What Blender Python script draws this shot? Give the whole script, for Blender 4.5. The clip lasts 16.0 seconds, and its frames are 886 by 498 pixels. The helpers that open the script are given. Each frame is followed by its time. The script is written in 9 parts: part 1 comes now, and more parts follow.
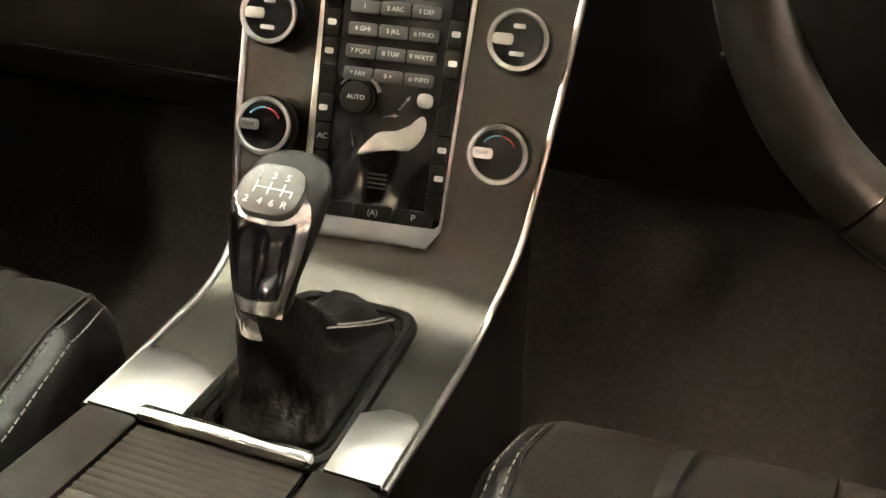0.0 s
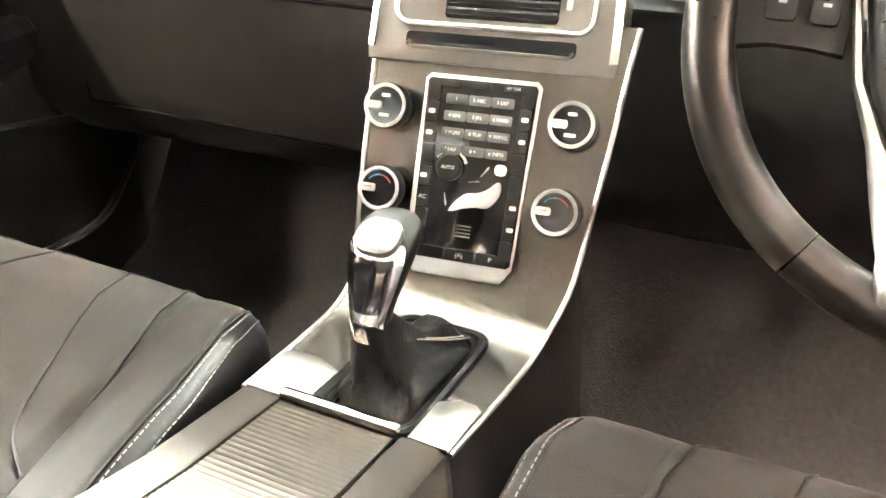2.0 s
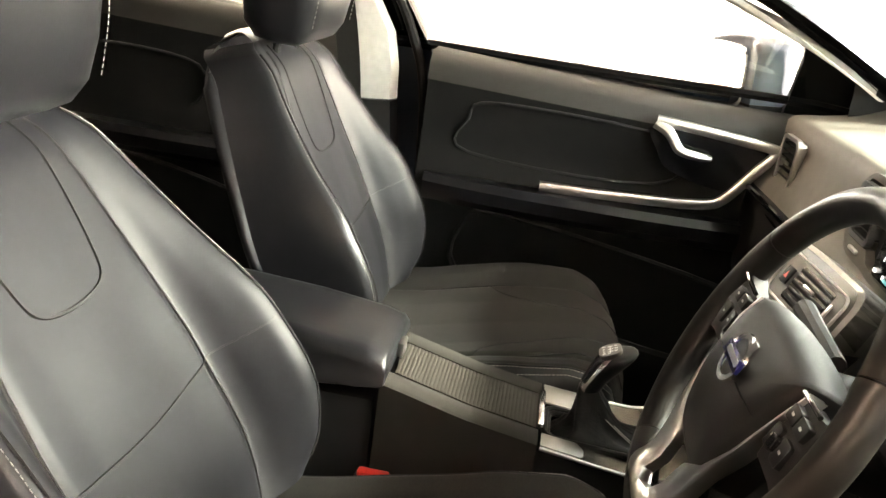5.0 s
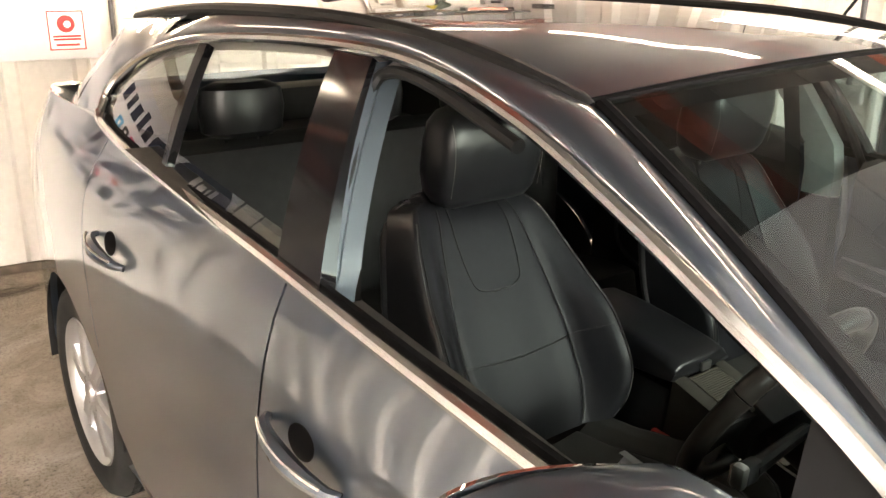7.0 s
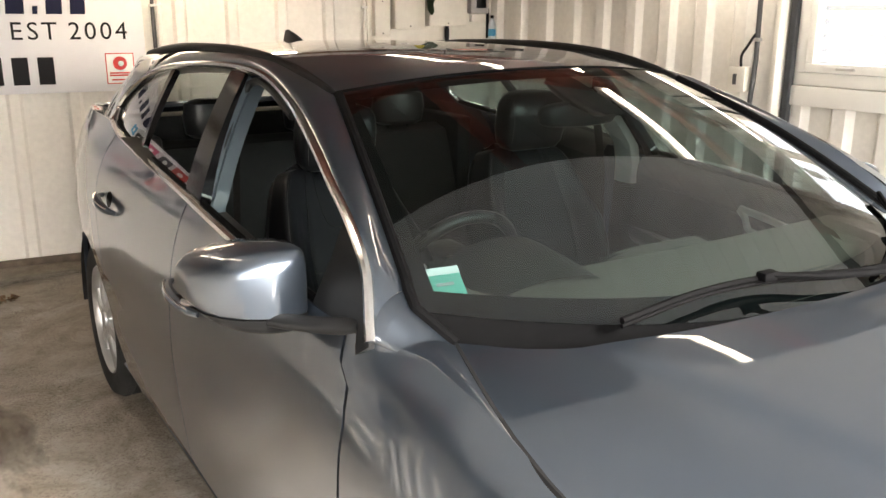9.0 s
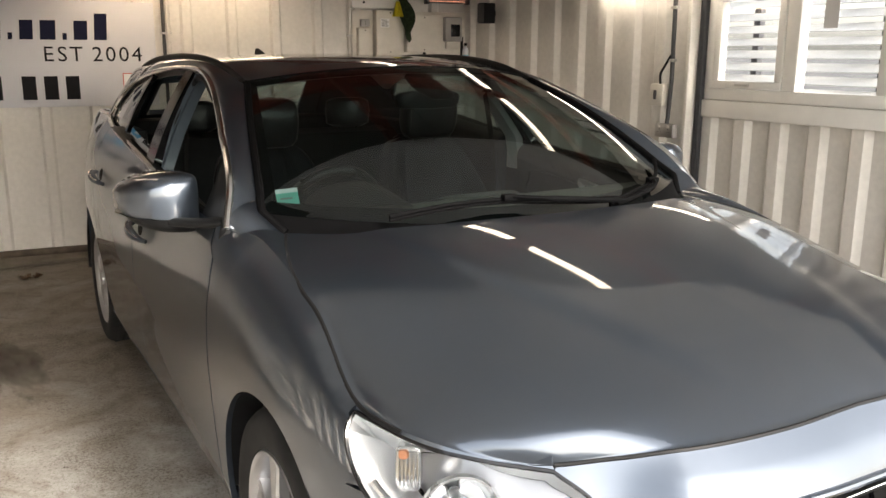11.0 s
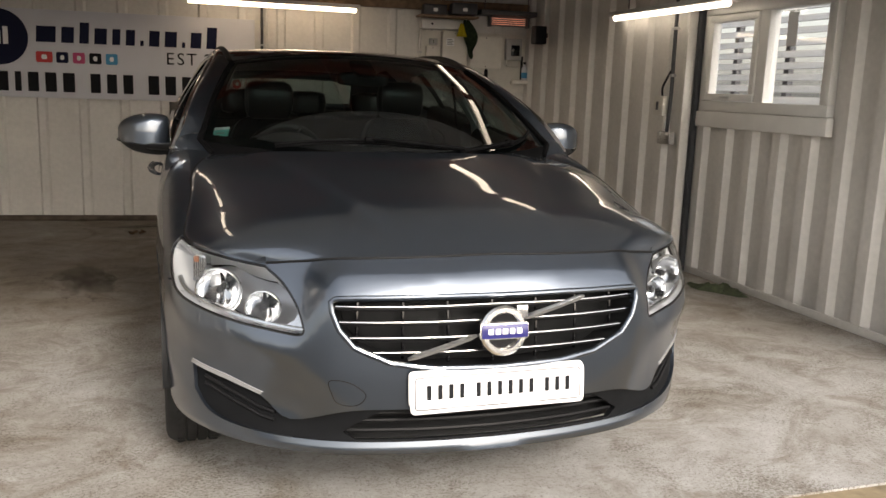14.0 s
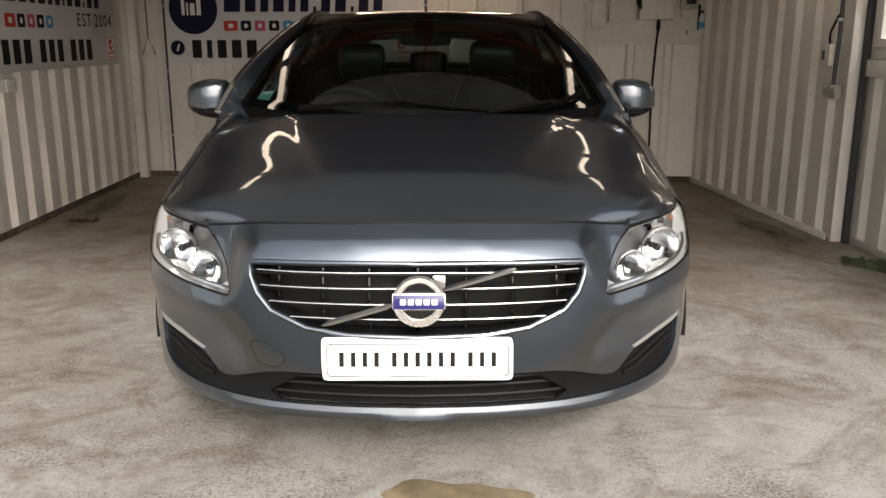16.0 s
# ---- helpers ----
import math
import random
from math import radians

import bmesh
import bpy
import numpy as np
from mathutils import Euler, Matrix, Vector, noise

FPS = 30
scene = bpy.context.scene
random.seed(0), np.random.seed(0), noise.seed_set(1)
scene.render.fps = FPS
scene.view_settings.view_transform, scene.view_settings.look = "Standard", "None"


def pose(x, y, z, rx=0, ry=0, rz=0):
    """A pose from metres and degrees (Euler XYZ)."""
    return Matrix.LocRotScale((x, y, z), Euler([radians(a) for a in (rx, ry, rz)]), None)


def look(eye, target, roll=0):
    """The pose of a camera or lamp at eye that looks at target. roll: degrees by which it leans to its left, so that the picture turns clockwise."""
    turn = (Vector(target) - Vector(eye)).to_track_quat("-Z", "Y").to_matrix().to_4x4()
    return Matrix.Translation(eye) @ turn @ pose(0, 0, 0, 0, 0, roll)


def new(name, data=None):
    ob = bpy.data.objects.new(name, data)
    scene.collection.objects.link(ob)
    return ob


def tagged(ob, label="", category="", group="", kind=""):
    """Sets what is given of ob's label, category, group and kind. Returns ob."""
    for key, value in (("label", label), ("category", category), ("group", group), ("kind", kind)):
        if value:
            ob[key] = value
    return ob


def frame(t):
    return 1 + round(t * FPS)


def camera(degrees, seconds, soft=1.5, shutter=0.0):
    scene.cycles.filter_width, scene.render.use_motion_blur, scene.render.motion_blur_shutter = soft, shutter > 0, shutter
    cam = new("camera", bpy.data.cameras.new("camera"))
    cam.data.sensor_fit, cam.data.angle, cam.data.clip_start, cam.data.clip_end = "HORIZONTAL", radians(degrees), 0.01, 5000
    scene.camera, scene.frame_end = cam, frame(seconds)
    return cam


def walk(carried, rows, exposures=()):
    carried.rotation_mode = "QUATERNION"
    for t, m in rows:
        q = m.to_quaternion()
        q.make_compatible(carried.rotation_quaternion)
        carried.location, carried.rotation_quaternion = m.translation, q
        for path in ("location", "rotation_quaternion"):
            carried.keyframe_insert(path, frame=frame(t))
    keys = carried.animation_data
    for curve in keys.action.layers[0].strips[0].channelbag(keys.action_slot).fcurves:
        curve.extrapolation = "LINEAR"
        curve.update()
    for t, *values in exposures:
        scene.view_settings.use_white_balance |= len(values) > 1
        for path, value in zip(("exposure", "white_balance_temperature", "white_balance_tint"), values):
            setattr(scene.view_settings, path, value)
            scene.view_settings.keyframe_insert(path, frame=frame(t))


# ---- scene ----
cam = camera(55.0, 16.0, soft=1.5)

PATH = [
    (0, (-0.189, 2.277, 1.005), (0.295, 0.757, -0.201), 1.3),
    (0.5, (-0.192, 2.306, 1.036), (0.359, 0.954, -0.33), -1.9),
    (1, (-0.2, 2.325, 1.058), (0.408, 1.067, -0.372), -4.7),
    (1.5, (-0.22, 2.344, 1.077), (0.453, 1.109, -0.345), -6.5),
    (2, (-0.279, 2.39, 1.09), (0.512, 0.918, -0.009), -3.4),
    (2.5, (-0.4, 2.422, 1.095), (0.354, 0.765, 0.267), -0.8),
    (3, (-0.515, 2.474, 1.145), (0.213, 0.735, 0.478), 1.8),
    (3.5, (-0.608, 2.431, 1.157), (0.312, 0.783, 0.496), 4.1),
    (4, (-0.746, 2.341, 1.170), (0.626, 1.106, 0.404), 7.1),
    (4.5, (-0.900, 2.190, 1.200), (0.920, 1.776, 0.482), 6.3),
    (5, (-1.043, 2.061, 1.245), (0.834, 2.296, 0.594), 4.1),
    (5.2, (-1.107, 1.997, 1.259), (0.741, 2.431, 0.631), 4.2),
    (7.3, (-1.453, 1.098, 1.557), (-0.355, 2.656, 0.952), 1.0),
    (7.5, (-1.46, 0.966, 1.564), (-0.379, 2.544, 0.98), 1.7),
    (8, (-1.415, 0.673, 1.553), (-0.356, 2.283, 1.018), 2.0),
    (8.5, (-1.439, 0.419, 1.544), (-0.4, 2.049, 1.032), 0.7),
    (9, (-1.474, 0.155, 1.541), (-0.445, 1.787, 1.013), 0.2),
    (9.5, (-1.447, -0.161, 1.504), (-0.428, 1.483, 0.994), 0.5),
    (9.7, (-1.436, -0.27, 1.499), (-0.425, 1.383, 1.005), 0.3),
    (11.8, (-1.434, -1.283, 1.341), (-0.513, 0.447, 0.937), 0.3),
    (12, (-1.479, -1.437, 1.3), (-0.568, 0.3, 0.909), 0.2),
    (12.5, (-1.543, -1.746, 1.258), (-0.649, -0.003, 0.856), -0.0),
    (13, (-1.454, -1.915, 1.252), (-0.617, -0.147, 0.834), 0.3),
    (13.5, (-1.139, -2.099, 1.262), (-0.408, -0.282, 0.857), 1.4),
    (14, (-0.867, -2.13, 1.269), (-0.26, -0.261, 0.899), 2.0),
    (14.5, (-0.571, -2.105, 1.273), (-0.203, -0.172, 0.915), 1.5),
    (15, (-0.223, -2.168, 1.271), (-0.012, -0.215, 0.897), 1.6),
    (15.5, (0.01, -2.209, 1.296), (0.097, -0.257, 0.87), 0.7),
    (16, (0.053, -2.2, 1.299), (0.067, -0.258, 0.82), 0.0),
]
EXPOSURES = [(0.0, 7.65, 8150, 20), (0.5, 7.8, 8050, 21), (1.0, 7.9, 8000, 21), (1.5, 8.15, 7900, 22), (2.0, 9.4, 7400, 23), (2.4, 8.6, 6900, 14), (3.0, 7.4, 7250, 12), (3.7, 6.6, 7700, 12), (4.1, 6.65, 7900, 15), (4.5, 6.85, 8500, 19), (4.8, 6.6, 8100, 19), (5.2, 6.5, 7800, 22), (7.3, 4.05, 7100, 12), (8.3, 3.48, 6900, 11), (9.0, 3.20, 6750, 10), (9.5, 3.05, 6100, 7), (9.7, 2.85, 6300, 9), (11.8, 1.85, 6950, 11), (13.0, 1.20, 6950, 12), (14.2, 1.06, 6950, 12), (16.0, 0.94, 6950, 12)]
walk(cam, [(t, look(eye, target, roll)) for t, eye, target, roll in PATH], EXPOSURES)

# ---- light ----
world = bpy.data.worlds.new("sky")
scene.world = world
world.use_nodes = True
wn = world.node_tree.nodes
sky = wn.new("ShaderNodeTexSky")
sky.sky_type, sky.sun_disc = "NISHITA", False
sky.sun_elevation, sky.sun_rotation = radians(32), radians(168)
sky.air_density, sky.dust_density = 1.2, 3.0
wn["Background"].inputs["Strength"].default_value = 0.15
haze = wn.new("ShaderNodeHueSaturation")
haze.inputs["Saturation"].default_value = 0.35
world.node_tree.links.new(sky.outputs["Color"], haze.inputs["Color"])
world.node_tree.links.new(haze.outputs["Color"], wn["Background"].inputs["Color"])
sun = new("sun", bpy.data.lights.new("sun", "SUN"))
sun.data.energy, sun.data.angle, sun.data.color = 1.3, radians(12), (1.0, 0.96, 0.9)
sun.matrix_world = look((0, 0, 0), (-0.176, 0.830, -0.530))

# ---- materials ----
def mat(name, color, rough=0.5, metal=0.0, coat=0.0, spec=0.5, vary=0.0, scale=20.0, bump=0.0, bscale=200.0, stain=0.0, stscale=2.0,
        sheen=0.0, coat_rough=0.03, rvary=0.0, random_piece=0.0, coat_ior=1.5):
    """A surface: base colour with fine and broad variation, roughness variation and fine relief."""
    m = bpy.data.materials.new(name)
    m.use_nodes = True
    nt = m.node_tree
    N, L = nt.nodes, nt.links
    b = N["Principled BSDF"]
    b.inputs["Base Color"].default_value = (*color, 1)
    b.inputs["Roughness"].default_value = rough
    b.inputs["Metallic"].default_value = metal
    b.inputs["Coat Weight"].default_value = coat
    b.inputs["Coat Roughness"].default_value = coat_rough
    b.inputs["Coat IOR"].default_value = coat_ior
    b.inputs["Specular IOR Level"].default_value = spec
    b.inputs["Sheen Weight"].default_value = sheen
    tc = N.new("ShaderNodeTexCoord")
    out = None
    for amount, sc, det in ((vary, scale, 6), (stain, stscale, 8)):
        if amount <= 0:
            continue
        nz = N.new("ShaderNodeTexNoise")
        nz.inputs["Scale"].default_value, nz.inputs["Detail"].default_value = sc, det
        L.new(tc.outputs["Object"], nz.inputs["Vector"])
        rg = N.new("ShaderNodeMapRange")
        rg.inputs["From Min"].default_value, rg.inputs["From Max"].default_value = 0.3, 0.7
        rg.inputs["To Min"].default_value, rg.inputs["To Max"].default_value = 1 - amount, 1 + amount
        L.new(nz.outputs["Fac"], rg.inputs["Value"])
        mx = N.new("ShaderNodeMix")
        mx.data_type, mx.blend_type = "RGBA", "MULTIPLY"
        mx.inputs["Factor"].default_value = 1
        if out is None:
            mx.inputs["A"].default_value = (*color, 1)
        else:
            L.new(out, mx.inputs["A"])
        L.new(rg.outputs["Result"], mx.inputs["B"])
        out = mx.outputs["Result"]
    if random_piece > 0:
        oi = N.new("ShaderNodeObjectInfo")
        rg = N.new("ShaderNodeMapRange")
        rg.inputs["To Min"].default_value, rg.inputs["To Max"].default_value = 1 - random_piece, 1 + random_piece
        L.new(oi.outputs["Random"], rg.inputs["Value"])
        mx = N.new("ShaderNodeMix")
        mx.data_type, mx.blend_type = "RGBA", "MULTIPLY"
        mx.inputs["Factor"].default_value = 1
        mx.inputs["A"].default_value = (*color, 1)
        if out is not None:
            L.new(out, mx.inputs["A"])
        L.new(rg.outputs["Result"], mx.inputs["B"])
        out = mx.outputs["Result"]
    if out is not None:
        L.new(out, b.inputs["Base Color"])
    if rvary > 0:
        nz = N.new("ShaderNodeTexNoise")
        nz.inputs["Scale"].default_value, nz.inputs["Detail"].default_value = 9, 7
        L.new(tc.outputs["Object"], nz.inputs["Vector"])
        rg = N.new("ShaderNodeMapRange")
        rg.inputs["From Min"].default_value, rg.inputs["From Max"].default_value = 0.3, 0.7
        rg.inputs["To Min"].default_value, rg.inputs["To Max"].default_value = max(0.02, rough - rvary), rough + rvary
        L.new(nz.outputs["Fac"], rg.inputs["Value"])
        L.new(rg.outputs["Result"], b.inputs["Roughness"])
    if bump > 0:
        nz = N.new("ShaderNodeTexNoise")
        nz.inputs["Scale"].default_value, nz.inputs["Detail"].default_value = bscale, 4
        L.new(tc.outputs["Object"], nz.inputs["Vector"])
        bp = N.new("ShaderNodeBump")
        bp.inputs["Strength"].default_value, bp.inputs["Distance"].default_value = bump, 0.002
        L.new(nz.outputs["Fac"], bp.inputs["Height"])
        L.new(bp.outputs["Normal"], b.inputs["Normal"])
    return m


def lit(name, color, strength):
    m = bpy.data.materials.new(name)
    m.use_nodes = True
    b = m.node_tree.nodes["Principled BSDF"]
    b.inputs["Base Color"].default_value = (*color, 1)
    b.inputs["Emission Color"].default_value = (*color, 1)
    b.inputs["Emission Strength"].default_value = strength
    return m


def glass(name, tint, gloss=1.0, f0=0.08):
    """A thin pane: it lets tinted light through and mirrors by Fresnel."""
    m = bpy.data.materials.new(name)
    m.use_nodes = True
    nt = m.node_tree
    N, L = nt.nodes, nt.links
    N.remove(N["Principled BSDF"])
    tr, gl, mx, fr, pw, ad = (N.new("ShaderNodeBsdf" + k) if k[0] != "!" else N.new("ShaderNode" + k[1:]) for k in ("Transparent", "Glossy", "!MixShader", "!LayerWeight", "!Math", "!Math"))
    tr.inputs["Color"].default_value = (*tint, 1)
    gl.inputs["Roughness"].default_value = 0.005
    gl.inputs["Color"].default_value = (gloss, gloss, gloss, 1)
    fr.inputs["Blend"].default_value = 0.5
    pw.operation, ad.operation = "POWER", "MULTIPLY_ADD"
    pw.inputs[1].default_value = 4.0
    ad.inputs[1].default_value, ad.inputs[2].default_value = 0.99 - f0, f0
    L.new(fr.outputs["Facing"], pw.inputs[0])
    L.new(pw.outputs["Value"], ad.inputs[0])
    L.new(ad.outputs["Value"], mx.inputs["Fac"])
    L.new(tr.outputs["BSDF"], mx.inputs[1])
    L.new(gl.outputs["BSDF"], mx.inputs[2])
    L.new(mx.outputs["Shader"], N["Material Output"].inputs["Surface"])
    return m


PAINT = mat("grey_metallic_paint", (0.072, 0.092, 0.122), 0.34, 0.92, 1.0, vary=0.05, scale=1400, coat_rough=0.004, coat_ior=1.85)
BODY_BLUE = mat("inner_frame_paint", (0.035, 0.047, 0.060), 0.5, 0.1, 0.2)
BLACK_PLASTIC = mat("black_plastic", (0.008, 0.0082, 0.0088), 0.5, spec=0.16, vary=0.15, scale=30, bump=0.02, bscale=900)
INSERT = mat("satin_dark_insert", (0.0085, 0.009, 0.010), 0.6, spec=0.06, vary=0.10, scale=25, bump=0.10, bscale=700)
GREY_PLASTIC = mat("dark_grey_plastic", (0.045, 0.047, 0.050), 0.5, vary=0.12, scale=25, bump=0.15, bscale=800)
SEAL_BLACK = mat("black_rubber_seal", (0.003, 0.003, 0.0033), 0.7, spec=0.04, vary=0.2, scale=40)
GLOSS_BLACK = mat("gloss_black", (0.006, 0.006, 0.007), 0.10, spec=0.45)
CHROME = mat("chrome", (0.80, 0.79, 0.78), 0.16, 1.0)
SATIN = mat("satin_silver", (0.62, 0.61, 0.60), 0.28, 1.0, vary=0.05, scale=60)
RUBBER = mat("tyre_rubber", (0.014, 0.0138, 0.0135), 0.8, spec=0.25, vary=0.35, scale=12, bump=0.12, bscale=300)
ALLOY = mat("alloy_silver", (0.47, 0.47, 0.48), 0.3, 0.85, 0.4, vary=0.06, scale=14)
DISC = mat("brake_disc_steel", (0.10, 0.092, 0.085), 0.45, 0.9, vary=0.2, scale=40)
GLASS = glass("windscreen_glass", (0.41, 0.51, 0.505), 1.0, 0.072)
SIDE_GLASS = glass("side_glass", (0.60, 0.66, 0.65))
REAR_GLASS = glass("tinted_glass", (0.56, 0.61, 0.60))
CLEAR = glass("clear_lens", (0.95, 0.96, 0.97), 0.8, 0.03)
LAMP_CHROME = mat("lamp_reflector", (0.66, 0.67, 0.68), 0.12, 1.0)
LAMP_DARK = mat("lamp_dark_grey", (0.030, 0.031, 0.034), 0.22, 0.3)
LAMP_SMOKE = mat("lamp_smoked_grey", (0.36, 0.365, 0.375), 0.30, 0.8)
LAMP_GREY = mat("lamp_bezel", (0.68, 0.69, 0.70), 0.35, 0.5)
DAY_LENS = mat("daytime_lens", (0.25, 0.255, 0.26), 0.22, coat=0.6, vary=0.03, scale=80)
AMBER = mat("amber_bulb", (0.30, 0.12, 0.06), 0.3, coat=1)
MIRROR = mat("mirror", (0.9, 0.9, 0.9), 0.01, 1.0)
BLUE = mat("emblem_blue", (0.02, 0.02, 0.14), 0.2, coat=1)
WHITE_PLATE = mat("plate_white", (0.82, 0.82, 0.82), 0.25, coat=0.4, vary=0.02)
INK = mat("black_ink", (0.012, 0.012, 0.014), 0.6, spec=0.12)
GREY_INK = mat("grey_ink", (0.35, 0.35, 0.36), 0.5)
WALL_WHITE = mat("white_painted_steel", (0.69, 0.665, 0.625), 0.42, vary=0.05, scale=30, stain=0.10, stscale=1.3, bump=0.25, bscale=60)
POST_GREY = mat("dark_grey_steel_post", (0.036, 0.038, 0.044), 0.55, spec=0.3, vary=0.2, scale=20)
WALL_DARK = mat("dark_steel_post", (0.05, 0.05, 0.055), 0.5, vary=0.2, scale=20)
UPVC = mat("white_upvc", (0.78, 0.77, 0.74), 0.3, vary=0.04, scale=8)
RED_STEEL = mat("red_oxide_steel", (0.15, 0.038, 0.024), 0.55, vary=0.25, scale=15, stain=0.25, stscale=2)
ROOF_SHEET = mat("grey_roof_sheet", (0.11, 0.105, 0.10), 0.6, vary=0.10, scale=10, stain=0.25, stscale=1.5)
TIMBER = mat("rough_timber", (0.20, 0.13, 0.08), 0.8, vary=0.3, scale=18, stain=0.3, stscale=3, bump=0.5, bscale=80)
BASE_DIRT = mat("dirty_base_rail", (0.10, 0.078, 0.058), 0.8, vary=0.4, scale=14, stain=0.4, stscale=3, bump=0.4, bscale=80)
TUBE = lit("led_tube", (1.0, 0.92, 0.79), 4.2)
TUBE_OLD = lit("warm_tube", (1.0, 0.80, 0.58), 3.6)
TUBE_RUN = lit("run_tube", (1.0, 0.86, 0.70), 1.65)
TUBE_DIM = lit("dim_tube", (1.0, 0.90, 0.76), 2.1)
DOOR_PANEL = mat("grey_door_panel", (0.74, 0.76, 0.78), 0.45, vary=0.04, scale=8, stain=0.12, stscale=1.2)
HEAT = lit("heater_element", (1.0, 0.42, 0.28), 0.22)
BANNER = mat("white_banner", (0.62, 0.62, 0.66), 0.5, vary=0.03, scale=3)
NAVY = mat("navy_print", (0.010, 0.012, 0.034), 0.6, spec=0.12)
RED_PRINT = mat("red_print", (0.55, 0.03, 0.03), 0.5)
SKYBLUE = mat("sky_blue_print", (0.05, 0.30, 0.55), 0.5)
PINK = mat("pink_print", (0.55, 0.06, 0.18), 0.5)
WHITE_PRINT = mat("white_print", (0.8, 0.8, 0.8), 0.5)
GREEN_CLOTH = mat("green_cloth", (0.030, 0.050, 0.022), 0.9, vary=0.4, scale=40, bump=0.6, bscale=200)
STICKER = mat("mint_card", (0.25, 0.72, 0.60), 0.5)
LEATHER = mat("black_leather", (0.0075, 0.0075, 0.0088), 0.30, spec=0.30, vary=0.15, scale=25, bump=0.07, bscale=450, rvary=0.015)
FABRIC = mat("charcoal_fabric", (0.0135, 0.0124, 0.0113), 0.88, spec=0.2, vary=0.25, scale=500, bump=0.2, bscale=900, sheen=0.02)
STITCH = mat("pale_stitching", (0.26, 0.25, 0.23), 0.8)
TRIM_BLACK = mat("soft_black_trim", (0.011, 0.0108, 0.0112), 0.55, spec=0.18, vary=0.15, scale=30, bump=0.10, bscale=500)
TRIM_GREY = mat("soft_grey_dash", (0.125, 0.110, 0.091), 0.55, vary=0.08, scale=40, bump=0.12, bscale=600)
TRIM_BEIGE = mat("light_grey_lining", (0.58, 0.55, 0.52), 0.8, vary=0.06, scale=60, bump=0.3, bscale=500)
CARPET = mat("black_carpet", (0.023, 0.0234, 0.0245), 0.95, spec=0.2, vary=0.25, scale=120, bump=0.5, bscale=350, stain=0.10, stscale=5)
BRUSHED = mat("brushed_aluminium", (0.098, 0.089, 0.078), 0.27, 0.9, vary=0.10, scale=8)
SCREEN = mat("screen_black", (0.004, 0.005, 0.007), 0.18, spec=0.3)
GLOW_WHITE = lit("display_white", (0.9, 0.95, 1.0), 0.024)
GLOW_RED = lit("display_red", (1.0, 0.02, 0.015), 0.010)
GLOW_TEAL = lit("display_teal", (0.12, 0.45, 0.5), 0.012)
PRINT_GREY = mat("button_print", (0.5, 0.5, 0.5), 0.5)
RED_PLASTIC = mat("red_plastic", (0.55, 0.03, 0.02), 0.4)
KEY_PLASTIC = mat("key_tag_card", (0.62, 0.55, 0.42), 0.6)


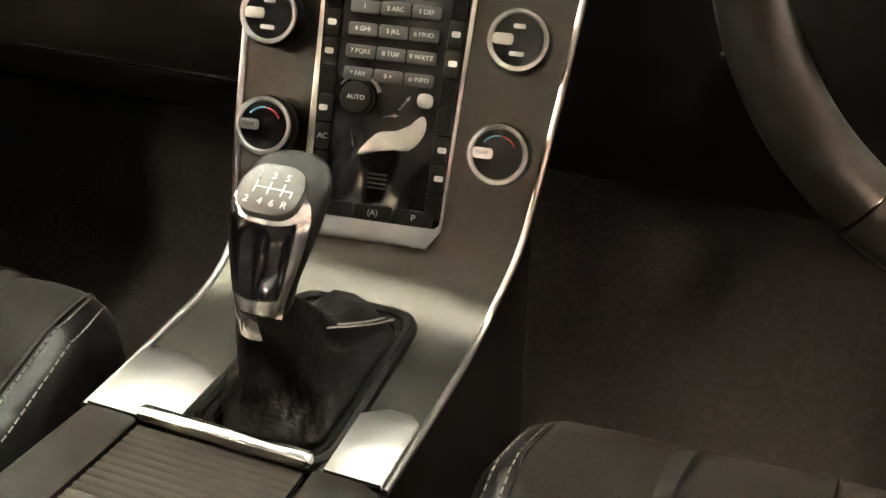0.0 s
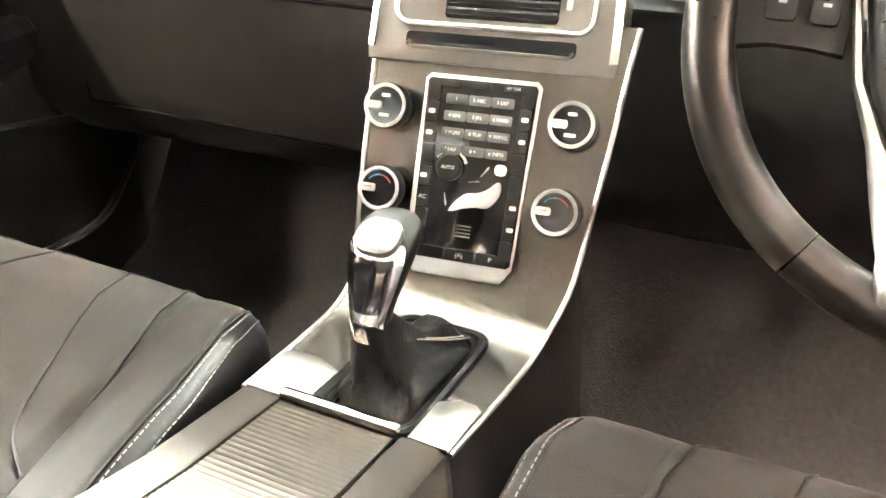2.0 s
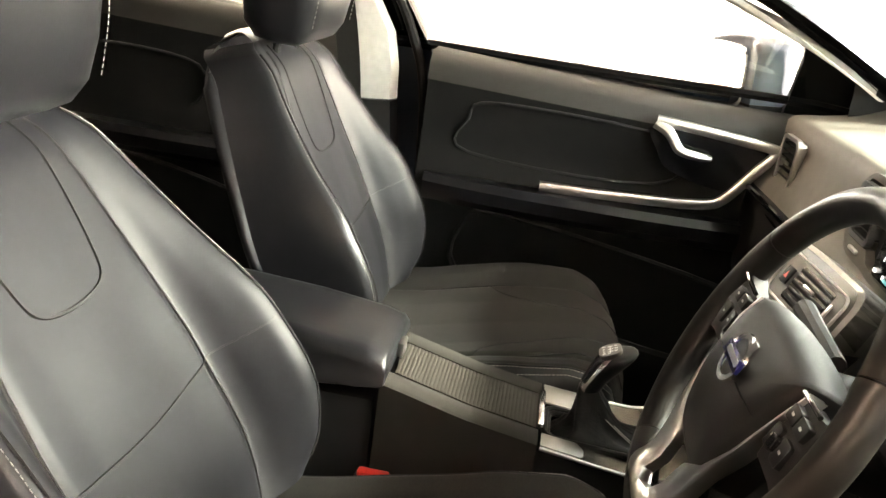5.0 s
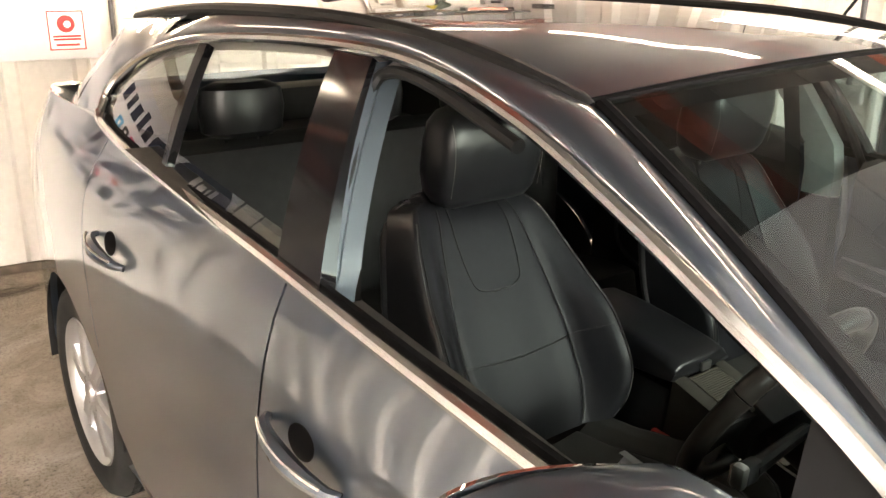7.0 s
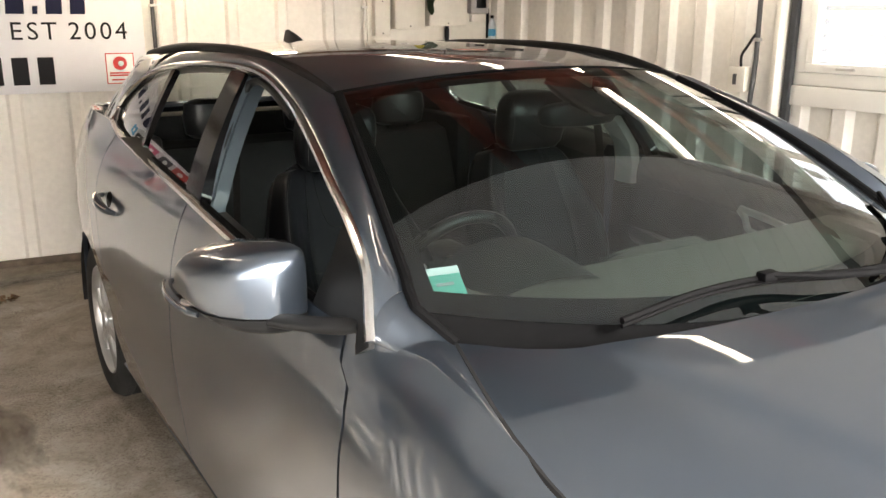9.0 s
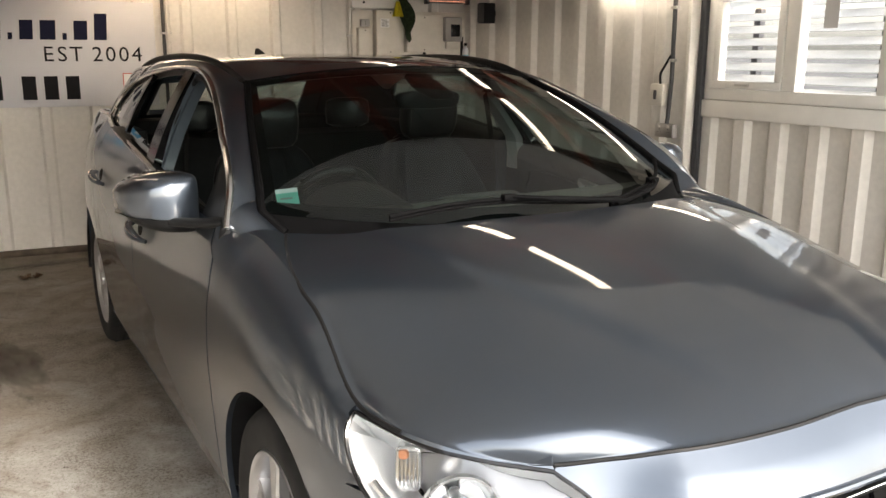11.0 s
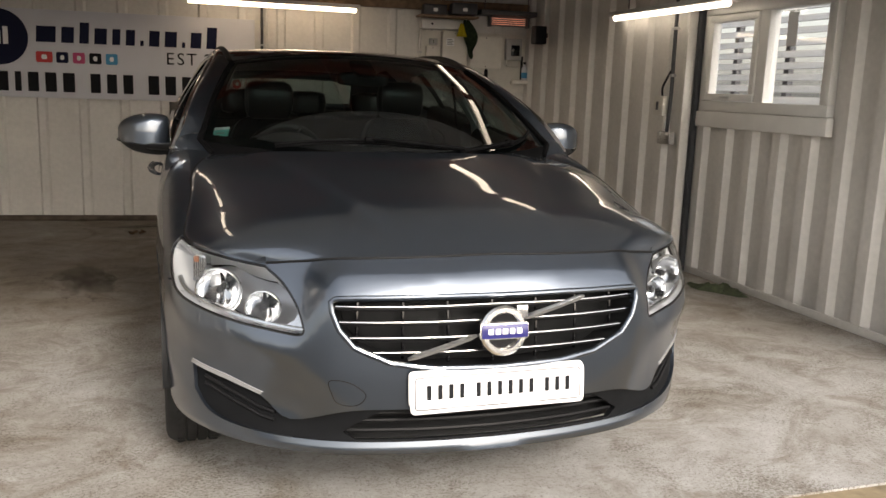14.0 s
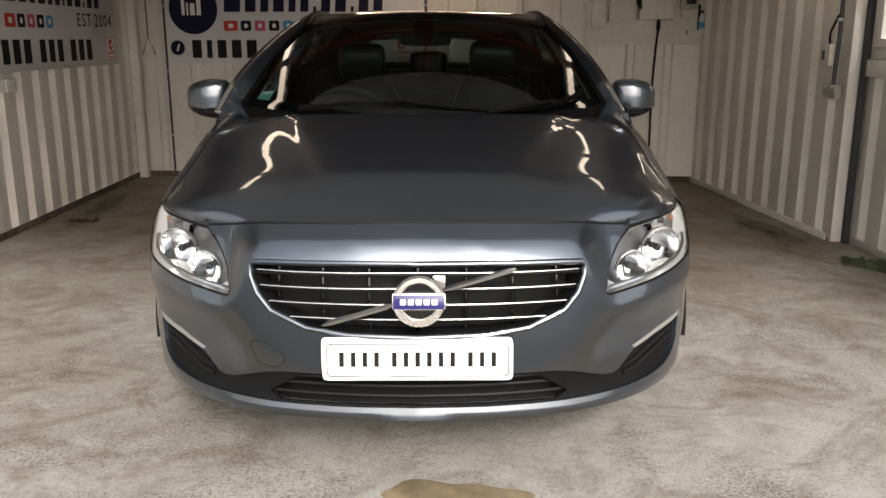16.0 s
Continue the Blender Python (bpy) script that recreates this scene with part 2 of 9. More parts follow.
def floor_mat():
    m = mat("worn_concrete", (0.36, 0.35, 0.33), 0.55)
    nt = m.node_tree
    N, L = nt.nodes, nt.links
    b = N["Principled BSDF"]
    tc = N.new("ShaderNodeTexCoord")

    def mul(p, q):
        mx = N.new("ShaderNodeMix")
        mx.data_type, mx.blend_type = "RGBA", "MULTIPLY"
        mx.inputs["Factor"].default_value = 1
        L.new(p, mx.inputs["A"])
        L.new(q, mx.inputs["B"])
        return mx.outputs["Result"]
    def math_node(op, a, b=None, clamp=False):
        n = N.new("ShaderNodeMath")
        n.operation, n.use_clamp = op, clamp
        for k, v in enumerate((a, b)):
            if v is None:
                continue
            if hasattr(v, "is_linked"):
                L.new(v, n.inputs[k])
            else:
                n.inputs[k].default_value = v
        return n.outputs["Value"]

    def noise_fac(scale, detail, rough=0.5, dist=0.0):
        n = N.new("ShaderNodeTexNoise")
        n.inputs["Scale"].default_value, n.inputs["Detail"].default_value = scale, detail
        n.inputs["Roughness"].default_value, n.inputs["Distortion"].default_value = rough, dist
        L.new(tc.outputs["Object"], n.inputs["Vector"])
        return n.outputs["Fac"]

    def tint(fac, lo, hi, a, c):
        r = N.new("ShaderNodeValToRGB")
        r.color_ramp.elements[0].position, r.color_ramp.elements[1].position = lo, hi
        r.color_ramp.elements[0].color, r.color_ramp.elements[1].color = (*a, 1), (*c, 1)
        L.new(fac, r.inputs["Fac"])
        return r.outputs["Color"]
    sx = N.new("ShaderNodeSeparateXYZ")
    L.new(tc.outputs["Object"], sx.inputs["Vector"])
    # grey concrete in front; inwards brown dirt and daylight falloff painted into the colour
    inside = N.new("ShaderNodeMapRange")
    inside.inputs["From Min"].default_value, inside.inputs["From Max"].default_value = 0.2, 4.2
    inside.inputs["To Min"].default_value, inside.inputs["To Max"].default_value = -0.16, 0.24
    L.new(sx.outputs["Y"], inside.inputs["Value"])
    soil_and_shade = math_node("ADD", noise_fac(0.9, 9, 0.62, 0.5), inside.outputs["Result"])
    broad = tint(soil_and_shade, 0.36, 0.72, (0.46, 0.455, 0.445), (0.265, 0.231, 0.194))
    mid = tint(noise_fac(4.5, 10, 0.6, 0.6), 0.36, 0.62, (0.80, 0.78, 0.75), (1, 1, 1))
    fine = tint(noise_fac(34, 9, 0.7), 0.34, 0.60, (0.84, 0.83, 0.81), (1, 1, 1))
    # pits and grit lie in drifts
    drift = math_node("MULTIPLY", math_node("SUBTRACT", noise_fac(1.7, 8, 0.66, 1.2), 0.43, True), 0.42)
    grit = math_node("ADD", noise_fac(85, 8, 0.75), drift)
    speck = tint(grit, 0.53, 0.68, (1, 1, 1), (0.42, 0.37, 0.31))
    pits = tint(math_node("ADD", noise_fac(130, 2, 0.5), drift), 0.68, 0.72, (1, 1, 1), (0.36, 0.32, 0.27))
    speck = mul(speck, pits)
    smear = tint(noise_fac(2.4, 12, 0.74, 1.8), 0.47, 0.66, (1, 1, 1), (0.58, 0.52, 0.45))
    speck = mul(speck, smear)
    crumbs = tint(noise_fac(23, 3, 0.5), 0.725, 0.75, (1, 1, 1), (0.34, 0.30, 0.26))
    L.new(mul(mul(mul(broad, mid), mul(fine, speck)), crumbs), b.inputs["Base Color"])
    rr = N.new("ShaderNodeMapRange")
    nz = N.new("ShaderNodeTexNoise")
    nz.inputs["Scale"].default_value, nz.inputs["Detail"].default_value = 3.0, 8
    L.new(tc.outputs["Object"], nz.inputs["Vector"])
    rr.inputs["To Min"].default_value, rr.inputs["To Max"].default_value = 0.35, 0.8
    L.new(nz.outputs["Fac"], rr.inputs["Value"])
    L.new(rr.outputs["Result"], b.inputs["Roughness"])
    bp = N.new("ShaderNodeBump")
    bp.inputs["Strength"].default_value, bp.inputs["Distance"].default_value = 0.35, 0.003
    nz2 = N.new("ShaderNodeTexNoise")
    nz2.inputs["Scale"].default_value, nz2.inputs["Detail"].default_value = 45, 8
    L.new(tc.outputs["Object"], nz2.inputs["Vector"])
    L.new(nz2.outputs["Fac"], bp.inputs["Height"])
    L.new(bp.outputs["Normal"], b.inputs["Normal"])
    return m


CONCRETE = floor_mat()
YARD = mat("yard_asphalt", (0.10, 0.095, 0.09), 0.8, vary=0.25, scale=12, stain=0.3, stscale=0.6, bump=0.5, bscale=60)
STRIP = mat("worn_yellow_brown_strip", (0.24, 0.19, 0.12), 0.75, vary=0.3, scale=12, stain=0.3, stscale=3, bump=0.4, bscale=60)

CREAM = mat("cream_painted_metal", (0.66, 0.63, 0.57), 0.4, vary=0.04, scale=20, stain=0.06, stscale=4)
WARM_GREY = mat("warm_grey_plastic", (0.38, 0.37, 0.36), 0.45, vary=0.05, scale=30)
CLEAR_PLASTIC = mat("clear_flask", (0.62, 0.66, 0.70), 0.15, vary=0.05, scale=40)
RAG = mat("dark_green_rag", (0.050, 0.062, 0.030), 0.9, vary=0.4, scale=40, stain=0.3, stscale=14, bump=0.5, bscale=300)
YELLOW_CLOTH = mat("yellow_cloth", (0.62, 0.52, 0.03), 0.85, vary=0.15, scale=60, bump=0.4, bscale=200)
DRY_LEAF = mat("dry_leaf", (0.12, 0.07, 0.035), 0.8, vary=0.4, scale=30)


def stain_mat(name, color):
    """A dark stain that thins out towards a ragged rim."""
    m = mat(name, color, 0.5, vary=0.3, scale=6)
    nt = m.node_tree
    N, L = nt.nodes, nt.links
    tc = N.new("ShaderNodeTexCoord")
    ln = N.new("ShaderNodeVectorMath")
    ln.operation = "LENGTH"
    L.new(tc.outputs["Object"], ln.inputs[0])
    nz = N.new("ShaderNodeTexNoise")
    nz.inputs["Scale"].default_value, nz.inputs["Detail"].default_value, nz.inputs["Roughness"].default_value = 3.5, 12, 0.68
    L.new(tc.outputs["Object"], nz.inputs["Vector"])
    sb = N.new("ShaderNodeMath")
    sb.operation = "MULTIPLY_ADD"
    sb.inputs[1].default_value, sb.inputs[2].default_value = -0.55, 0.12
    L.new(ln.outputs["Value"], sb.inputs[0])
    ad = N.new("ShaderNodeMath")
    ad.operation = "ADD"
    L.new(nz.outputs["Fac"], ad.inputs[0])
    L.new(sb.outputs["Value"], ad.inputs[1])
    rg = N.new("ShaderNodeMapRange")
    rg.inputs["From Min"].default_value, rg.inputs["From Max"].default_value = 0.30, 0.72
    rg.inputs["To Min"].default_value, rg.inputs["To Max"].default_value = 0.0, 0.42
    L.new(ad.outputs["Value"], rg.inputs["Value"])
    L.new(rg.outputs["Result"], N["Principled BSDF"].inputs["Alpha"])
    return m


STAIN = stain_mat("brown_oil_stain", (0.075, 0.055, 0.038))

# ---- mesh helpers ----
def mesh_of(name, verts, faces, material=None, smooth=True, normals=None, angle=None):
    me = bpy.data.meshes.new(name)
    me.from_pydata([tuple(v) for v in verts], [], faces)
    me.update()
    if smooth:
        me.shade_smooth()
    if normals is not None:
        me.normals_split_custom_set_from_vertices([tuple(n) for n in normals])
    elif angle:
        me.set_sharp_from_angle(angle=radians(angle))
    if material:
        me.materials.append(material)
    return me


def piece(name, me, parent=None, label="", m=None):
    ob = new(name, me)
    if parent:
        ob.parent = parent
    if m is not None:
        ob.matrix_local = m
    if label:
        ob["label"] = label
    return ob


def part(name, bm, material, parent=None, label="", angle=35, m=None):
    me = bpy.data.meshes.new(name)
    bmesh.ops.recalc_face_normals(bm, faces=bm.faces)
    bm.to_mesh(me)
    bm.free()
    me.shade_smooth()
    me.set_sharp_from_angle(angle=radians(angle))
    me.materials.append(material)
    return piece(name, me, parent, label, m)


def thing(name, label, category, group="", kind="", m=None):
    ob = new(name)
    ob.empty_display_size = 0.1
    if m is not None:
        ob.matrix_world = m
    return tagged(ob, label, category, group, kind)


def box(bm, x0, x1, y0, y1, z0, z1, bevel=0.0, seg=2):
    """A box, bevelled, added to bm."""
    r = bmesh.ops.create_cube(bm, size=1)
    vs = r["verts"]
    for v in vs:
        v.co = Vector(((x0 + x1) / 2 + v.co.x * (x1 - x0), (y0 + y1) / 2 + v.co.y * (y1 - y0), (z0 + z1) / 2 + v.co.z * (z1 - z0)))
    if bevel:
        es = list({e for v in vs for e in v.link_edges})
        bmesh.ops.bevel(bm, geom=es, offset=bevel, segments=seg, affect="EDGES", profile=0.5)
    return bm


def boxm(*a, **k):
    return box(bmesh.new(), *a, **k)


def tube(bm, pts, radius, n=10, closed=False, caps=True):
    """A round bar along points; radius may be a list."""
    pts = [Vector(p) for p in pts]
    rings = []
    up = Vector((0, 0, 1))
    N = len(pts)
    for i, p in enumerate(pts):
        if closed:
            d = pts[(i + 1) % N] - pts[i - 1]
        else:
            d = pts[min(i + 1, N - 1)] - pts[max(i - 1, 0)]
        d.normalize()
        if i == 0:
            a = d.cross(up)
            if a.length < 1e-3:
                a = d.cross(Vector((1, 0, 0)))
        else:
            a = a - d * a.dot(d)
        a.normalize()
        b = d.cross(a)
        r = radius[i] if hasattr(radius, "__len__") else radius
        rings.append([bm.verts.new(p + (a * math.cos(2 * math.pi * k / n) + b * math.sin(2 * math.pi * k / n)) * r) for k in range(n)])
    for i in range(N if closed else N - 1):
        A, B = rings[i], rings[(i + 1) % N]
        off = 0
        if closed and i == N - 1:
            off = min(range(n), key=lambda o: (A[0].co - B[o].co).length)
        for k in range(n):
            bm.faces.new((A[k], A[(k + 1) % n], B[(k + 1 + off) % n], B[(k + off) % n]))
    if caps and not closed:
        bm.faces.new(rings[0][::-1])
        bm.faces.new(rings[-1])
    return bm


def spin(bm, profile, n=48, axis="z", centre=(0, 0, 0), closed=False):
    """A lathe: profile of (radius, height)."""
    rings = []
    for r, h in profile:
        ring = []
        for k in range(n):
            a = 2 * math.pi * k / n
            c, s = r * math.cos(a), r * math.sin(a)
            p = {"z": (c, s, h), "x": (h, c, s), "y": (c, h, s)}[axis]
            ring.append(bm.verts.new(Vector(p) + Vector(centre)))
        rings.append(ring)
    m = len(rings)
    for i in range(m if closed else m - 1):
        for k in range(n):
            bm.faces.new((rings[i][k], rings[i][(k + 1) % n], rings[(i + 1) % m][(k + 1) % n], rings[(i + 1) % m][k]))
    return bm


def slab(bm, outline, h0, h1, to=lambda x, y, z: (x, y, z), bevel=0.0, seg=2):
    """A plate: a 2D outline from height h0 to h1."""
    lo = [bm.verts.new(to(x, y, h0)) for x, y in outline]
    hi = [bm.verts.new(to(x, y, h1)) for x, y in outline]
    n = len(outline)
    f1, f2 = bm.faces.new(lo[::-1]), bm.faces.new(hi)
    for i in range(n):
        bm.faces.new((lo[i], lo[(i + 1) % n], hi[(i + 1) % n], hi[i]))
    if bevel:
        bmesh.ops.bevel(bm, geom=list(f2.edges), offset=bevel, segments=seg, affect="EDGES", profile=0.5)
    return bm


def spline(pts, n=8, closed=False):
    """Points along a smooth curve through pts."""
    P = [np.array(p, float) for p in pts]
    out = []
    m = len(P)
    for i in range(m if closed else m - 1):
        if closed:
            a, b, c, d = P[i - 1], P[i], P[(i + 1) % m], P[(i + 2) % m]
        else:
            b, c = P[i], P[i + 1]
            a = P[i - 1] if i > 0 else 2 * b - c
            d = P[i + 2] if i + 2 < m else 2 * c - b
        for k in range(n):
            t = k / n
            out.append(0.5 * (2 * b + (c - a) * t + (2 * a - 5 * b + 4 * c - d) * t * t + (3 * b - a - 3 * c + d) * t ** 3))
    if not closed:
        out.append(P[-1])
    return [tuple(p) for p in out]


def rounded(w, h, r, n=5, cx=0.0, cy=0.0):
    """A rounded rectangle's outline."""
    out = []
    for sx, sy, a0 in ((1, 1, 0), (-1, 1, 90), (-1, -1, 180), (1, -1, 270)):
        for k in range(n + 1):
            a = radians(a0 + 90 * k / n)
            out.append((cx + sx * (w / 2 - r) + r * math.cos(a), cy + sy * (h / 2 - r) + r * math.sin(a)))
    return out


def lettering(name, text, size, material, parent, m, depth=0.0006, align="CENTER", squeeze=1.0, shear=0.0, label=""):
    cu = bpy.data.curves.new(name, "FONT")
    cu.body, cu.size, cu.extrude, cu.align_x, cu.align_y, cu.shear = text, size, depth, align, "CENTER", shear
    cu.resolution_u = 3
    tmp = bpy.data.objects.new(name, cu)
    me = bpy.data.meshes.new_from_object(tmp)
    bpy.data.objects.remove(tmp)
    me.name = name
    me.transform(Matrix.Diagonal((squeeze, 1, 1, 1)))
    me.materials.clear()
    me.materials.append(material)
    return piece(name, me, parent, label, m)


from mathutils.geometry import delaunay_2d_cdt


def in_poly_np(P, poly):
    x, y = P[:, 0], P[:, 1]
    c = np.zeros(len(P), bool)
    j = len(poly) - 1
    for i in range(len(poly)):
        xi, yi = poly[i]
        xj, yj = poly[j]
        if yi != yj:
            c ^= ((yi > y) != (yj > y)) & (x < (xj - xi) * (y - yi) / (yj - yi) + xi)
        j = i
    return c


def dense(poly, step):
    out = []
    for i in range(len(poly)):
        a, b = np.array(poly[i]), np.array(poly[(i + 1) % len(poly)])
        n = max(1, int(np.linalg.norm(b - a) / step))
        for k in range(n):
            out.append(tuple(a + (b - a) * k / n))
    return out


def skin(name, F, outline, material, holes=(), step=0.03, depth=0.012, parent=None, label="", flip=False, offset=0.0):
    """A shell cut from the surface F(u, v) -> (x, y, z) along an outline in (u, v), with holes, its edges turned in by depth."""
    outline = dense(outline, step)
    holes = [dense(h, step * 0.7) for h in holes]
    O = np.array(outline)
    lo, hi = O.min(0), O.max(0)
    g = np.stack(np.meshgrid(np.arange(lo[0] + step / 2, hi[0], step), np.arange(lo[1] + step / 2, hi[1], step)), -1).reshape(-1, 2)
    ok = in_poly_np(g, outline)
    for h in holes:
        ok &= ~in_poly_np(g, h)
    g = g[ok]
    # points too near an edge go
    E = np.array(outline + [p for h in holes for p in h])
    if len(g):
        d = np.min(((g[:, None, :] - E[None, :, :]) ** 2).sum(-1), 1)
        g = g[d > (0.4 * step) ** 2]
    pts = [Vector(p) for p in E] + [Vector(p) for p in g]
    edges, k = [], 0
    for loop in [outline, *holes]:
        n = len(loop)
        edges += [(k + i, k + (i + 1) % n) for i in range(n)]
        k += n
    vs, es, fs, *_ = delaunay_2d_cdt(pts, edges, [], 1 if not holes else 0, 1e-6)
    V = np.array([tuple(v) for v in vs])
    C = np.array([V[list(f)].mean(0) for f in fs])
    keep = in_poly_np(C, outline)
    for h in holes:
        keep &= ~in_poly_np(C, h)
    fs = [tuple(f) for f, q in zip(fs, keep) if q]
    e = 1e-4
    P = F(V[:, 0], V[:, 1])
    nu = F(V[:, 0] + e, V[:, 1]) - F(V[:, 0] - e, V[:, 1])
    nv = F(V[:, 0], V[:, 1] + e) - F(V[:, 0], V[:, 1] - e)
    N = np.cross(nu, nv)
    N /= np.maximum(np.linalg.norm(N, axis=1, keepdims=True), 1e-12)
    if flip:
        N = -N
        fs = [f[::-1] for f in fs]
    # CDT faces are counter-clockwise in (u, v)
    P = P + N * offset
    count = {}
    for f in fs:
        for a, b in zip(f, f[1:] + f[:1]):
            count[(a, b)] = 1
    rim = [(a, b) for a, b in count if (b, a) not in count]
    rv = sorted({v for r in rim for v in r})
    base = len(P)
    dup = {v: base + i for i, v in enumerate(rv)}
    inn = {v: base + len(rv) + i for i, v in enumerate(rv)}
    VP = [*P, *[P[v] for v in rv], *[P[v] - N[v] * depth for v in rv]]
    side_n = {v: np.zeros(3) for v in rv}
    rf = []
    for a, b in rim:
        rf.append((dup[b], dup[a], inn[a], inn[b]))
        t = np.cross(P[b] - P[a], N[a])
        side_n[a] += t
        side_n[b] += t
    NN = [*N] + [side_n[v] / max(np.linalg.norm(side_n[v]), 1e-12) for v in rv] * 2
    me = mesh_of(name, VP, fs + (rf if depth else []), material, True, NN)
    return piece(name, me, parent, label)


def grid_skin(name, pts, material, parent=None, label="", angle=40, thick=0.0):
    """A sheet through a grid of points [i][j]."""
    bm = bmesh.new()
    V = [[bm.verts.new(p) for p in row] for row in pts]
    for i in range(len(V) - 1):
        for j in range(len(V[0]) - 1):
            bm.faces.new((V[i][j], V[i + 1][j], V[i + 1][j + 1], V[i][j + 1]))
    if thick:
        bmesh.ops.solidify(bm, geom=bm.faces, thickness=thick)
    return part(name, bm, material, parent, label, angle)

# ---- the shed ----
def lerp(a, b, t):
    return a + (b - a) * t


H_WALL = 2.35
LEFT = ((-2.87, -0.25), (-2.87, 6.15))
BACK = ((-2.87, 6.15), (2.47, 5.72))
RIGHT_FAR = ((2.47, 5.72), (2.68, 3.27))
RIGHT = ((2.80, 3.25), (2.82, -0.25))


def ribbed(name, line, z0, z1, period, ridge, slope, depth, material, label, skip=(), inward=1, phase=0.0):
    """A wall of trapezoid steel sheet along a line in plan; ridges stand proud into the room. skip: stretches (a, b, zlo, zhi) left open."""
    (ax, ay), (bx, by) = line
    L = math.hypot(bx - ax, by - ay)
    dx, dy = (bx - ax) / L, (by - ay) / L
    nx, ny = dy * inward, -dx * inward
    cuts = [0.0, L]
    s = -phase
    prof = {}
    while s < L + period:
        for off, d in ((0, 0), (slope, depth), (slope + ridge, depth), (2 * slope + ridge, 0)):
            prof[round(s + off, 4)] = d
        s += period
    keys = sorted(prof)
    for a, b, _, _ in skip:
        cuts += [a, b]
    xs = sorted({k for k in keys if 0 < k < L} | set(cuts))
    zs = sorted({z0, z1} | {z for k in skip for z in k[2:]})
    zs = sorted(set(zs) | set(np.linspace(z0, z1, 5)))
    bm = bmesh.new()
    grid = {}

    def vert(i, j):
        if (i, j) not in grid:
            d = float(np.interp(xs[i], keys, [prof[k] for k in keys]))
            grid[i, j] = bm.verts.new((ax + dx * xs[i] + nx * d, ay + dy * xs[i] + ny * d, zs[j]))
        return grid[i, j]
    for i in range(len(xs) - 1):
        for j in range(len(zs) - 1):
            mx, mz = (xs[i] + xs[i + 1]) / 2, (zs[j] + zs[j + 1]) / 2
            if any(a < mx < b and lo < mz < hi for a, b, lo, hi in skip):
                continue
            bm.faces.new((vert(i, j), vert(i + 1, j), vert(i + 1, j + 1), vert(i, j + 1)))
    bmesh.ops.recalc_face_normals(bm, faces=bm.faces)
    r = bmesh.ops.solidify(bm, geom=bm.faces[:], thickness=0.004)
    ob = part(name, bm, material, None, "", 20)
    return tagged(ob, label, "wall", kind="structure")


def on_wall(line, s, off=0.0):
    (ax, ay), (bx, by) = line
    L = math.hypot(bx - ax, by - ay)
    dx, dy = (bx - ax) / L, (by - ay) / L
    return ax + dx * s + dy * off, ay + dy * s - dx * off


def wall_frame(line, s, z, off=0.0):
    """A pose on a wall: x along it as seen from inside, z out of it into the room, y up."""
    (ax, ay), (bx, by) = line
    L = math.hypot(bx - ax, by - ay)
    d = Vector(((bx - ax) / L, (by - ay) / L, 0))
    n = Vector((d.y, -d.x, 0))
    x, y = on_wall(line, s, off)
    m = Matrix.Identity(4)
    m.col[0][:3], m.col[1][:3], m.col[2][:3], m.col[3][:3] = d, (0, 0, 1), n, (x, y, z)
    return m


WIN_A, WIN_B, WIN_LO, WIN_HI = 0.05, 1.31, 1.18, 1.90
ribbed("wall_west", LEFT, 0, H_WALL, 0.27, 0.075, 0.035, 0.036, WALL_WHITE, "white painted trapezoid steel cladding wall with scuffs")
ribbed("wall_north", BACK, 0, H_WALL, 0.34, 0.05, 0.02, 0.022, WALL_WHITE, "white painted ribbed steel end wall behind the car", phase=0.1)
ribbed("wall_east_far", RIGHT_FAR, 0, H_WALL, 0.27, 0.075, 0.035, 0.036, WALL_WHITE, "white painted trapezoid steel cladding wall beside the car")
ribbed("wall_east", RIGHT, 0, H_WALL, 0.27, 0.075, 0.035, 0.036, WALL_WHITE, "white painted trapezoid steel cladding wall with a window", skip=((WIN_A, WIN_B, WIN_LO, WIN_HI),))

bm = boxm(2.645, 2.80, 3.245, 3.275, 0, H_WALL, bevel=0.004)
tagged(part("wall_return", bm, WALL_WHITE), "white steel return where the wall steps back", "wall", kind="structure")
bm = boxm(2.705, 2.745, 3.19, 3.232, 0, 2.33, bevel=0.006)
tagged(part("post", bm, POST_GREY), "dark grey steel post beside the window", "post", kind="structure")

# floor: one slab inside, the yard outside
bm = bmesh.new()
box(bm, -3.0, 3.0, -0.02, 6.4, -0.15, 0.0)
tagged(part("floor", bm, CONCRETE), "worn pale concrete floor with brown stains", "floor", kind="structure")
bm = bmesh.new()
box(bm, -3.0, 3.0, -0.55, -0.024, -0.15, -0.006)
tagged(part("threshold", bm, STRIP), "worn brownish concrete threshold strip at the doorway", "floor", kind="structure")
bm = bmesh.new()
vs = [[bm.verts.new((sx, sy, -0.012)) for sy in (-2500, -60, -10, 10, 60, 2500)] for sx in (-2500, -60, -10, 10, 60, 2500)]
for i in range(5):
    for j in range(5):
        bm.faces.new((vs[i][j], vs[i + 1][j], vs[i + 1][j + 1], vs[i][j + 1]))
tagged(part("ground", bm, YARD), "grey asphalt yard outside the open front", "ground", kind="structure")

# ceiling sheets and red beams
bm = bmesh.new()
box(bm, -3.1, 3.1, -0.25, 6.4, 2.36, 2.38)
for k in range(11):
    box(bm, -2.9 + k * 0.55, -2.87 + k * 0.55, -0.25, 6.4, 2.352, 2.3605)
tagged(part("ceiling", bm, ROOF_SHEET, angle=20), "dull dark roof sheets with standing seams", "ceiling", kind="structure")


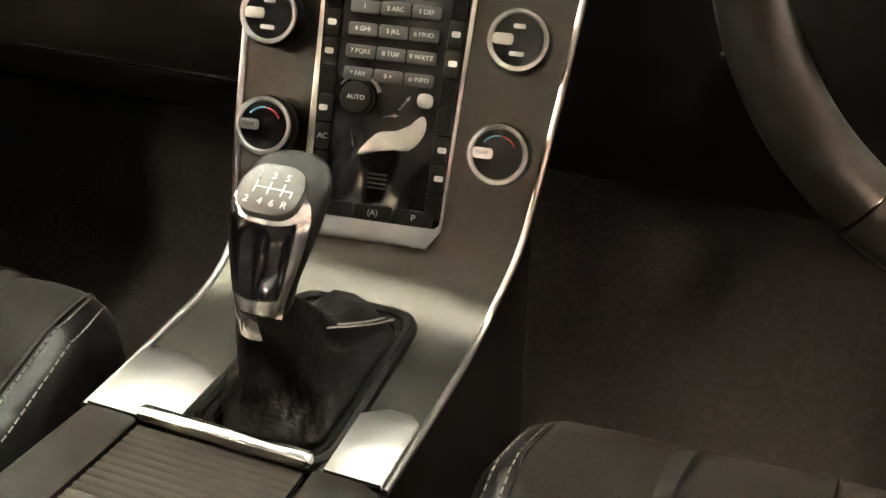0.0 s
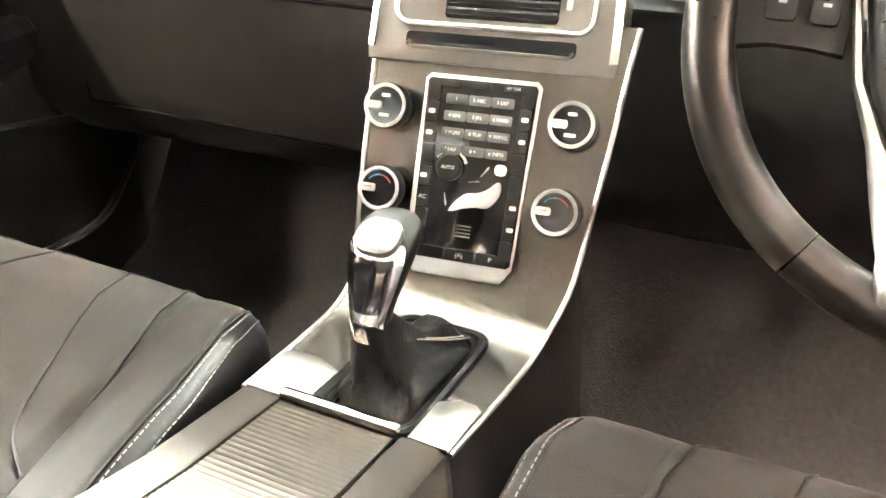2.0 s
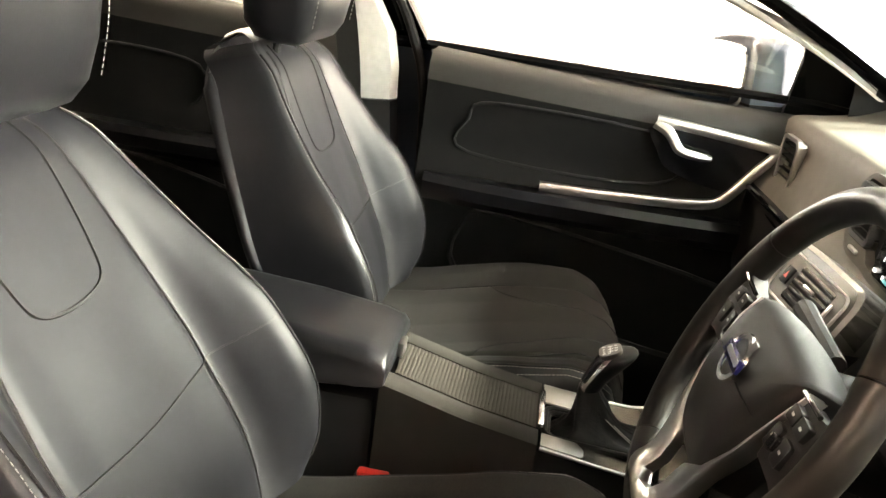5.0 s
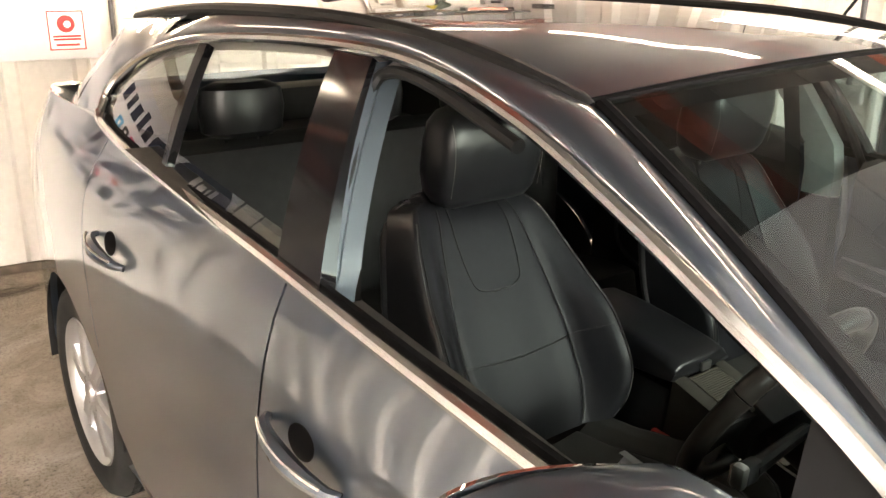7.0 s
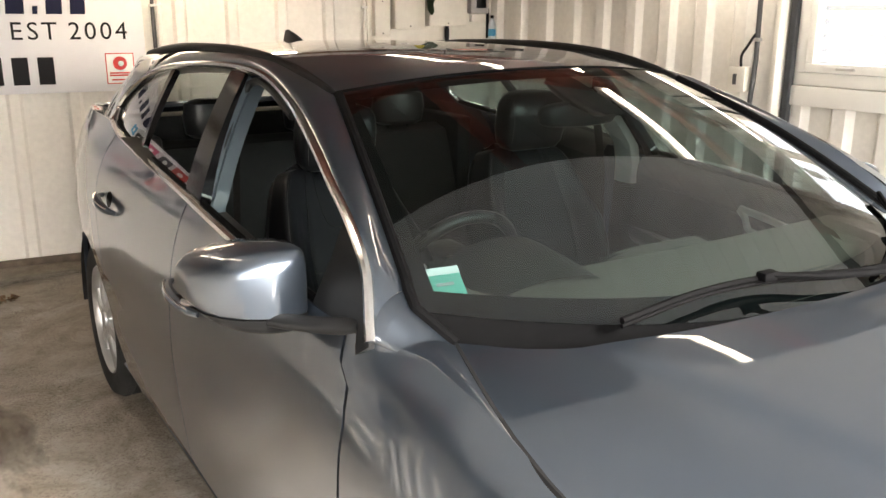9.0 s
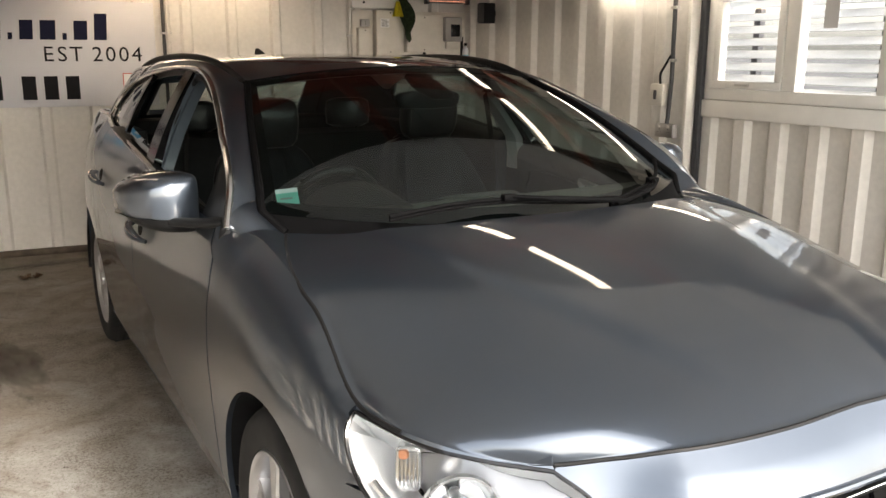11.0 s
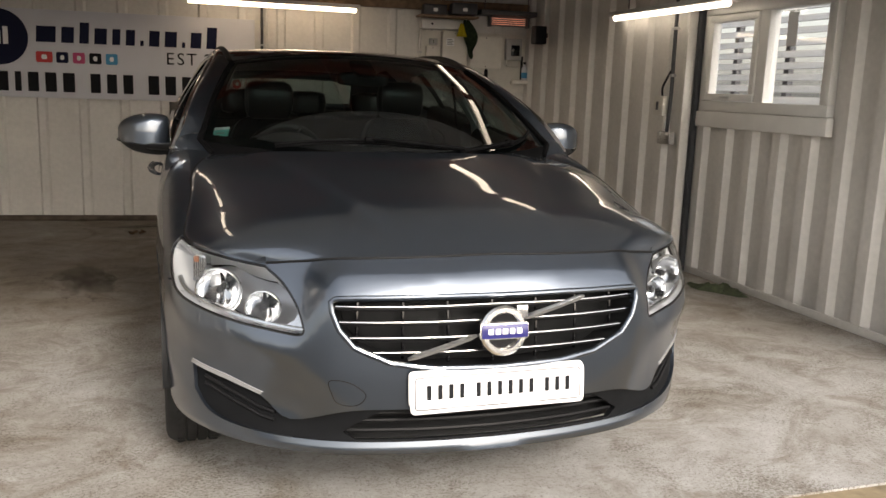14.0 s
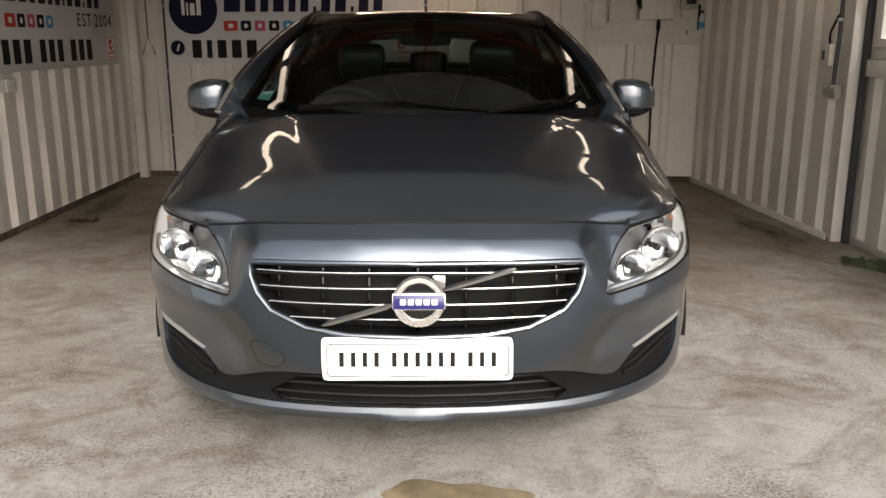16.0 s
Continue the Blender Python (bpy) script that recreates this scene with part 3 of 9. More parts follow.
def beam(x0, x1, y, z0, z1, w=0.09):
    """An I-beam across the shed."""
    bm = bmesh.new()
    box(bm, x0, x1, y - w / 2, y + w / 2, z1 - 0.012, z1)
    box(bm, x0, x1, y - w / 2, y + w / 2, z0, z0 + 0.012)
    box(bm, x0, x1, y - 0.006, y + 0.006, z0 + 0.012, z1 - 0.012)
    return part("roof_beam", bm, RED_STEEL)


for y in (0.25, 1.55, 2.85, 4.15, 5.35):
    tagged(beam(-2.8, 2.62, y, 2.18, 2.355), "red oxide painted steel roof beam", "beam", "roof beams", kind="structure")
for x in (-1.6, 0.0, 1.6):
    bm = boxm(x - 0.035, x + 0.035, -0.2, 5.6, 2.10, 2.176, bevel=0.004)
    tagged(part("purlin", bm, RED_STEEL), "red oxide steel purlin under the roof beams", "beam", "purlins", kind="structure")
m = wall_frame(BACK, 0, 0)
bm = boxm(0.02, 5.33, 1.985, 2.08, 0.03, 0.10, bevel=0.006)
tagged(part("wall_plate", bm, TIMBER, m=m), "dark timber rail along the head of the end wall", "trim", kind="structure")

# plinth along the walls
for nm, line in (("baseboard_west", LEFT), ("baseboard_north", BACK), ("baseboard_east", RIGHT), ("baseboard_east_far", RIGHT_FAR)):
    L = math.hypot(line[1][0] - line[0][0], line[1][1] - line[0][1])
    bm = boxm(0.03, L - 0.03, 0.0, 0.05, 0.037, 0.052, bevel=0.006)
    tagged(part(nm, bm, WALL_WHITE if "east" in nm else BASE_DIRT, m=wall_frame(line, 0, 0)), "dirty base rail along the foot of the wall", "trim", kind="structure")

# the shed's up-and-over door, open and parked flat under the roof beams
bm = boxm(-2.02, 2.02, -0.12, 1.86, 2.072, 2.09, bevel=0.004)
door = tagged(new("door_1"), "pale grey up-and-over door parked open under the roof", "door", kind="structure")
part("door_leaf", bm, DOOR_PANEL, door)
for k in range(26):
    part("door_groove", boxm(-1.98 + k * 0.157, -1.955 + k * 0.157, -0.11, 1.85, 2.066, 2.0735, bevel=0.002), DOOR_PANEL, door)
for y in (-0.10, 0.86, 1.83):
    part("door_rail", boxm(-2.02, 2.02, y - 0.02, y + 0.02, 2.0905, 2.12, bevel=0.003), DOOR_PANEL, door)

# front: header and jambs of the open doorway
bm = boxm(-3.0, 3.0, -0.25, -0.13, 2.15, 2.42)
tagged(part("wall_south", bm, WALL_WHITE), "white steel header above the open shed front", "wall", kind="structure")


def batten(x, y, z, length, along, glow=None):
    """A ceiling light: a slim body with a glowing tube."""
    t = thing("tube_light", "white linear LED batten light, switched on", "light", "tube lights")
    bm = bmesh.new()
    if along == "x":
        box(bm, x - length / 2, x + length / 2, y - 0.05, y + 0.05, z + 0.012, z + 0.045, 0.006)
    else:
        box(bm, x - 0.05, x + 0.05, y - length / 2, y + length / 2, z + 0.012, z + 0.045, 0.006)
    part("body", bm, UPVC, t)
    bm = bmesh.new()
    h = length / 2 - 0.03
    a, b = ((x - h, y, z), (x + h, y, z)) if along == "x" else ((x, y - h, z), (x, y + h, z))
    tube(bm, [a, b], 0.024, 12)
    part("diffuser", bm, glow or TUBE, t, "glowing white diffuser")
    for f in (-0.35, 0.35):
        px, py = x + (f * length if along == "x" else 0), y + (0 if along == "x" else f * length)
        bm = bmesh.new()
        tube(bm, [(px, py, z + 0.05), (px, py, 2.36)], 0.004, 6)
        part("hanger", bm, WALL_DARK, t)
    return t


batten(0.03, 5.60, 1.93, 1.5, "x", TUBE_OLD)
batten(2.50, 3.33, 1.86, 1.5, "y", TUBE_DIM)
# two runs of battens between the roof beams, along both sides of the car
for x in (-1.28, 1.28):
    for y, length in ((2.20, 1.16), (3.50, 1.16), (4.75, 1.05)):
        batten(x, y, 2.235, length, "y", TUBE_RUN)

# window in the right wall
wf = wall_frame(RIGHT, 0, 0)
win = tagged(new("window_1"), "white plastic casement window with two panes", "window", kind="structure")
win.matrix_world = wf


def frame_bar(name, a, b, c, d, z0, z1, parent, mt=None, bev=0.006):
    return part(name, boxm(a, b, c, d, z0, z1, bevel=bev), mt or UPVC, parent)


mid = WIN_A + 0.64
for a, b, c, d in ((WIN_A, WIN_B, WIN_LO, WIN_LO + 0.07), (WIN_A, WIN_B, WIN_HI - 0.07, WIN_HI), (WIN_A, WIN_A + 0.07, WIN_LO + 0.07, WIN_HI - 0.07),
                   (WIN_B - 0.07, WIN_B, WIN_LO + 0.07, WIN_HI - 0.07), (mid - 0.045, mid + 0.045, WIN_LO + 0.07, WIN_HI - 0.07)):
    frame_bar("window_frame", a, b, c, d, -0.03, 0.055, win)
for a, b in ((WIN_A + 0.07, mid - 0.045),):
    for q in ((a + 0.003, b - 0.003, WIN_LO + 0.073, WIN_LO + 0.12), (a + 0.003, b - 0.003, WIN_HI - 0.12, WIN_HI - 0.073), (a + 0.003, a + 0.05, WIN_LO + 0.12, WIN_HI - 0.12), (b - 0.05, b - 0.003, WIN_LO + 0.12, WIN_HI - 0.12)):
        frame_bar("casement", *q, 0.0, 0.065, win)
part("window_handle", boxm((WIN_A + mid) / 2 - 0.05, (WIN_A + mid) / 2 + 0.05, WIN_LO + 0.09, WIN_LO + 0.105, 0.066, 0.085, bevel=0.004), SATIN, win)
for a, b in ((WIN_A + 0.09, mid - 0.06), (mid + 0.04, WIN_B - 0.06)):
    p = part("pane", boxm(a, b, WIN_LO + 0.06, WIN_HI - 0.06, 0.010, 0.014), CLEAR, win)
    p.visible_shadow = False
part("window_sill", boxm(WIN_A - 0.03, WIN_B + 0.03, WIN_LO - 0.11, WIN_LO - 0.003, 0.02, 0.075, bevel=0.006), UPVC, win)
part("side_trim", boxm(WIN_A - 0.05, WIN_A - 0.003, WIN_LO - 0.003, WIN_HI + 0.03, 0.02, 0.06, bevel=0.004), UPVC, win)
part("head_trim", boxm(WIN_A - 0.003, WIN_B + 0.03, WIN_HI + 0.002, WIN_HI + 0.05, 0.02, 0.06, bevel=0.004), UPVC, win)
bm = bmesh.new()
box(bm, mid + 0.17, mid + 0.26, WIN_LO + 0.42, WIN_LO + 0.62, 0.017, 0.019)
part("paper_notice", bm, WHITE_PRINT, win, "small white paper notice stuck on the pane")

# louvred fence outside the window
fence = thing("slatted_fence", "white horizontal metal slats outside the window", "fence", m=wall_frame(RIGHT, 0, 0))
for i in range(13):
    z = 1.05 + i * 0.095
    bm = bmesh.new()
    slab(bm, [(0, 0.03), (0.006, 0.034), (0.062, -0.034), (0.056, -0.038)], 0, 7.0, to=lambda a, b, c, z=z: (-3.4 + c, z + a, -1.3 + b))
    part("slat", bm, UPVC, fence)
for s in (-3.3, -2.3, -1.5, -0.8, 0.3, 1.1, 2.2, 3.2):
    part("post", boxm(s, s + 0.06, 0.0, 2.4, -1.40, -1.342, bevel=0.004), WALL_DARK, fence)

# ---- things on the walls and the floor ----
def plate(name, parent, x0, x1, y0, y1, z0, z1, mt, label="", bevel=0.0):
    return part(name, boxm(x0, x1, y0, y1, z0, z1, bevel=bevel), mt, parent, label)


def disc(name, parent, cx, cy, r, z0, z1, mt, label="", n=40):
    bm = bmesh.new()
    slab(bm, [(cx + r * math.cos(2 * math.pi * k / n), cy + r * math.sin(2 * math.pi * k / n)) for k in range(n)], z0, z1)
    return part(name, bm, mt, parent, label)


def bars(name, parent, widths, x, y0, y1, gap, z, mt, slant=0.0):
    """Plain upright bars in a row, one for each character that is not spelt out."""
    for w, k in widths:
        h = y0 + (y1 - y0) * k
        bm = bmesh.new()
        slab(bm, [(x, y0), (x + w, y0), (x + w + slant * (h - y0), h), (x + slant * (h - y0), h)], z, z + .0012)
        part(name, bm, mt, parent)
        x += w + gap
    return x


def banner(line, s0, w, z0, h, squeeze=1.0):
    """A printed banner on a wall: round badge, name bars, icon squares, a row of digits as bars."""
    b = thing("banner", "white printed banner with navy badge and black print", "banner", "banners", m=wall_frame(line, s0, z0, .040))
    k = w / 2.35
    bm = bmesh.new()
    slab(bm, rounded(w, h, .006, 3, w / 2, h / 2), -.004, 0.0, bevel=.001)
    part("sheet", bm, BANNER, b, "white sheet")
    disc("badge", b, .245 * k, .500, .232, .0, .0012, NAVY, "round navy badge")
    bars("badge_bar", b, [(.030, 1.0), (.016, .8), (.045, .75), (.040, 1.0)], .135 * k, .44, .585, .018, .0012, WHITE_PRINT)
    # name: a row of plain bars of the letters' height
    bars("name_bar", b, [(w_ * k, q) for w_, q in ((.155, .72), (.10, .72), (.075, .95), (.10, .72), (.065, .72), (.075, .72), (.028, .25), (.085, .72), (.10, .72), (.028, .25), (.09, .72), (.085, 1.0))], .535 * k, .470, .655, .045 * k, .0, NAVY, .06)
    # social icons
    x = .530 * k
    for mt, wd in ((RED_PRINT, .105), (NAVY, .078), (PINK, .078), (INK, .078), (SKYBLUE, .078)):
        bm = bmesh.new()
        slab(bm, rounded(wd * k * 1.25, .092, .014, 4, x + wd * k * .62, .345), .0, .0012)
        ic = part("icon_square", bm, mt, b)
        bm = bmesh.new()
        slab(bm, rounded(wd * k * .42, .040, .012, 3, x + wd * k * .62, .345), .0012, .0020)
        part("icon_mark", bm, WHITE_PRINT, ic)
        x += (wd + .055) * k
    for ch, dx in zip("EST2004", (-.278, -.188, -.095, .045, .135, .225, .315)):
        lettering("founding_letter", ch, .150, INK, b, Matrix.Translation(((1.92 + dx - .02) * k, .365, .0008)) @ Matrix.Scale(k, 4, (1, 0, 0)), .0006)
    # row of digits, as bars
    disc("call_badge", b, .075 * k, .145, .068, .0, .0012, NAVY, "round navy call badge")
    bars("call_mark", b, [(.018, 1.0)], .062 * k, .115, .178, 0, .0012, WHITE_PRINT, .3)
    x = bars("digit_bar", b, [(.088 * k, 1.0), (.050 * k, 1.0), (.085 * k, 1.0), (.09 * k, 1.0), (.095 * k, 1.0)], .215 * k, .052, .216, .052 * k, .0, INK)
    x = bars("digit_bar", b, [(.082 * k, 1.0)] * 3, x + .075 * k, .052, .216, .052 * k, .0, INK)
    bars("digit_bar", b, [(.090 * k, 1.0)] * 3, x + .075 * k, .052, .216, .052 * k, .0, INK)
    # red-bordered sticker
    ex = 2.19 * k
    st = plate("sticker", b, ex - .085 * k, ex + .085 * k, .045, .235, .0, .0012, RED_PRINT, "red-bordered white sticker")
    plate("sticker_face", st, ex - .079 * k, ex + .079 * k, .051, .229, .0012, .0020, WHITE_PRINT)
    disc("sticker_ring", st, ex, .172, .042 * k, .0020, .0026, RED_PRINT)
    disc("sticker_eye", st, ex + .006, .170, .017 * k, .0026, .0032, WHITE_PRINT)
    for q, wd in ((.112, .130), (.097, .130), (.070, .110)):
        plate("sticker_line", st, ex - wd / 2 * k, ex + wd / 2 * k, q - .005, q + .005, .0020, .0026, RED_PRINT)
    # fixings
    for px in (.02, w - .02):
        for py in (.02, h - .02):
            disc("fixing", b, px, py, .006, .0, .003, SATIN, "", 10)
    return b


banner(BACK, .41, 2.36, 1.075, .74)
banner(LEFT, 3.36, 2.62, 1.08, .70)

# switchgear on the end wall
BX = lambda x: (x + 2.87) / 5.34 * math.hypot(5.34, .43)
bw = wall_frame(BACK, 0, 0, .03)
board = thing("switchgear_board", "cream painted timber board carrying the switchgear", "board", m=bw)
plate("panel", board, BX(1.42), BX(2.44), 1.255, 1.80, -.008, .010, CREAM, "cream board", .003)
for x, z in ((1.47, 1.29), (2.39, 1.29), (1.47, 1.76), (2.39, 1.76)):
    disc("screw", board, BX(x), z, .006, .010, .013, SATIN, "", 10)


def elec(name, label, x0, x1, z0, z1, depth, mt, cat="electric box"):
    t = thing(name, label, cat, "electric boxes", m=bw)
    plate("case", t, BX(x0), BX(x1), z0, z1, .0115, .0115 + depth, mt, "", .006)
    plate("lid", t, BX(x0) + .006, BX(x1) - .006, z0 + .006, z1 - .006, .0118 + depth, .0155 + depth, mt, "", .002)
    for q in (z0 + .02, z1 - .02):
        disc("lid_screw", t, (BX(x0) + BX(x1)) / 2, q, .005, .0155 + depth, .018 + depth, INK, "", 10)
    return t


elec("fuse_box", "cream metal fuse box with two dark screws", 1.455, 1.575, 1.40, 1.66, .055, CREAM)
elec("junction_box", "small grey junction box above the fuse box", 1.485, 1.565, 1.672, 1.73, .03, WARM_GREY)
meter = elec("consumer_unit", "cream steel consumer unit with a printed label", 1.60, 1.84, 1.45, 1.80, .085, CREAM)
plate("printed_label", meter, BX(1.635), BX(1.71), 1.665, 1.735, .1010, .1022, WHITE_PRINT)
for k in range(4):
    plate("label_line", meter, BX(1.642), BX(1.70) - .01 * (k % 2), 1.675 + .015 * k, 1.680 + .015 * k, .1022, .1030, INK)
elec("switch_cabinet", "wide cream switch cabinet with a level seam", 1.865, 2.17, 1.47, 1.77, .10, CREAM)
el = thing("electric_meter", "grey electricity meter with a dark display", "meter", m=bw)
plate("case", el, BX(2.23), BX(2.385), 1.56, 1.76, .0115, .075, WARM_GREY, "", .008)
plate("display_window", el, BX(2.275), BX(2.36), 1.60, 1.70, .075, .079, SCREEN, "dark display", .002)
plate("terminal_cover", el, BX(2.25), BX(2.37), 1.50, 1.556, .0115, .05, CREAM, "", .004)
trunk = thing("trunking_piece", "short black cable trunking beside the meter", "trunking", m=bw)
plate("duct", trunk, BX(2.395), BX(2.415), 1.38, 1.60, .0115, .03, INK, "", .003)
shelf = thing("small_shelf", "small cream shelf under the meter", "shelf", m=bw)
plate("tray", shelf, BX(2.30), BX(2.455), 1.335, 1.375, .0115, .09, CREAM, "", .004)
bottle = thing("spray_bottle", "clear plastic bottle with a blue label on the small shelf", "bottle", m=bw)
bm = bmesh.new()
spin(bm, [(.0, .0), (.026, .0), (.028, .006), (.028, .105), (.020, .128), (.011, .138), (.011, .150), (.0, .150)], 20)
rot = Matrix.Translation((BX(2.425), 1.3755, .055)) @ Matrix.Rotation(radians(-90), 4, "X")
part("flask", bm, CLEAR_PLASTIC, bottle, "clear flask", m=rot)
bm = bmesh.new()
spin(bm, [(.0284, .02), (.0288, .022), (.0288, .07), (.0284, .072)], 20)
part("bottle_label", bm, SKYBLUE, bottle, "blue label", m=rot)
bm = bmesh.new()
spin(bm, [(.0, .150), (.013, .150), (.013, .172), (.0, .174)], 16)
part("cap", bm, INK, bottle, m=rot)
# white control unit with a black knob
cu = thing("control_unit", "long white control unit above the boxes", "control unit", m=bw)
plate("housing", cu, BX(1.40), BX(1.80), 1.815, 1.90, .0, .08, UPVC, "", .006)
disc("socket_hole", cu, BX(1.50), 1.86, .010, .08, .083, INK, "", 14)
# green and yellow cloth hanging on a hook
cl = thing("hanging_cloth", "dark green cloth with a yellow patch hanging from a hook", "cloth", m=bw)
rows = []
for i_ in range(14):
    t = i_ / 13
    rows.append([(BX(1.80) + (u - .3) * lerp(.05, .15, math.sin(math.pi * min(1, t * 1.2))) + .05 * t, 1.905 - .36 * t * (1 - .25 * abs(u - .7)), .135 + .018 * math.sin(5 * u + 3 * t) * t) for u in np.linspace(0, 1, 12)])
grid_skin("drape", rows, GREEN_CLOTH, cl, "dark green drape", 80, .003)
rows = []
for i_ in range(9):
    t = i_ / 8
    rows.append([(BX(1.765) + (u - .5) * (.03 + .07 * t), 1.87 - .12 * t, .158 + .012 * math.sin(6 * u)) for u in np.linspace(0, 1, 9)])
grid_skin("yellow_patch", rows, YELLOW_CLOTH, cl, "yellow patch", 80, .003)
bm = bmesh.new()
tube(bm, [(BX(1.81), 1.905, .0), (BX(1.81), 1.905, .135), (BX(1.81), 1.925, .145)], .004, 6)
part("hook", bm, SATIN, cl)
# radiant heater under the roof
ht = thing("radiant_heater", "dark radiant heater with glowing orange bars under the roof", "heater", m=bw)
plate("hood", ht, BX(1.92), BX(2.46), 1.955, 2.00, .05, .26, WALL_DARK, "dark hood", .006)
plate("reflector", ht, BX(2.05), BX(2.42), 1.87, 1.955, .05, .06, WALL_DARK)
for k in range(4):
    bm = bmesh.new()
    tube(bm, [(BX(2.07), 1.885 + k * .018, .085), (BX(2.40), 1.885 + k * .018, .085)], .0028, 8)
    part("element", bm, HEAT, ht, "glowing element")
for x in (2.05, 2.42):
    plate("end_cap", ht, BX(x) - .012, BX(x) + .012, 1.86, 1.955, .05, .12, WALL_DARK, "", .004)
for x in (1.98, 2.40):
    bm = bmesh.new()
    tube(bm, [(BX(x), 2.0, .15), (BX(x), 2.36, .15)], .004, 6)
    part("hanger", bm, WALL_DARK, ht)
# dark clutter along the roof edge
for x0, x1, z0, z1, d in ((1.40, 1.62, 1.935, 2.03, .16), (1.66, 1.90, 1.945, 2.05, .2)):
    t = thing("tool_case", "dark case stored on the ledge under the roof", "case", "cases", m=bw)
    plate("shell", t, BX(x0), BX(x1), z0, z1, .02, d, WALL_DARK, "", .012)
    plate("catch", t, BX((x0 + x1) / 2) - .02, BX((x0 + x1) / 2) + .02, z0 + .03, z0 + .06, d, d + .006, SATIN)
lg = thing("ledge", "narrow timber ledge under the roof", "shelf", m=bw)
plate("plank", lg, BX(1.36), BX(1.91), 1.915, 1.933, -.005, .22, TIMBER, "", .003)


def cable(name, label, pts, r, mt=None, m=None):
    t = thing(name, label, "cable", "cables", m=m)
    bm = bmesh.new()
    tube(bm, spline(pts, 6), r, 8)
    part("sheath", bm, mt or INK, t)
    return t


cb = cable("power_cable", "black power cable hanging down the end wall", [(BX(2.045), 1.47, .05), (BX(2.05), 1.38, .03), (BX(2.04), 1.2, .022), (BX(2.025), .8, .022), (BX(2.03), .4, .022), (BX(2.02), .10, .022)], .010, m=bw)
bm = bmesh.new()
spin(bm, [(.0, .0), (.013, .0), (.018, .02), (.018, .075), (.011, .10), (.0, .10)], 14)
part("connector", bm, INK, cb, m=Matrix.Translation((BX(2.05), 1.37, .032)) @ Matrix.Rotation(radians(-90), 4, "X"))
for x, z0, z1, r, mt in ((1.40, 0.0, 1.98, .012, WALL_WHITE), (-.045, .0, 1.98, .012, WALL_DARK), (-.01, .0, 1.98, .016, WALL_WHITE), (-2.50, .0, 2.0, .010, WALL_DARK)):
    t = thing("conduit", "thin upright conduit on the end wall", "conduit", "conduits", m=bw)
    bm = bmesh.new()
    tube(bm, [(BX(x), z0, .008), (BX(x), z1, .008)], r, 10)
    part("pipe", bm, mt, t)
    for z in (.4, 1.0, 1.6):
        plate("clip", t, BX(x) - .022, BX(x) + .022, z - .008, z + .008, -.004, .022, SATIN, "", .003)
# pull cord with a triangle in the corner
pc = thing("pull_cord", "grey pull cord ending in a triangular handle", "pull cord", m=bw)
bm = bmesh.new()
tube(bm, [(BX(-2.66), 2.0, .03), (BX(-2.66), 1.32, .03)], .006, 8)
part("cord", bm, WALL_DARK, pc)
bm = bmesh.new()
tube(bm, [(BX(-2.66), 1.33, .03), (BX(-2.72), 1.16, .03), (BX(-2.60), 1.16, .03)], .007, 8, closed=True)
part("handle", bm, WALL_DARK, pc)
col = thing("corner_column", "grey painted steel column in the corner", "column", kind="structure")
plate("flange", col, -2.82, -2.74, 5.98, 6.07, 0, 2.34, WALL_WHITE, "", .006)

# right far wall: box, socket, cable
rf = wall_frame(RIGHT_FAR, 0, 0, .038)
RS = lambda y: math.hypot(.21, 2.45) * (5.72 - y) / 2.45
jb = thing("isolator_box", "cream isolator box on the steel wall", "electric box", m=rf)
plate("case", jb, RS(3.45) - .055, RS(3.45) + .055, 1.13, 1.27, .0, .06, CREAM, "", .006)
plate("rocker", jb, RS(3.45) - .018, RS(3.45) + .004, 1.17, 1.23, .06, .068, WALL_DARK, "", .002)
so = thing("double_socket", "double wall socket in a metal box", "socket", m=rf)
plate("back_box", so, RS(3.38) - .075, RS(3.38) + .075, .925, 1.015, .0, .04, WARM_GREY, "", .004)
plate("face_plate", so, RS(3.38) - .073, RS(3.38) + .073, .927, 1.013, .0402, .048, SATIN, "", .003)
for dx in (-.036, .036):
    for px, pz, w_, h_ in ((0, .014, .004, .009), (-.011, -.006, .008, .004), (.011, -.006, .008, .004)):
        plate("pin_hole", so, RS(3.38) + dx + px - w_ / 2, RS(3.38) + dx + px + w_ / 2, .965 + pz - h_ / 2, .965 + pz + h_ / 2, .048, .0488, INK)
    plate("switch", so, RS(3.38) + dx - .008, RS(3.38) + dx + .008, .99, 1.006, .048, .053, UPVC, "", .001)
t = thing("conduit", "dark upright conduit down to the sockets", "conduit", "conduits", m=rf)
bm = bmesh.new()
tube(bm, [(RS(3.37), 2.3, .02), (RS(3.365), 1.6, .02), (RS(3.36), 1.3, .02), (RS(3.375), 1.05, .02), (RS(3.38), 1.01, .02)], .014, 10)
part("pipe", bm, WALL_DARK, t)
for z in (1.42, 1.75, 2.1):
    plate("clip", t, RS(3.367) - .024, RS(3.367) + .024, z - .01, z + .01, .0, .036, SATIN, "", .003)
cable("power_cable", "black lead from the conduit to the isolator", [(RS(3.37), 1.45, .03), (RS(3.41), 1.38, .04), (RS(3.44), 1.33, .04), (RS(3.44), 1.265, .035)], .008, m=rf)
sp = thing("loudspeaker", "small black loudspeaker high on the steel wall", "loudspeaker", m=rf)
plate("cabinet", sp, RS(5.27) - .05, RS(5.27) + .05, 1.70, 1.86, .03, .14, INK, "", .008)
plate("front_cloth", sp, RS(5.27) - .043, RS(5.27) + .043, 1.708, 1.852, .14, .145, WALL_DARK, "", .003)
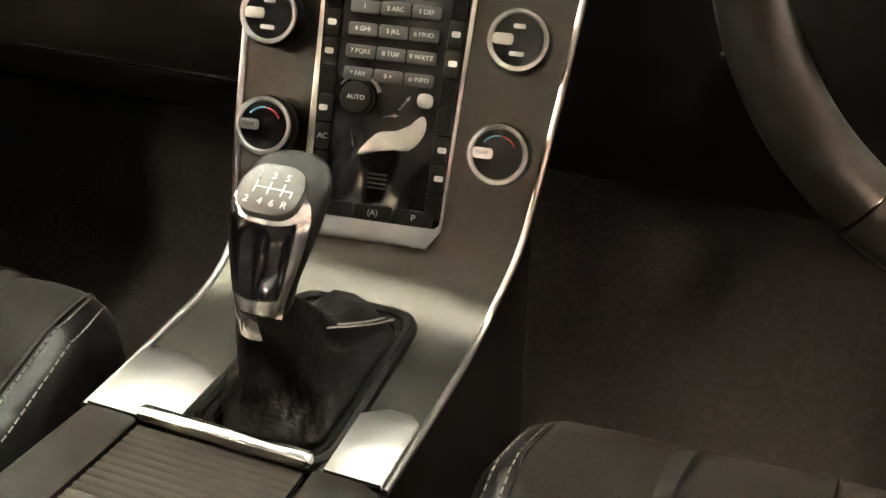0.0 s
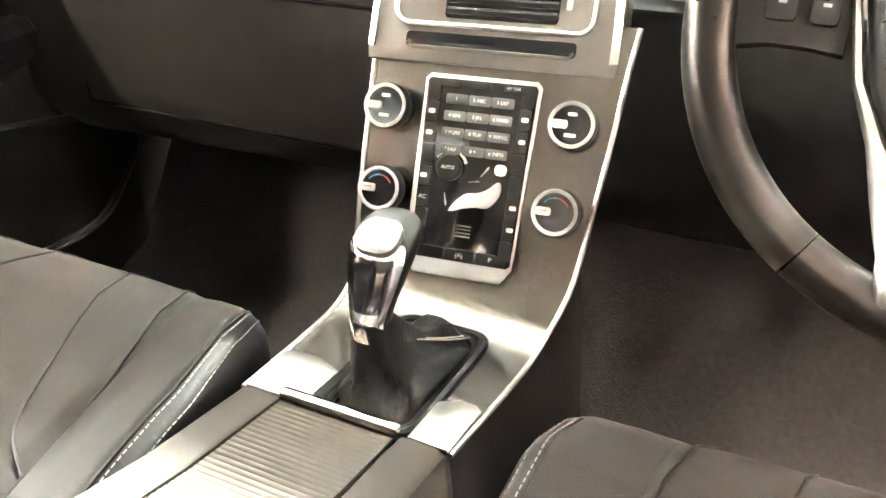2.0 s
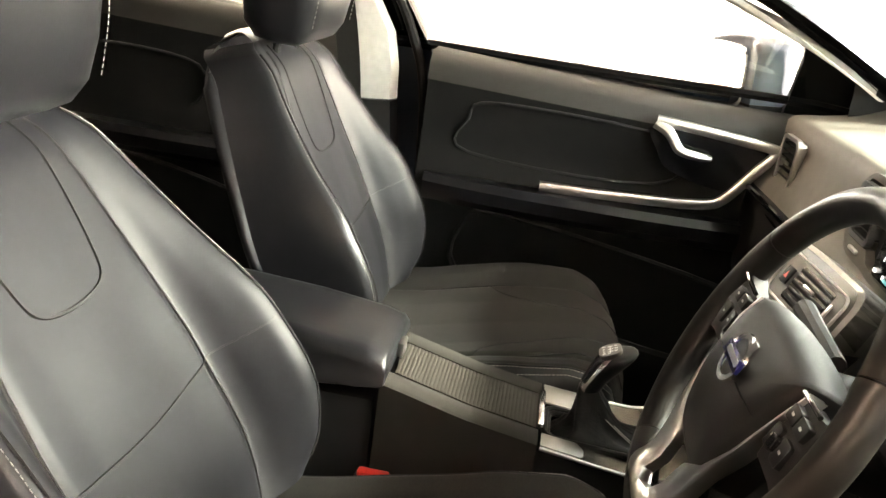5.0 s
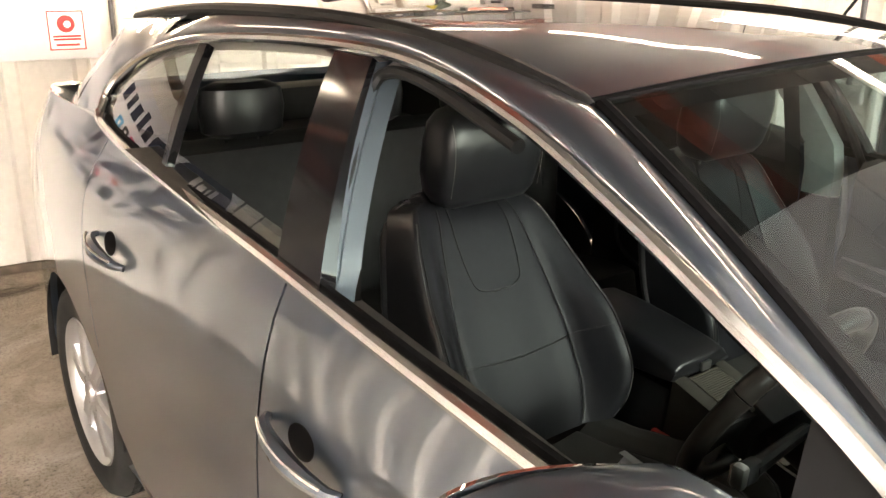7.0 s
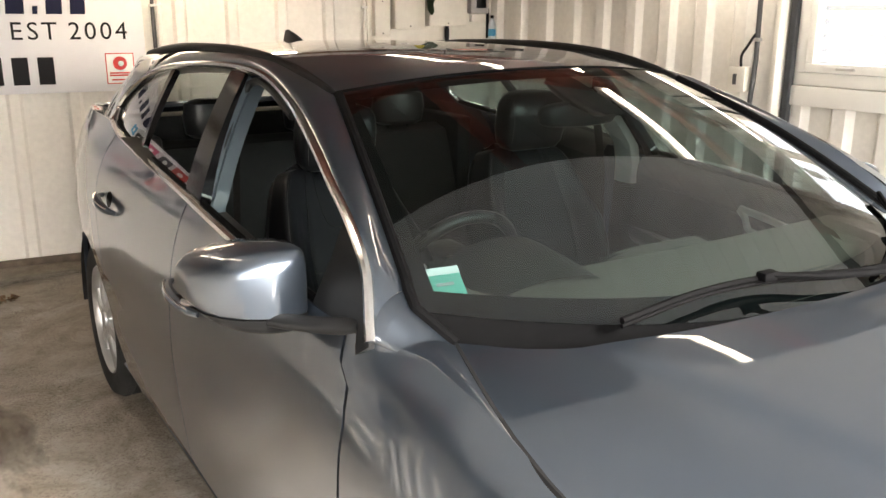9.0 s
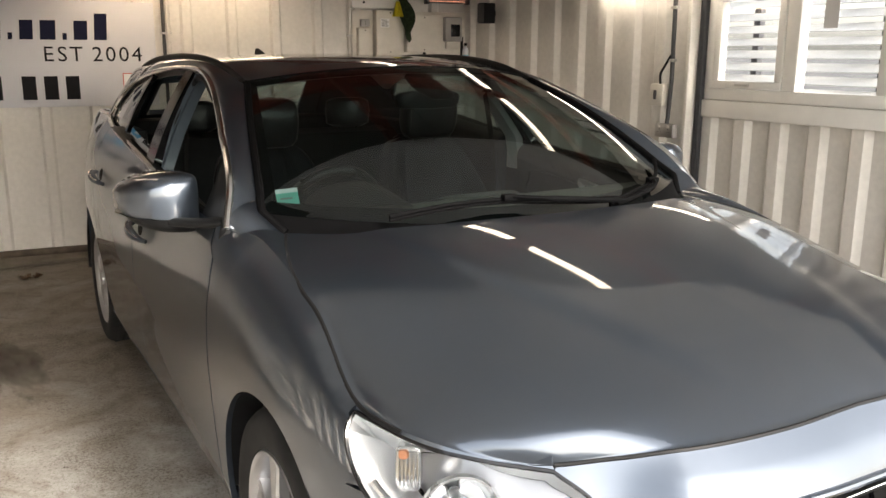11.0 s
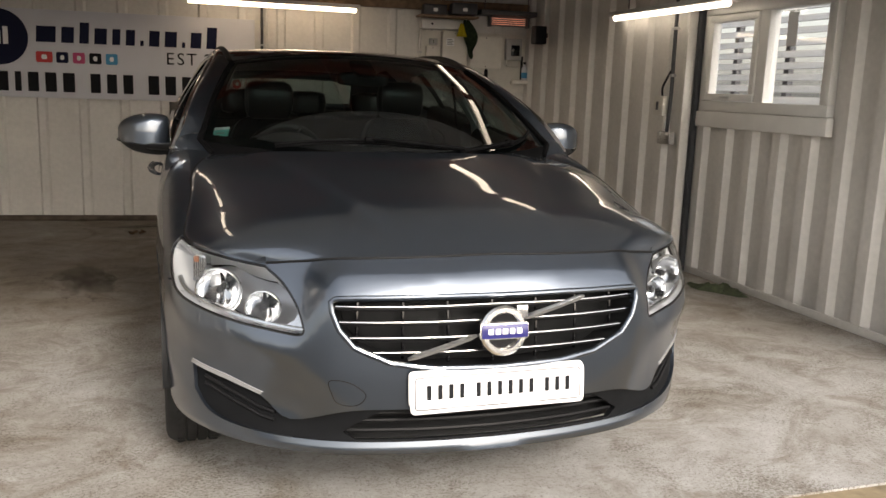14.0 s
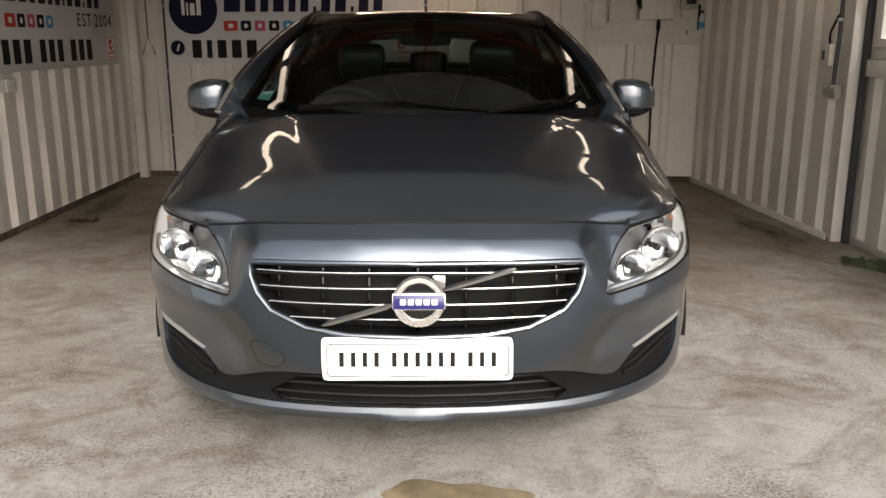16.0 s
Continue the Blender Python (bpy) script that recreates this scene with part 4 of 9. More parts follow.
plate("bracket", sp, RS(5.27) - .015, RS(5.27) + .015, 1.76, 1.80, .0, .03, WALL_DARK)

# left wall socket
lw = wall_frame(LEFT, 0, 0, .038)
so = thing("double_socket", "white double socket in a metal box on the steel wall", "socket", m=lw)
S0 = 3.85
plate("back_box", so, S0 - .075, S0 + .075, .955, 1.045, .0, .04, WARM_GREY, "", .004)
plate("face_plate", so, S0 - .073, S0 + .073, .957, 1.043, .0402, .048, UPVC, "", .003)
for dx in (-.036, .036):
    plate("switch", so, S0 + dx - .008, S0 + dx + .008, 1.02, 1.036, .048, .053, UPVC, "", .001)
    for px, pz, w_, h_ in ((0, .014, .004, .009), (-.011, -.006, .008, .004), (.011, -.006, .008, .004)):
        plate("pin_hole", so, S0 + dx + px - w_ / 2, S0 + dx + px + w_ / 2, .995 + pz - h_ / 2, .995 + pz + h_ / 2, .048, .0488, INK)

# things on the floor
rng = random.Random(5)


def tuft(name, label, cat, x, y, size, mt, count):
    t = thing(name, label, cat)
    verts, faces = [], []
    for k in range(count):
        a, d = rng.uniform(0, 6.28), size * rng.random() ** .7
        px, py = x + d * math.cos(a), y + d * .45 * math.sin(a)
        h, l, w_ = rng.uniform(.006, .035), rng.uniform(.02, .06), rng.uniform(.004, .012)
        b = rng.uniform(0, 6.28)
        ux, uy = math.cos(b), math.sin(b)
        n = len(verts)
        verts += [(px, py, .001), (px + ux * l * .5 - uy * w_, py + uy * l * .5 + ux * w_, h), (px + ux * l, py + uy * l, h * .6), (px + ux * l * .5 + uy * w_, py + uy * l * .5 - ux * w_, h * .9)]
        faces += [(n, n + 1, n + 2), (n, n + 2, n + 3)]
    p = piece("leaves", mesh_of("leaves", verts, faces, mt), t)
    p["kind"] = "stuff"
    return t


rag = thing("crumpled_rag", "crumpled dark green rag lying at the foot of the steel wall", "rag")
verts, faces, n = [], [], 26
for i_ in range(n):
    for j_ in range(n):
        u, v = i_ / (n - 1) * 2 - 1, j_ / (n - 1) * 2 - 1
        r = max(abs(u), abs(v))
        fold = noise.fractal(Vector((u * 2.1, v * 2.1, 3.7)), 1.0, 2.0, 4)
        edge = 1 + .22 * noise.noise(Vector((u * 2.6, v * 2.6, 9.0)))
        z = max(.003, (.030 + .045 * fold) * (1 - r ** 3) + .004)
        verts.append((2.60 + (u * .105 * edge + v * .030), 2.585 - u * .16 * edge + v * .085 * edge, z))
for i_ in range(n - 1):
    for j_ in range(n - 1):
        a = i_ * n + j_
        faces.append((a, a + 1, a + n + 1, a + n))
piece("cloth", mesh_of("cloth", verts, faces, RAG, True, angle=50), rag)
tuft("dead_leaves", "dry brown leaves lying on the concrete", "leaves", -1.15, 5.25, .06, DRY_LEAF, 26)
tuft("dead_leaves", "dry brown leaves by the wall", "leaves", -2.55, 3.9, .10, DRY_LEAF, 40)
tuft("dead_leaves", "dry brown leaves by the end wall", "leaves", 1.9, 5.55, .08, DRY_LEAF, 30)

# brown worn patch at the doorway and stains on the floor
bm = bmesh.new()
o = []
for k in range(40):
    a = 2 * math.pi * k / 40
    r = 1 + .18 * math.sin(3 * a + 1) + .10 * math.sin(7 * a)
    o.append((.09 + .20 * r * math.cos(a), .02 + .11 * r * math.sin(a)))
slab(bm, o, .0005, .004, bevel=.002)
tagged(part("floor_patch", bm, STRIP), "brown worn mortar patch at the doorway", "floor patch", kind="structure")

for x, y, a, b, turn in ((-1.0, 5.62, .85, .20, 8), (1.2, 5.50, .6, .16, -4), (-1.40, 3.55, .36, .95, 8), (-2.62, 4.5, .20, 1.2, 2), (2.35, 3.6, .25, 1.1, 4)):
    bm = bmesh.new()
    slab(bm, [(math.cos(2 * math.pi * k / 36), math.sin(2 * math.pi * k / 36)) for k in range(36)], 0.0, .0008)
    o = part("floor_stain", bm, STAIN)
    o.matrix_world = Matrix.Translation((x, y, .0012)) @ Matrix.Rotation(radians(turn), 4, "Z") @ Matrix.Diagonal((a, b, 1, 1))
    tagged(o, "brown oil stain soaked into the concrete", "stain", "floor stains", kind="structure")

# ---- the car: body ----
# The car stands along y with its nose at y = 0; the driver sits on the -x side.
car = thing("estate_car", "metallic grey five-door estate car with chrome trim, parked on concrete", "car")


def curve1(xs, ys):
    """A smooth function through points (monotone cubic)."""
    xs, ys = np.array(xs, float), np.array(ys, float)
    d = np.diff(ys) / np.diff(xs)
    mth = np.zeros(len(xs))
    mth[0], mth[-1] = d[0], d[-1]
    for i in range(1, len(xs) - 1):
        mth[i] = 0 if d[i - 1] * d[i] <= 0 else 2 * d[i - 1] * d[i] / (d[i - 1] + d[i])

    def f(x):
        x = np.clip(np.asarray(x, float), xs[0], xs[-1])
        i = np.clip(np.searchsorted(xs, x) - 1, 0, len(xs) - 2)
        h = xs[i + 1] - xs[i]
        t = (x - xs[i]) / h
        return ((2 * t ** 3 - 3 * t ** 2 + 1) * ys[i] + (t ** 3 - 2 * t ** 2 + t) * h * mth[i]
                + (-2 * t ** 3 + 3 * t ** 2) * ys[i + 1] + (t ** 3 - t ** 2) * h * mth[i + 1])
    return f


# plan outline of half the body at its widest
PLAN = np.array(spline([(0, -0.006), (0.2, 0.002), (0.4, 0.036), (0.53, 0.085), (0.65, 0.160), (0.745, 0.250), (0.82, 0.355), (0.868, 0.47), (0.895, 0.60),
                        (0.910, 0.80), (0.919, 1.1), (0.926, 1.6), (0.93, 2.4), (0.93, 3.0), (0.922, 3.6), (0.895, 4.0), (0.85, 4.3), (0.76, 4.5),
                        (0.58, 4.60), (0.3, 4.632), (0, 4.635)], 24))
SEG = np.r_[0, np.cumsum(np.linalg.norm(np.diff(PLAN, axis=0), axis=1))]
TAN = np.gradient(PLAN, SEG, axis=0)
TAN /= np.linalg.norm(TAN, axis=1, keepdims=True)
TAN[0], TAN[-1] = (1, 0), (-1, 0)
HALF_WAY = int(np.argmax(PLAN[:, 0]))


def s_of_y(y):
    """Arc length on the flank at a place along the car."""
    return float(np.interp(y, PLAN[:, 1], SEG))


def s_of_x(x):
    """Arc length round the nose at a distance from the middle."""
    return float(np.interp(x, PLAN[:HALF_WAY, 0], SEG[:HALF_WAY]))


V9 = np.linspace(0, 1, 9)
# sections: where, then heights and insets from foot to top
SECTIONS = [
    (0.0, (.240, .264, .325, .40, .52, .61, .69, .750, .806), (.05, -.002, .012, .004, .0, .012, .030, .058, .118)),
    (s_of_x(.45), (.242, .266, .325, .40, .50, .60, .685, .745, .799), (.055, .004, .018, .008, .0, .002, .012, .040, .095)),
    (s_of_x(.575), (.243, .268, .33, .40, .49, .55, .61, .710, .784), (.060, .006, .020, .024, .012, .003, .022, .062, .100)),
    (s_of_x(.70), (.240, .266, .335, .40, .48, .568, .60, .70, .771), (.060, .010, .018, .028, .020, -.002, .004, .040, .082)),
    (s_of_x(.82), (.240, .270, .345, .40, .48, .585, .62, .72, .795), (.060, .014, .008, .012, .008, -.012, -.008, .018, .05)),
    (s_of_y(.54), (.232, .268, .35, .44, .53, .62, .70, .76, .80), (.045, .014, .006, .0, .0, .0, .008, .025, .062)),
    (s_of_y(.90), (.20, .27, .40, .52, .63, .73, .80, .865, .915), (.05, .02, .01, .0, -.004, .002, .018, .055, .118)),
    (s_of_y(1.25), (.20, .27, .40, .54, .66, .78, .87, .942, .992), (.05, .022, .012, .004, .0, .004, .021, .060, .122)),
    (s_of_y(1.45), (.20, .27, .39, .53, .65, .77, .87, .95, 1.005), (.06, .03, .016, .006, .0, .004, .018, .04, .062)),
    (s_of_y(1.90), (.20, .265, .38, .52, .64, .76, .87, .95, 1.02), (.06, .035, .02, .008, .0, .005, .022, .043, .066)),
    (s_of_y(2.50), (.20, .265, .38, .52, .64, .77, .89, .985, 1.065), (.06, .035, .02, .008, .0, .004, .02, .045, .082)),
    (s_of_y(3.30), (.20, .265, .38, .52, .66, .80, .93, 1.03, 1.115), (.06, .03, .015, .004, -.006, -.004, .012, .05, .105)),
    (s_of_y(3.70), (.20, .265, .38, .52, .68, .82, .95, 1.06, 1.15), (.06, .03, .01, .0, -.008, -.004, .014, .055, .118)),
    (s_of_y(4.20), (.24, .30, .40, .52, .68, .82, .95, 1.05, 1.15), (.06, .02, .0, .0, .0, .004, .02, .05, .10)),
    (float(SEG[-1]), (.28, .32, .42, .55, .68, .78, .88, .98, 1.10), (.06, .02, .0, .0, .0, .02, .04, .06, .10)),
]
SEC_S = np.array([q[0] for q in SECTIONS])
DV = np.linspace(0, 1, 65)
SEC_Z = np.array([curve1(V9, q[1])(DV) for q in SECTIONS])
SEC_O = np.array([curve1(V9, q[2])(DV) for q in SECTIONS])
SD = np.linspace(0, SEG[-1], 600)
NET_Z = np.stack([curve1(SEC_S, SEC_Z[:, k])(SD) for k in range(65)], 1)
NET_O = np.stack([curve1(SEC_S, SEC_O[:, k])(SD) for k in range(65)], 1)


def hull(s, z):
    """The lower body: a place at arc length s (negative: driver's side) and height z."""
    s, z = np.asarray(s, float), np.asarray(z, float)
    a = np.abs(s)
    f = np.clip(a / SEG[-1] * 599, 0, 598.999)
    i = f.astype(int)
    t = f - i
    Z = NET_Z[i] * (1 - t)[:, None] + NET_Z[i + 1] * t[:, None]
    O = NET_O[i] * (1 - t)[:, None] + NET_O[i + 1] * t[:, None]
    k = np.clip((Z[:, :] < z[:, None]).sum(1) - 1, 0, 63)
    r = np.arange(len(s))
    w = (z - Z[r, k]) / np.maximum(Z[r, k + 1] - Z[r, k], 1e-9)
    o = O[r, k] + (O[r, k + 1] - O[r, k]) * w
    px, py = np.interp(a, SEG, PLAN[:, 0]), np.interp(a, SEG, PLAN[:, 1])
    tx, ty = np.interp(a, SEG, TAN[:, 0]), np.interp(a, SEG, TAN[:, 1])
    l = np.hypot(tx, ty)
    x, y = px - ty / l * o, py + tx / l * o
    return np.stack([np.where(s < 0, -x, x), y, z], 1)


def hull_top(s):
    return float(np.interp(abs(s), SD, NET_Z[:, -1]))


def hull_foot(s):
    return float(np.interp(abs(s), SD, NET_Z[:, 0]))


def yz(points):
    """An outline on the flank, given as (y, z), in the hull's terms."""
    return [(s_of_y(y), z) for y, z in points]


def xz(points):
    """An outline on the nose, given as (x, z)."""
    return [((1 if x >= 0 else -1) * s_of_x(abs(x)), z) for x, z in points]


def top_run(s0, s1, n=14, inset=0.0):
    return [(s, hull_top(s) - inset) for s in np.linspace(s0, s1, n)]


def foot_run(s0, s1, n=14, inset=0.0):
    return [(s, hull_foot(s) + inset) for s in np.linspace(s0, s1, n)]


ARCH_F, ARCH_R, ARCH = (0.93, 0.335), (3.706, 0.335), 0.362


def arch(centre, a0, a1, n=26, r=ARCH):
    return yz([(centre[0] + r * math.cos(radians(a)), centre[1] + r * math.sin(radians(a))) for a in np.linspace(a0, a1, n)])


def mirrored(poly):
    return [(-s, z) for s, z in poly][::-1]


# openings in the nose
GRILLE_HALF = [(0, .706), (.2, .709), (.40, .707), (.458, .704), (.4685, .695), (.464, .668), (.445, .622), (.405, .574), (.305, .530), (.19, .514), (0, .508)]
GRILLE = GRILLE_HALF[:-1] + [(-x, z) for x, z in GRILLE_HALF[::-1]][:-1]
LAMP_IN = [(s_of_x(x), z) for x, z in ((.672, .764), (.617, .728), (.570, .676), (.546, .634), (.537, .610))]
LAMP_LOW = [(s_of_x(.537), .610), (s_of_x(.545), .599), (s_of_x(.575), .597), (s_of_x(.65), .606), (s_of_x(.73), .619), (s_of_x(.80), .636), (s_of_y(.435), .658), (s_of_y(.50), .692), (s_of_y(.55), .745), (s_of_y(.57), .792)]
LAMP_TOP = [(s_of_y(.57), .792), (s_of_y(.46), .789), (s_of_x(.80), .783), (s_of_x(.735), .771), (s_of_x(.672), .764)]
LAMP_IN, LAMP_LOW, LAMP_TOP = (spline(q, 5) for q in (LAMP_IN, LAMP_LOW, LAMP_TOP))
LAMP = LAMP_IN[:-1] + LAMP_LOW[:-1] + LAMP_TOP[:-1]
FOG = [(s_of_x(.825), .462), (s_of_x(.74), .437), (s_of_x(.655), .404), (s_of_x(.575), .350), (s_of_x(.43), .388), (s_of_x(.30), .395), (0, .392),
       (0, .298), (s_of_x(.30), .298), (s_of_x(.45), .299), (s_of_x(.60), .301), (s_of_x(.72), .308), (s_of_x(.785), .328), (s_of_x(.822), .380)]

def fog_outline():
    up = [FOG[0]] + spline(FOG[1:7], 4)         # from the outer end to the middle, above
    lo = spline(FOG[7:], 4)                     # from the middle to the outer end, below
    return up + [(-s, z) for s, z in up[:-1]][::-1] + [(-s, z) for s, z in lo[1:]][::-1] + lo


SEAM_Z = .668
i_cut = min(range(len(LAMP_LOW)), key=lambda i: abs(LAMP_LOW[i][0] - s_of_y(.478)))
half = LAMP_IN + LAMP_LOW[1:i_cut + 1] + [(s_of_y(.53), .672), (s_of_y(.589), SEAM_Z)] + arch(ARCH_F, 160, 187, 8) + [(s_of_y(.565), .272)]
outline = [(s, hull_top(s)) for s in np.linspace(-s_of_x(.668), s_of_x(.668), 41)] + half + foot_run(s_of_y(.55), -s_of_y(.55), 60) + mirrored(half)
TOWCAP = spline([(-s_of_x(.468), .478), (-s_of_x(.415), .474), (-s_of_x(.372), .440), (-s_of_x(.395), .408), (-s_of_x(.445), .412), (-s_of_x(.462), .44)], 4, True)
bumper = skin("bumper", hull, outline, PAINT, [xz(GRILLE), fog_outline()], 0.022, 0.02, car, "painted front bumper")

groove = TOWCAP + [TOWCAP[0]]
bm = bmesh.new()
tube(bm, [tuple(p) for p in hull(*np.array(groove).T)], 0.0013, 5)
part("tow_eye_cover", bm, BLACK_PLASTIC, bumper, "thin outline of the round tow eye cover")

Y_D0, Y_D1, Y_D2 = 1.375, 2.442, 3.30
DOOR_Z0 = .285


for side in (1, -1):
    def mir(poly):
        return mirrored(poly) if side < 0 else poly
    # hood strip above the lamp
    strip = LAMP_TOP[::-1][0:] + [(s_of_y(.575), hull_top(s_of_y(.575)))] + [(s, hull_top(s)) for s in np.linspace(s_of_y(.55), s_of_x(.674), 16)]
    skin("hood_edge", hull, mir([(a, b + 0.003) for a, b in LAMP_TOP[::-1]] + strip[len(LAMP_TOP):]), PAINT, (), 0.02, 0.012, car)
    # fender
    fo = [(s_of_y(.578), .788), (s_of_y(.578), hull_top(s_of_y(.578)))] + top_run(s_of_y(.60), s_of_y(1.44), 22) + yz([(1.425, .95), (1.385, .92), (1.372, .86), (1.368, .6), (1.372, .3), (1.372, .21)]) + \
        foot_run(s_of_y(1.34), s_of_y(1.30), 3, .004) + arch(ARCH_F, -5, 158, 30) + [(s_of_y(.53), .675)] + LAMP_LOW[i_cut + 1:-1]
    skin("front_wing", hull, mir(fo), PAINT, (), 0.025, 0.015, car, "painted front wing")
    # front door skin
    fd = yz([(1.378, .60), (1.380, .86), (1.395, .925), (1.435, .955)]) + [(s, hull_top(s)) for s in np.linspace(s_of_y(1.45), s_of_y(2.438), 24)] + \
        yz([(2.440, .9), (2.437, .6), (2.437, DOOR_Z0), (2.0, DOOR_Z0 - .012), (1.6, DOOR_Z0 - .012), (1.378, DOOR_Z0)])
    skin("front_door", hull, mir(fd), PAINT, (), 0.03, 0.02, car, "painted front door")
    rd = yz([(2.443, DOOR_Z0), (2.443, .6), (2.446, .9)]) + [(s, hull_top(s)) for s in np.linspace(s_of_y(2.445), s_of_y(3.44), 20)] + \
        yz([(3.435, 1.0), (3.40, .85), (3.345, .62)]) + arch(ARCH_R, 146, 172, 8, ARCH + .012)[0:] + yz([(3.22, DOOR_Z0 - .01), (2.8, DOOR_Z0 - .012)])
    skin("rear_door", hull, mir(rd), PAINT, (), 0.03, 0.02, car, "painted rear door")
    # sill
    so = yz([(1.30, DOOR_Z0 - .004), (1.372, DOOR_Z0 - .004), (1.8, DOOR_Z0 - .017), (2.8, DOOR_Z0 - .017), (3.2, DOOR_Z0 - .015), (3.34, DOOR_Z0 - .02)]) + foot_run(s_of_y(3.34), s_of_y(1.30), 16)
    skin("sill", hull, mir(so[::-1]), PAINT, (), 0.03, 0.03, car)
    # quarter and rear
    q = yz([(3.348, .60), (3.404, .85), (3.438, 1.0)]) + [(s, hull_top(s)) for s in np.linspace(s_of_y(3.445), SEG[-1] - .001, 40)] + \
        foot_run(SEG[-1] - .001, s_of_y(4.06), 24) + arch(ARCH_R, -8, 146, 30)
    skin("rear_quarter", hull, mir(q[::-1]), PAINT, (), 0.03, 0.02, car, "painted rear quarter")
    # dark backing behind the seams, and wheel housings
    for (cy, cz) in (ARCH_F, ARCH_R):
        bm = bmesh.new()
        n = 28
        prof = [(x, ARCH + .004) for x in (.905, .80, .66)] + [(.64, .02)]
        rows = []
        for x, r in prof:
            rows.append([bm.verts.new((side * x, cy + r * math.cos(radians(a)), cz + r * math.sin(radians(a)))) for a in np.linspace(-4, 184, n)])
        for i in range(len(rows) - 1):
            for j in range(n - 1):
                bm.faces.new((rows[i][j], rows[i + 1][j], rows[i + 1][j + 1], rows[i][j + 1]))
        part("wheel_housing", bm, BLACK_PLASTIC, car)

# hood
HOOD_Y0, HOOD_Y1 = .112, 1.13
rim = [hull(np.array([s]), np.array([hull_top(s)]))[0] for s in np.linspace(0, s_of_y(1.255), 160)]
rim = np.array(rim)


def hood_at(u, v):
    """u: across, -1 to 1; v: 0 at the nose, 1 at the windscreen."""
    u, v = np.asarray(u, float), np.asarray(v, float)
    vv = np.clip(v, 0, 1)
    # rim: the side edge runs from the front corner to the rear corner
    ia = np.interp(vv, [0, .10, .25, .5, 1.0], [RIM_A, RIM_A + 14, RIM_B - 8, RIM_C, 159])
    ex, ey, ez = (np.interp(ia, np.arange(160), rim[:, c]) for c in range(3))
    # towards the screen the edge draws in from the wing's shoulder
    k = np.clip((vv - .70) / .30, 0, 1) ** 1.7
    ex, ey, ez = ex + (.705 - rim[159, 0]) * k, ey + (1.326 - rim[159, 1]) * k, ez + (.986 - rim[159, 2]) * k
    yc = HOOD_Y0 + (HOOD_YC - HOOD_Y0) * v
    zc = HOOD_Z(np.clip(yc, HOOD_Y0, HOOD_YC))
    a = np.abs(u)
    x = ex * u
    y = yc + (ey - yc) * HOOD_BLEND(a)
    z = ez + (zc - ez) * (1 - HOOD_DROP(a))
    # two creases that run back from the badge, and the raised middle
    w = .22 + .325 * v
    mid = .0105 * (1 / (1 + np.exp((np.abs(x) - w) / .014)))
    z = z + mid * np.clip(v * 5, 0, 1)
    # the front edge lies along the bumper's upper rim
    f0 = np.clip(a, 0, 1) * RIM_A
    q = np.clip(1 - vv / .16, 0, 1) ** 2
    ex0, ey0, ez0 = (np.interp(RIM_A, np.arange(160), rim[:, c]) for c in range(3))
    b = (ex0 * a, HOOD_Y0 + (ey0 - HOOD_Y0) * HOOD_BLEND(a), ez0 + (float(HOOD_Z(HOOD_Y0)) - ez0) * (1 - HOOD_DROP(a)))
    dx, dy, dz = (np.interp(f0, np.arange(160), rim[:, c]) - b[c] for c in range(3))
    return np.stack([x + np.sign(u) * dx * q, y + dy * q + .003 * q, z + dz * q], 1)


RIM_A = s_of_x(.674) / s_of_y(1.255) * 159
RIM_B = int(np.argmin(np.abs(rim[:, 1] - .50) + 10 * (rim[:, 0] < .5)))
RIM_C = int(np.argmin(np.abs(rim[:, 1] - .75) + 10 * (rim[:, 0] < .5)))
HOOD_YC = 1.068
HOOD_Z = curve1((.112, .16, .25, .40, .60, .80, 1.0, 1.13), (.806, .830, .866, .908, .945, .977, 1.004, 1.018))
HOOD_DROP = curve1((0, .3, .5, .7, .85, .95, 1.0), (0, .03, .09, .24, .50, .78, 1.0))
HOOD_BLEND = curve1((0, .4, .7, .9, 1.0), (0, .06, .22, .60, 1.0))
ho = [(u, 0.0) for u in np.linspace(-1, 1, 30)] + [(1, v) for v in np.linspace(.03, 1, 30)] + [(u, 1.0) for u in np.linspace(.97, -1, 30)] + [(-1, v) for v in np.linspace(.97, .03, 30)]


def hood_uv(u, v):
    return hood_at(u, v)


hood = skin("hood", hood_uv, ho, PAINT, (), 0.03, 0.018, car, "painted hood")

# dark shut line along the hood's front edge
bm = bmesh.new()
tube(bm, [tuple(p + np.array([0, .0005, .0005])) for p in (hull(np.array([s]), np.array([hull_top(s)]))[0] for s in np.linspace(-s_of_x(.672), s_of_x(.672), 61))], .0040, 6)
part("hood_gap", bm, BLACK_PLASTIC, car)

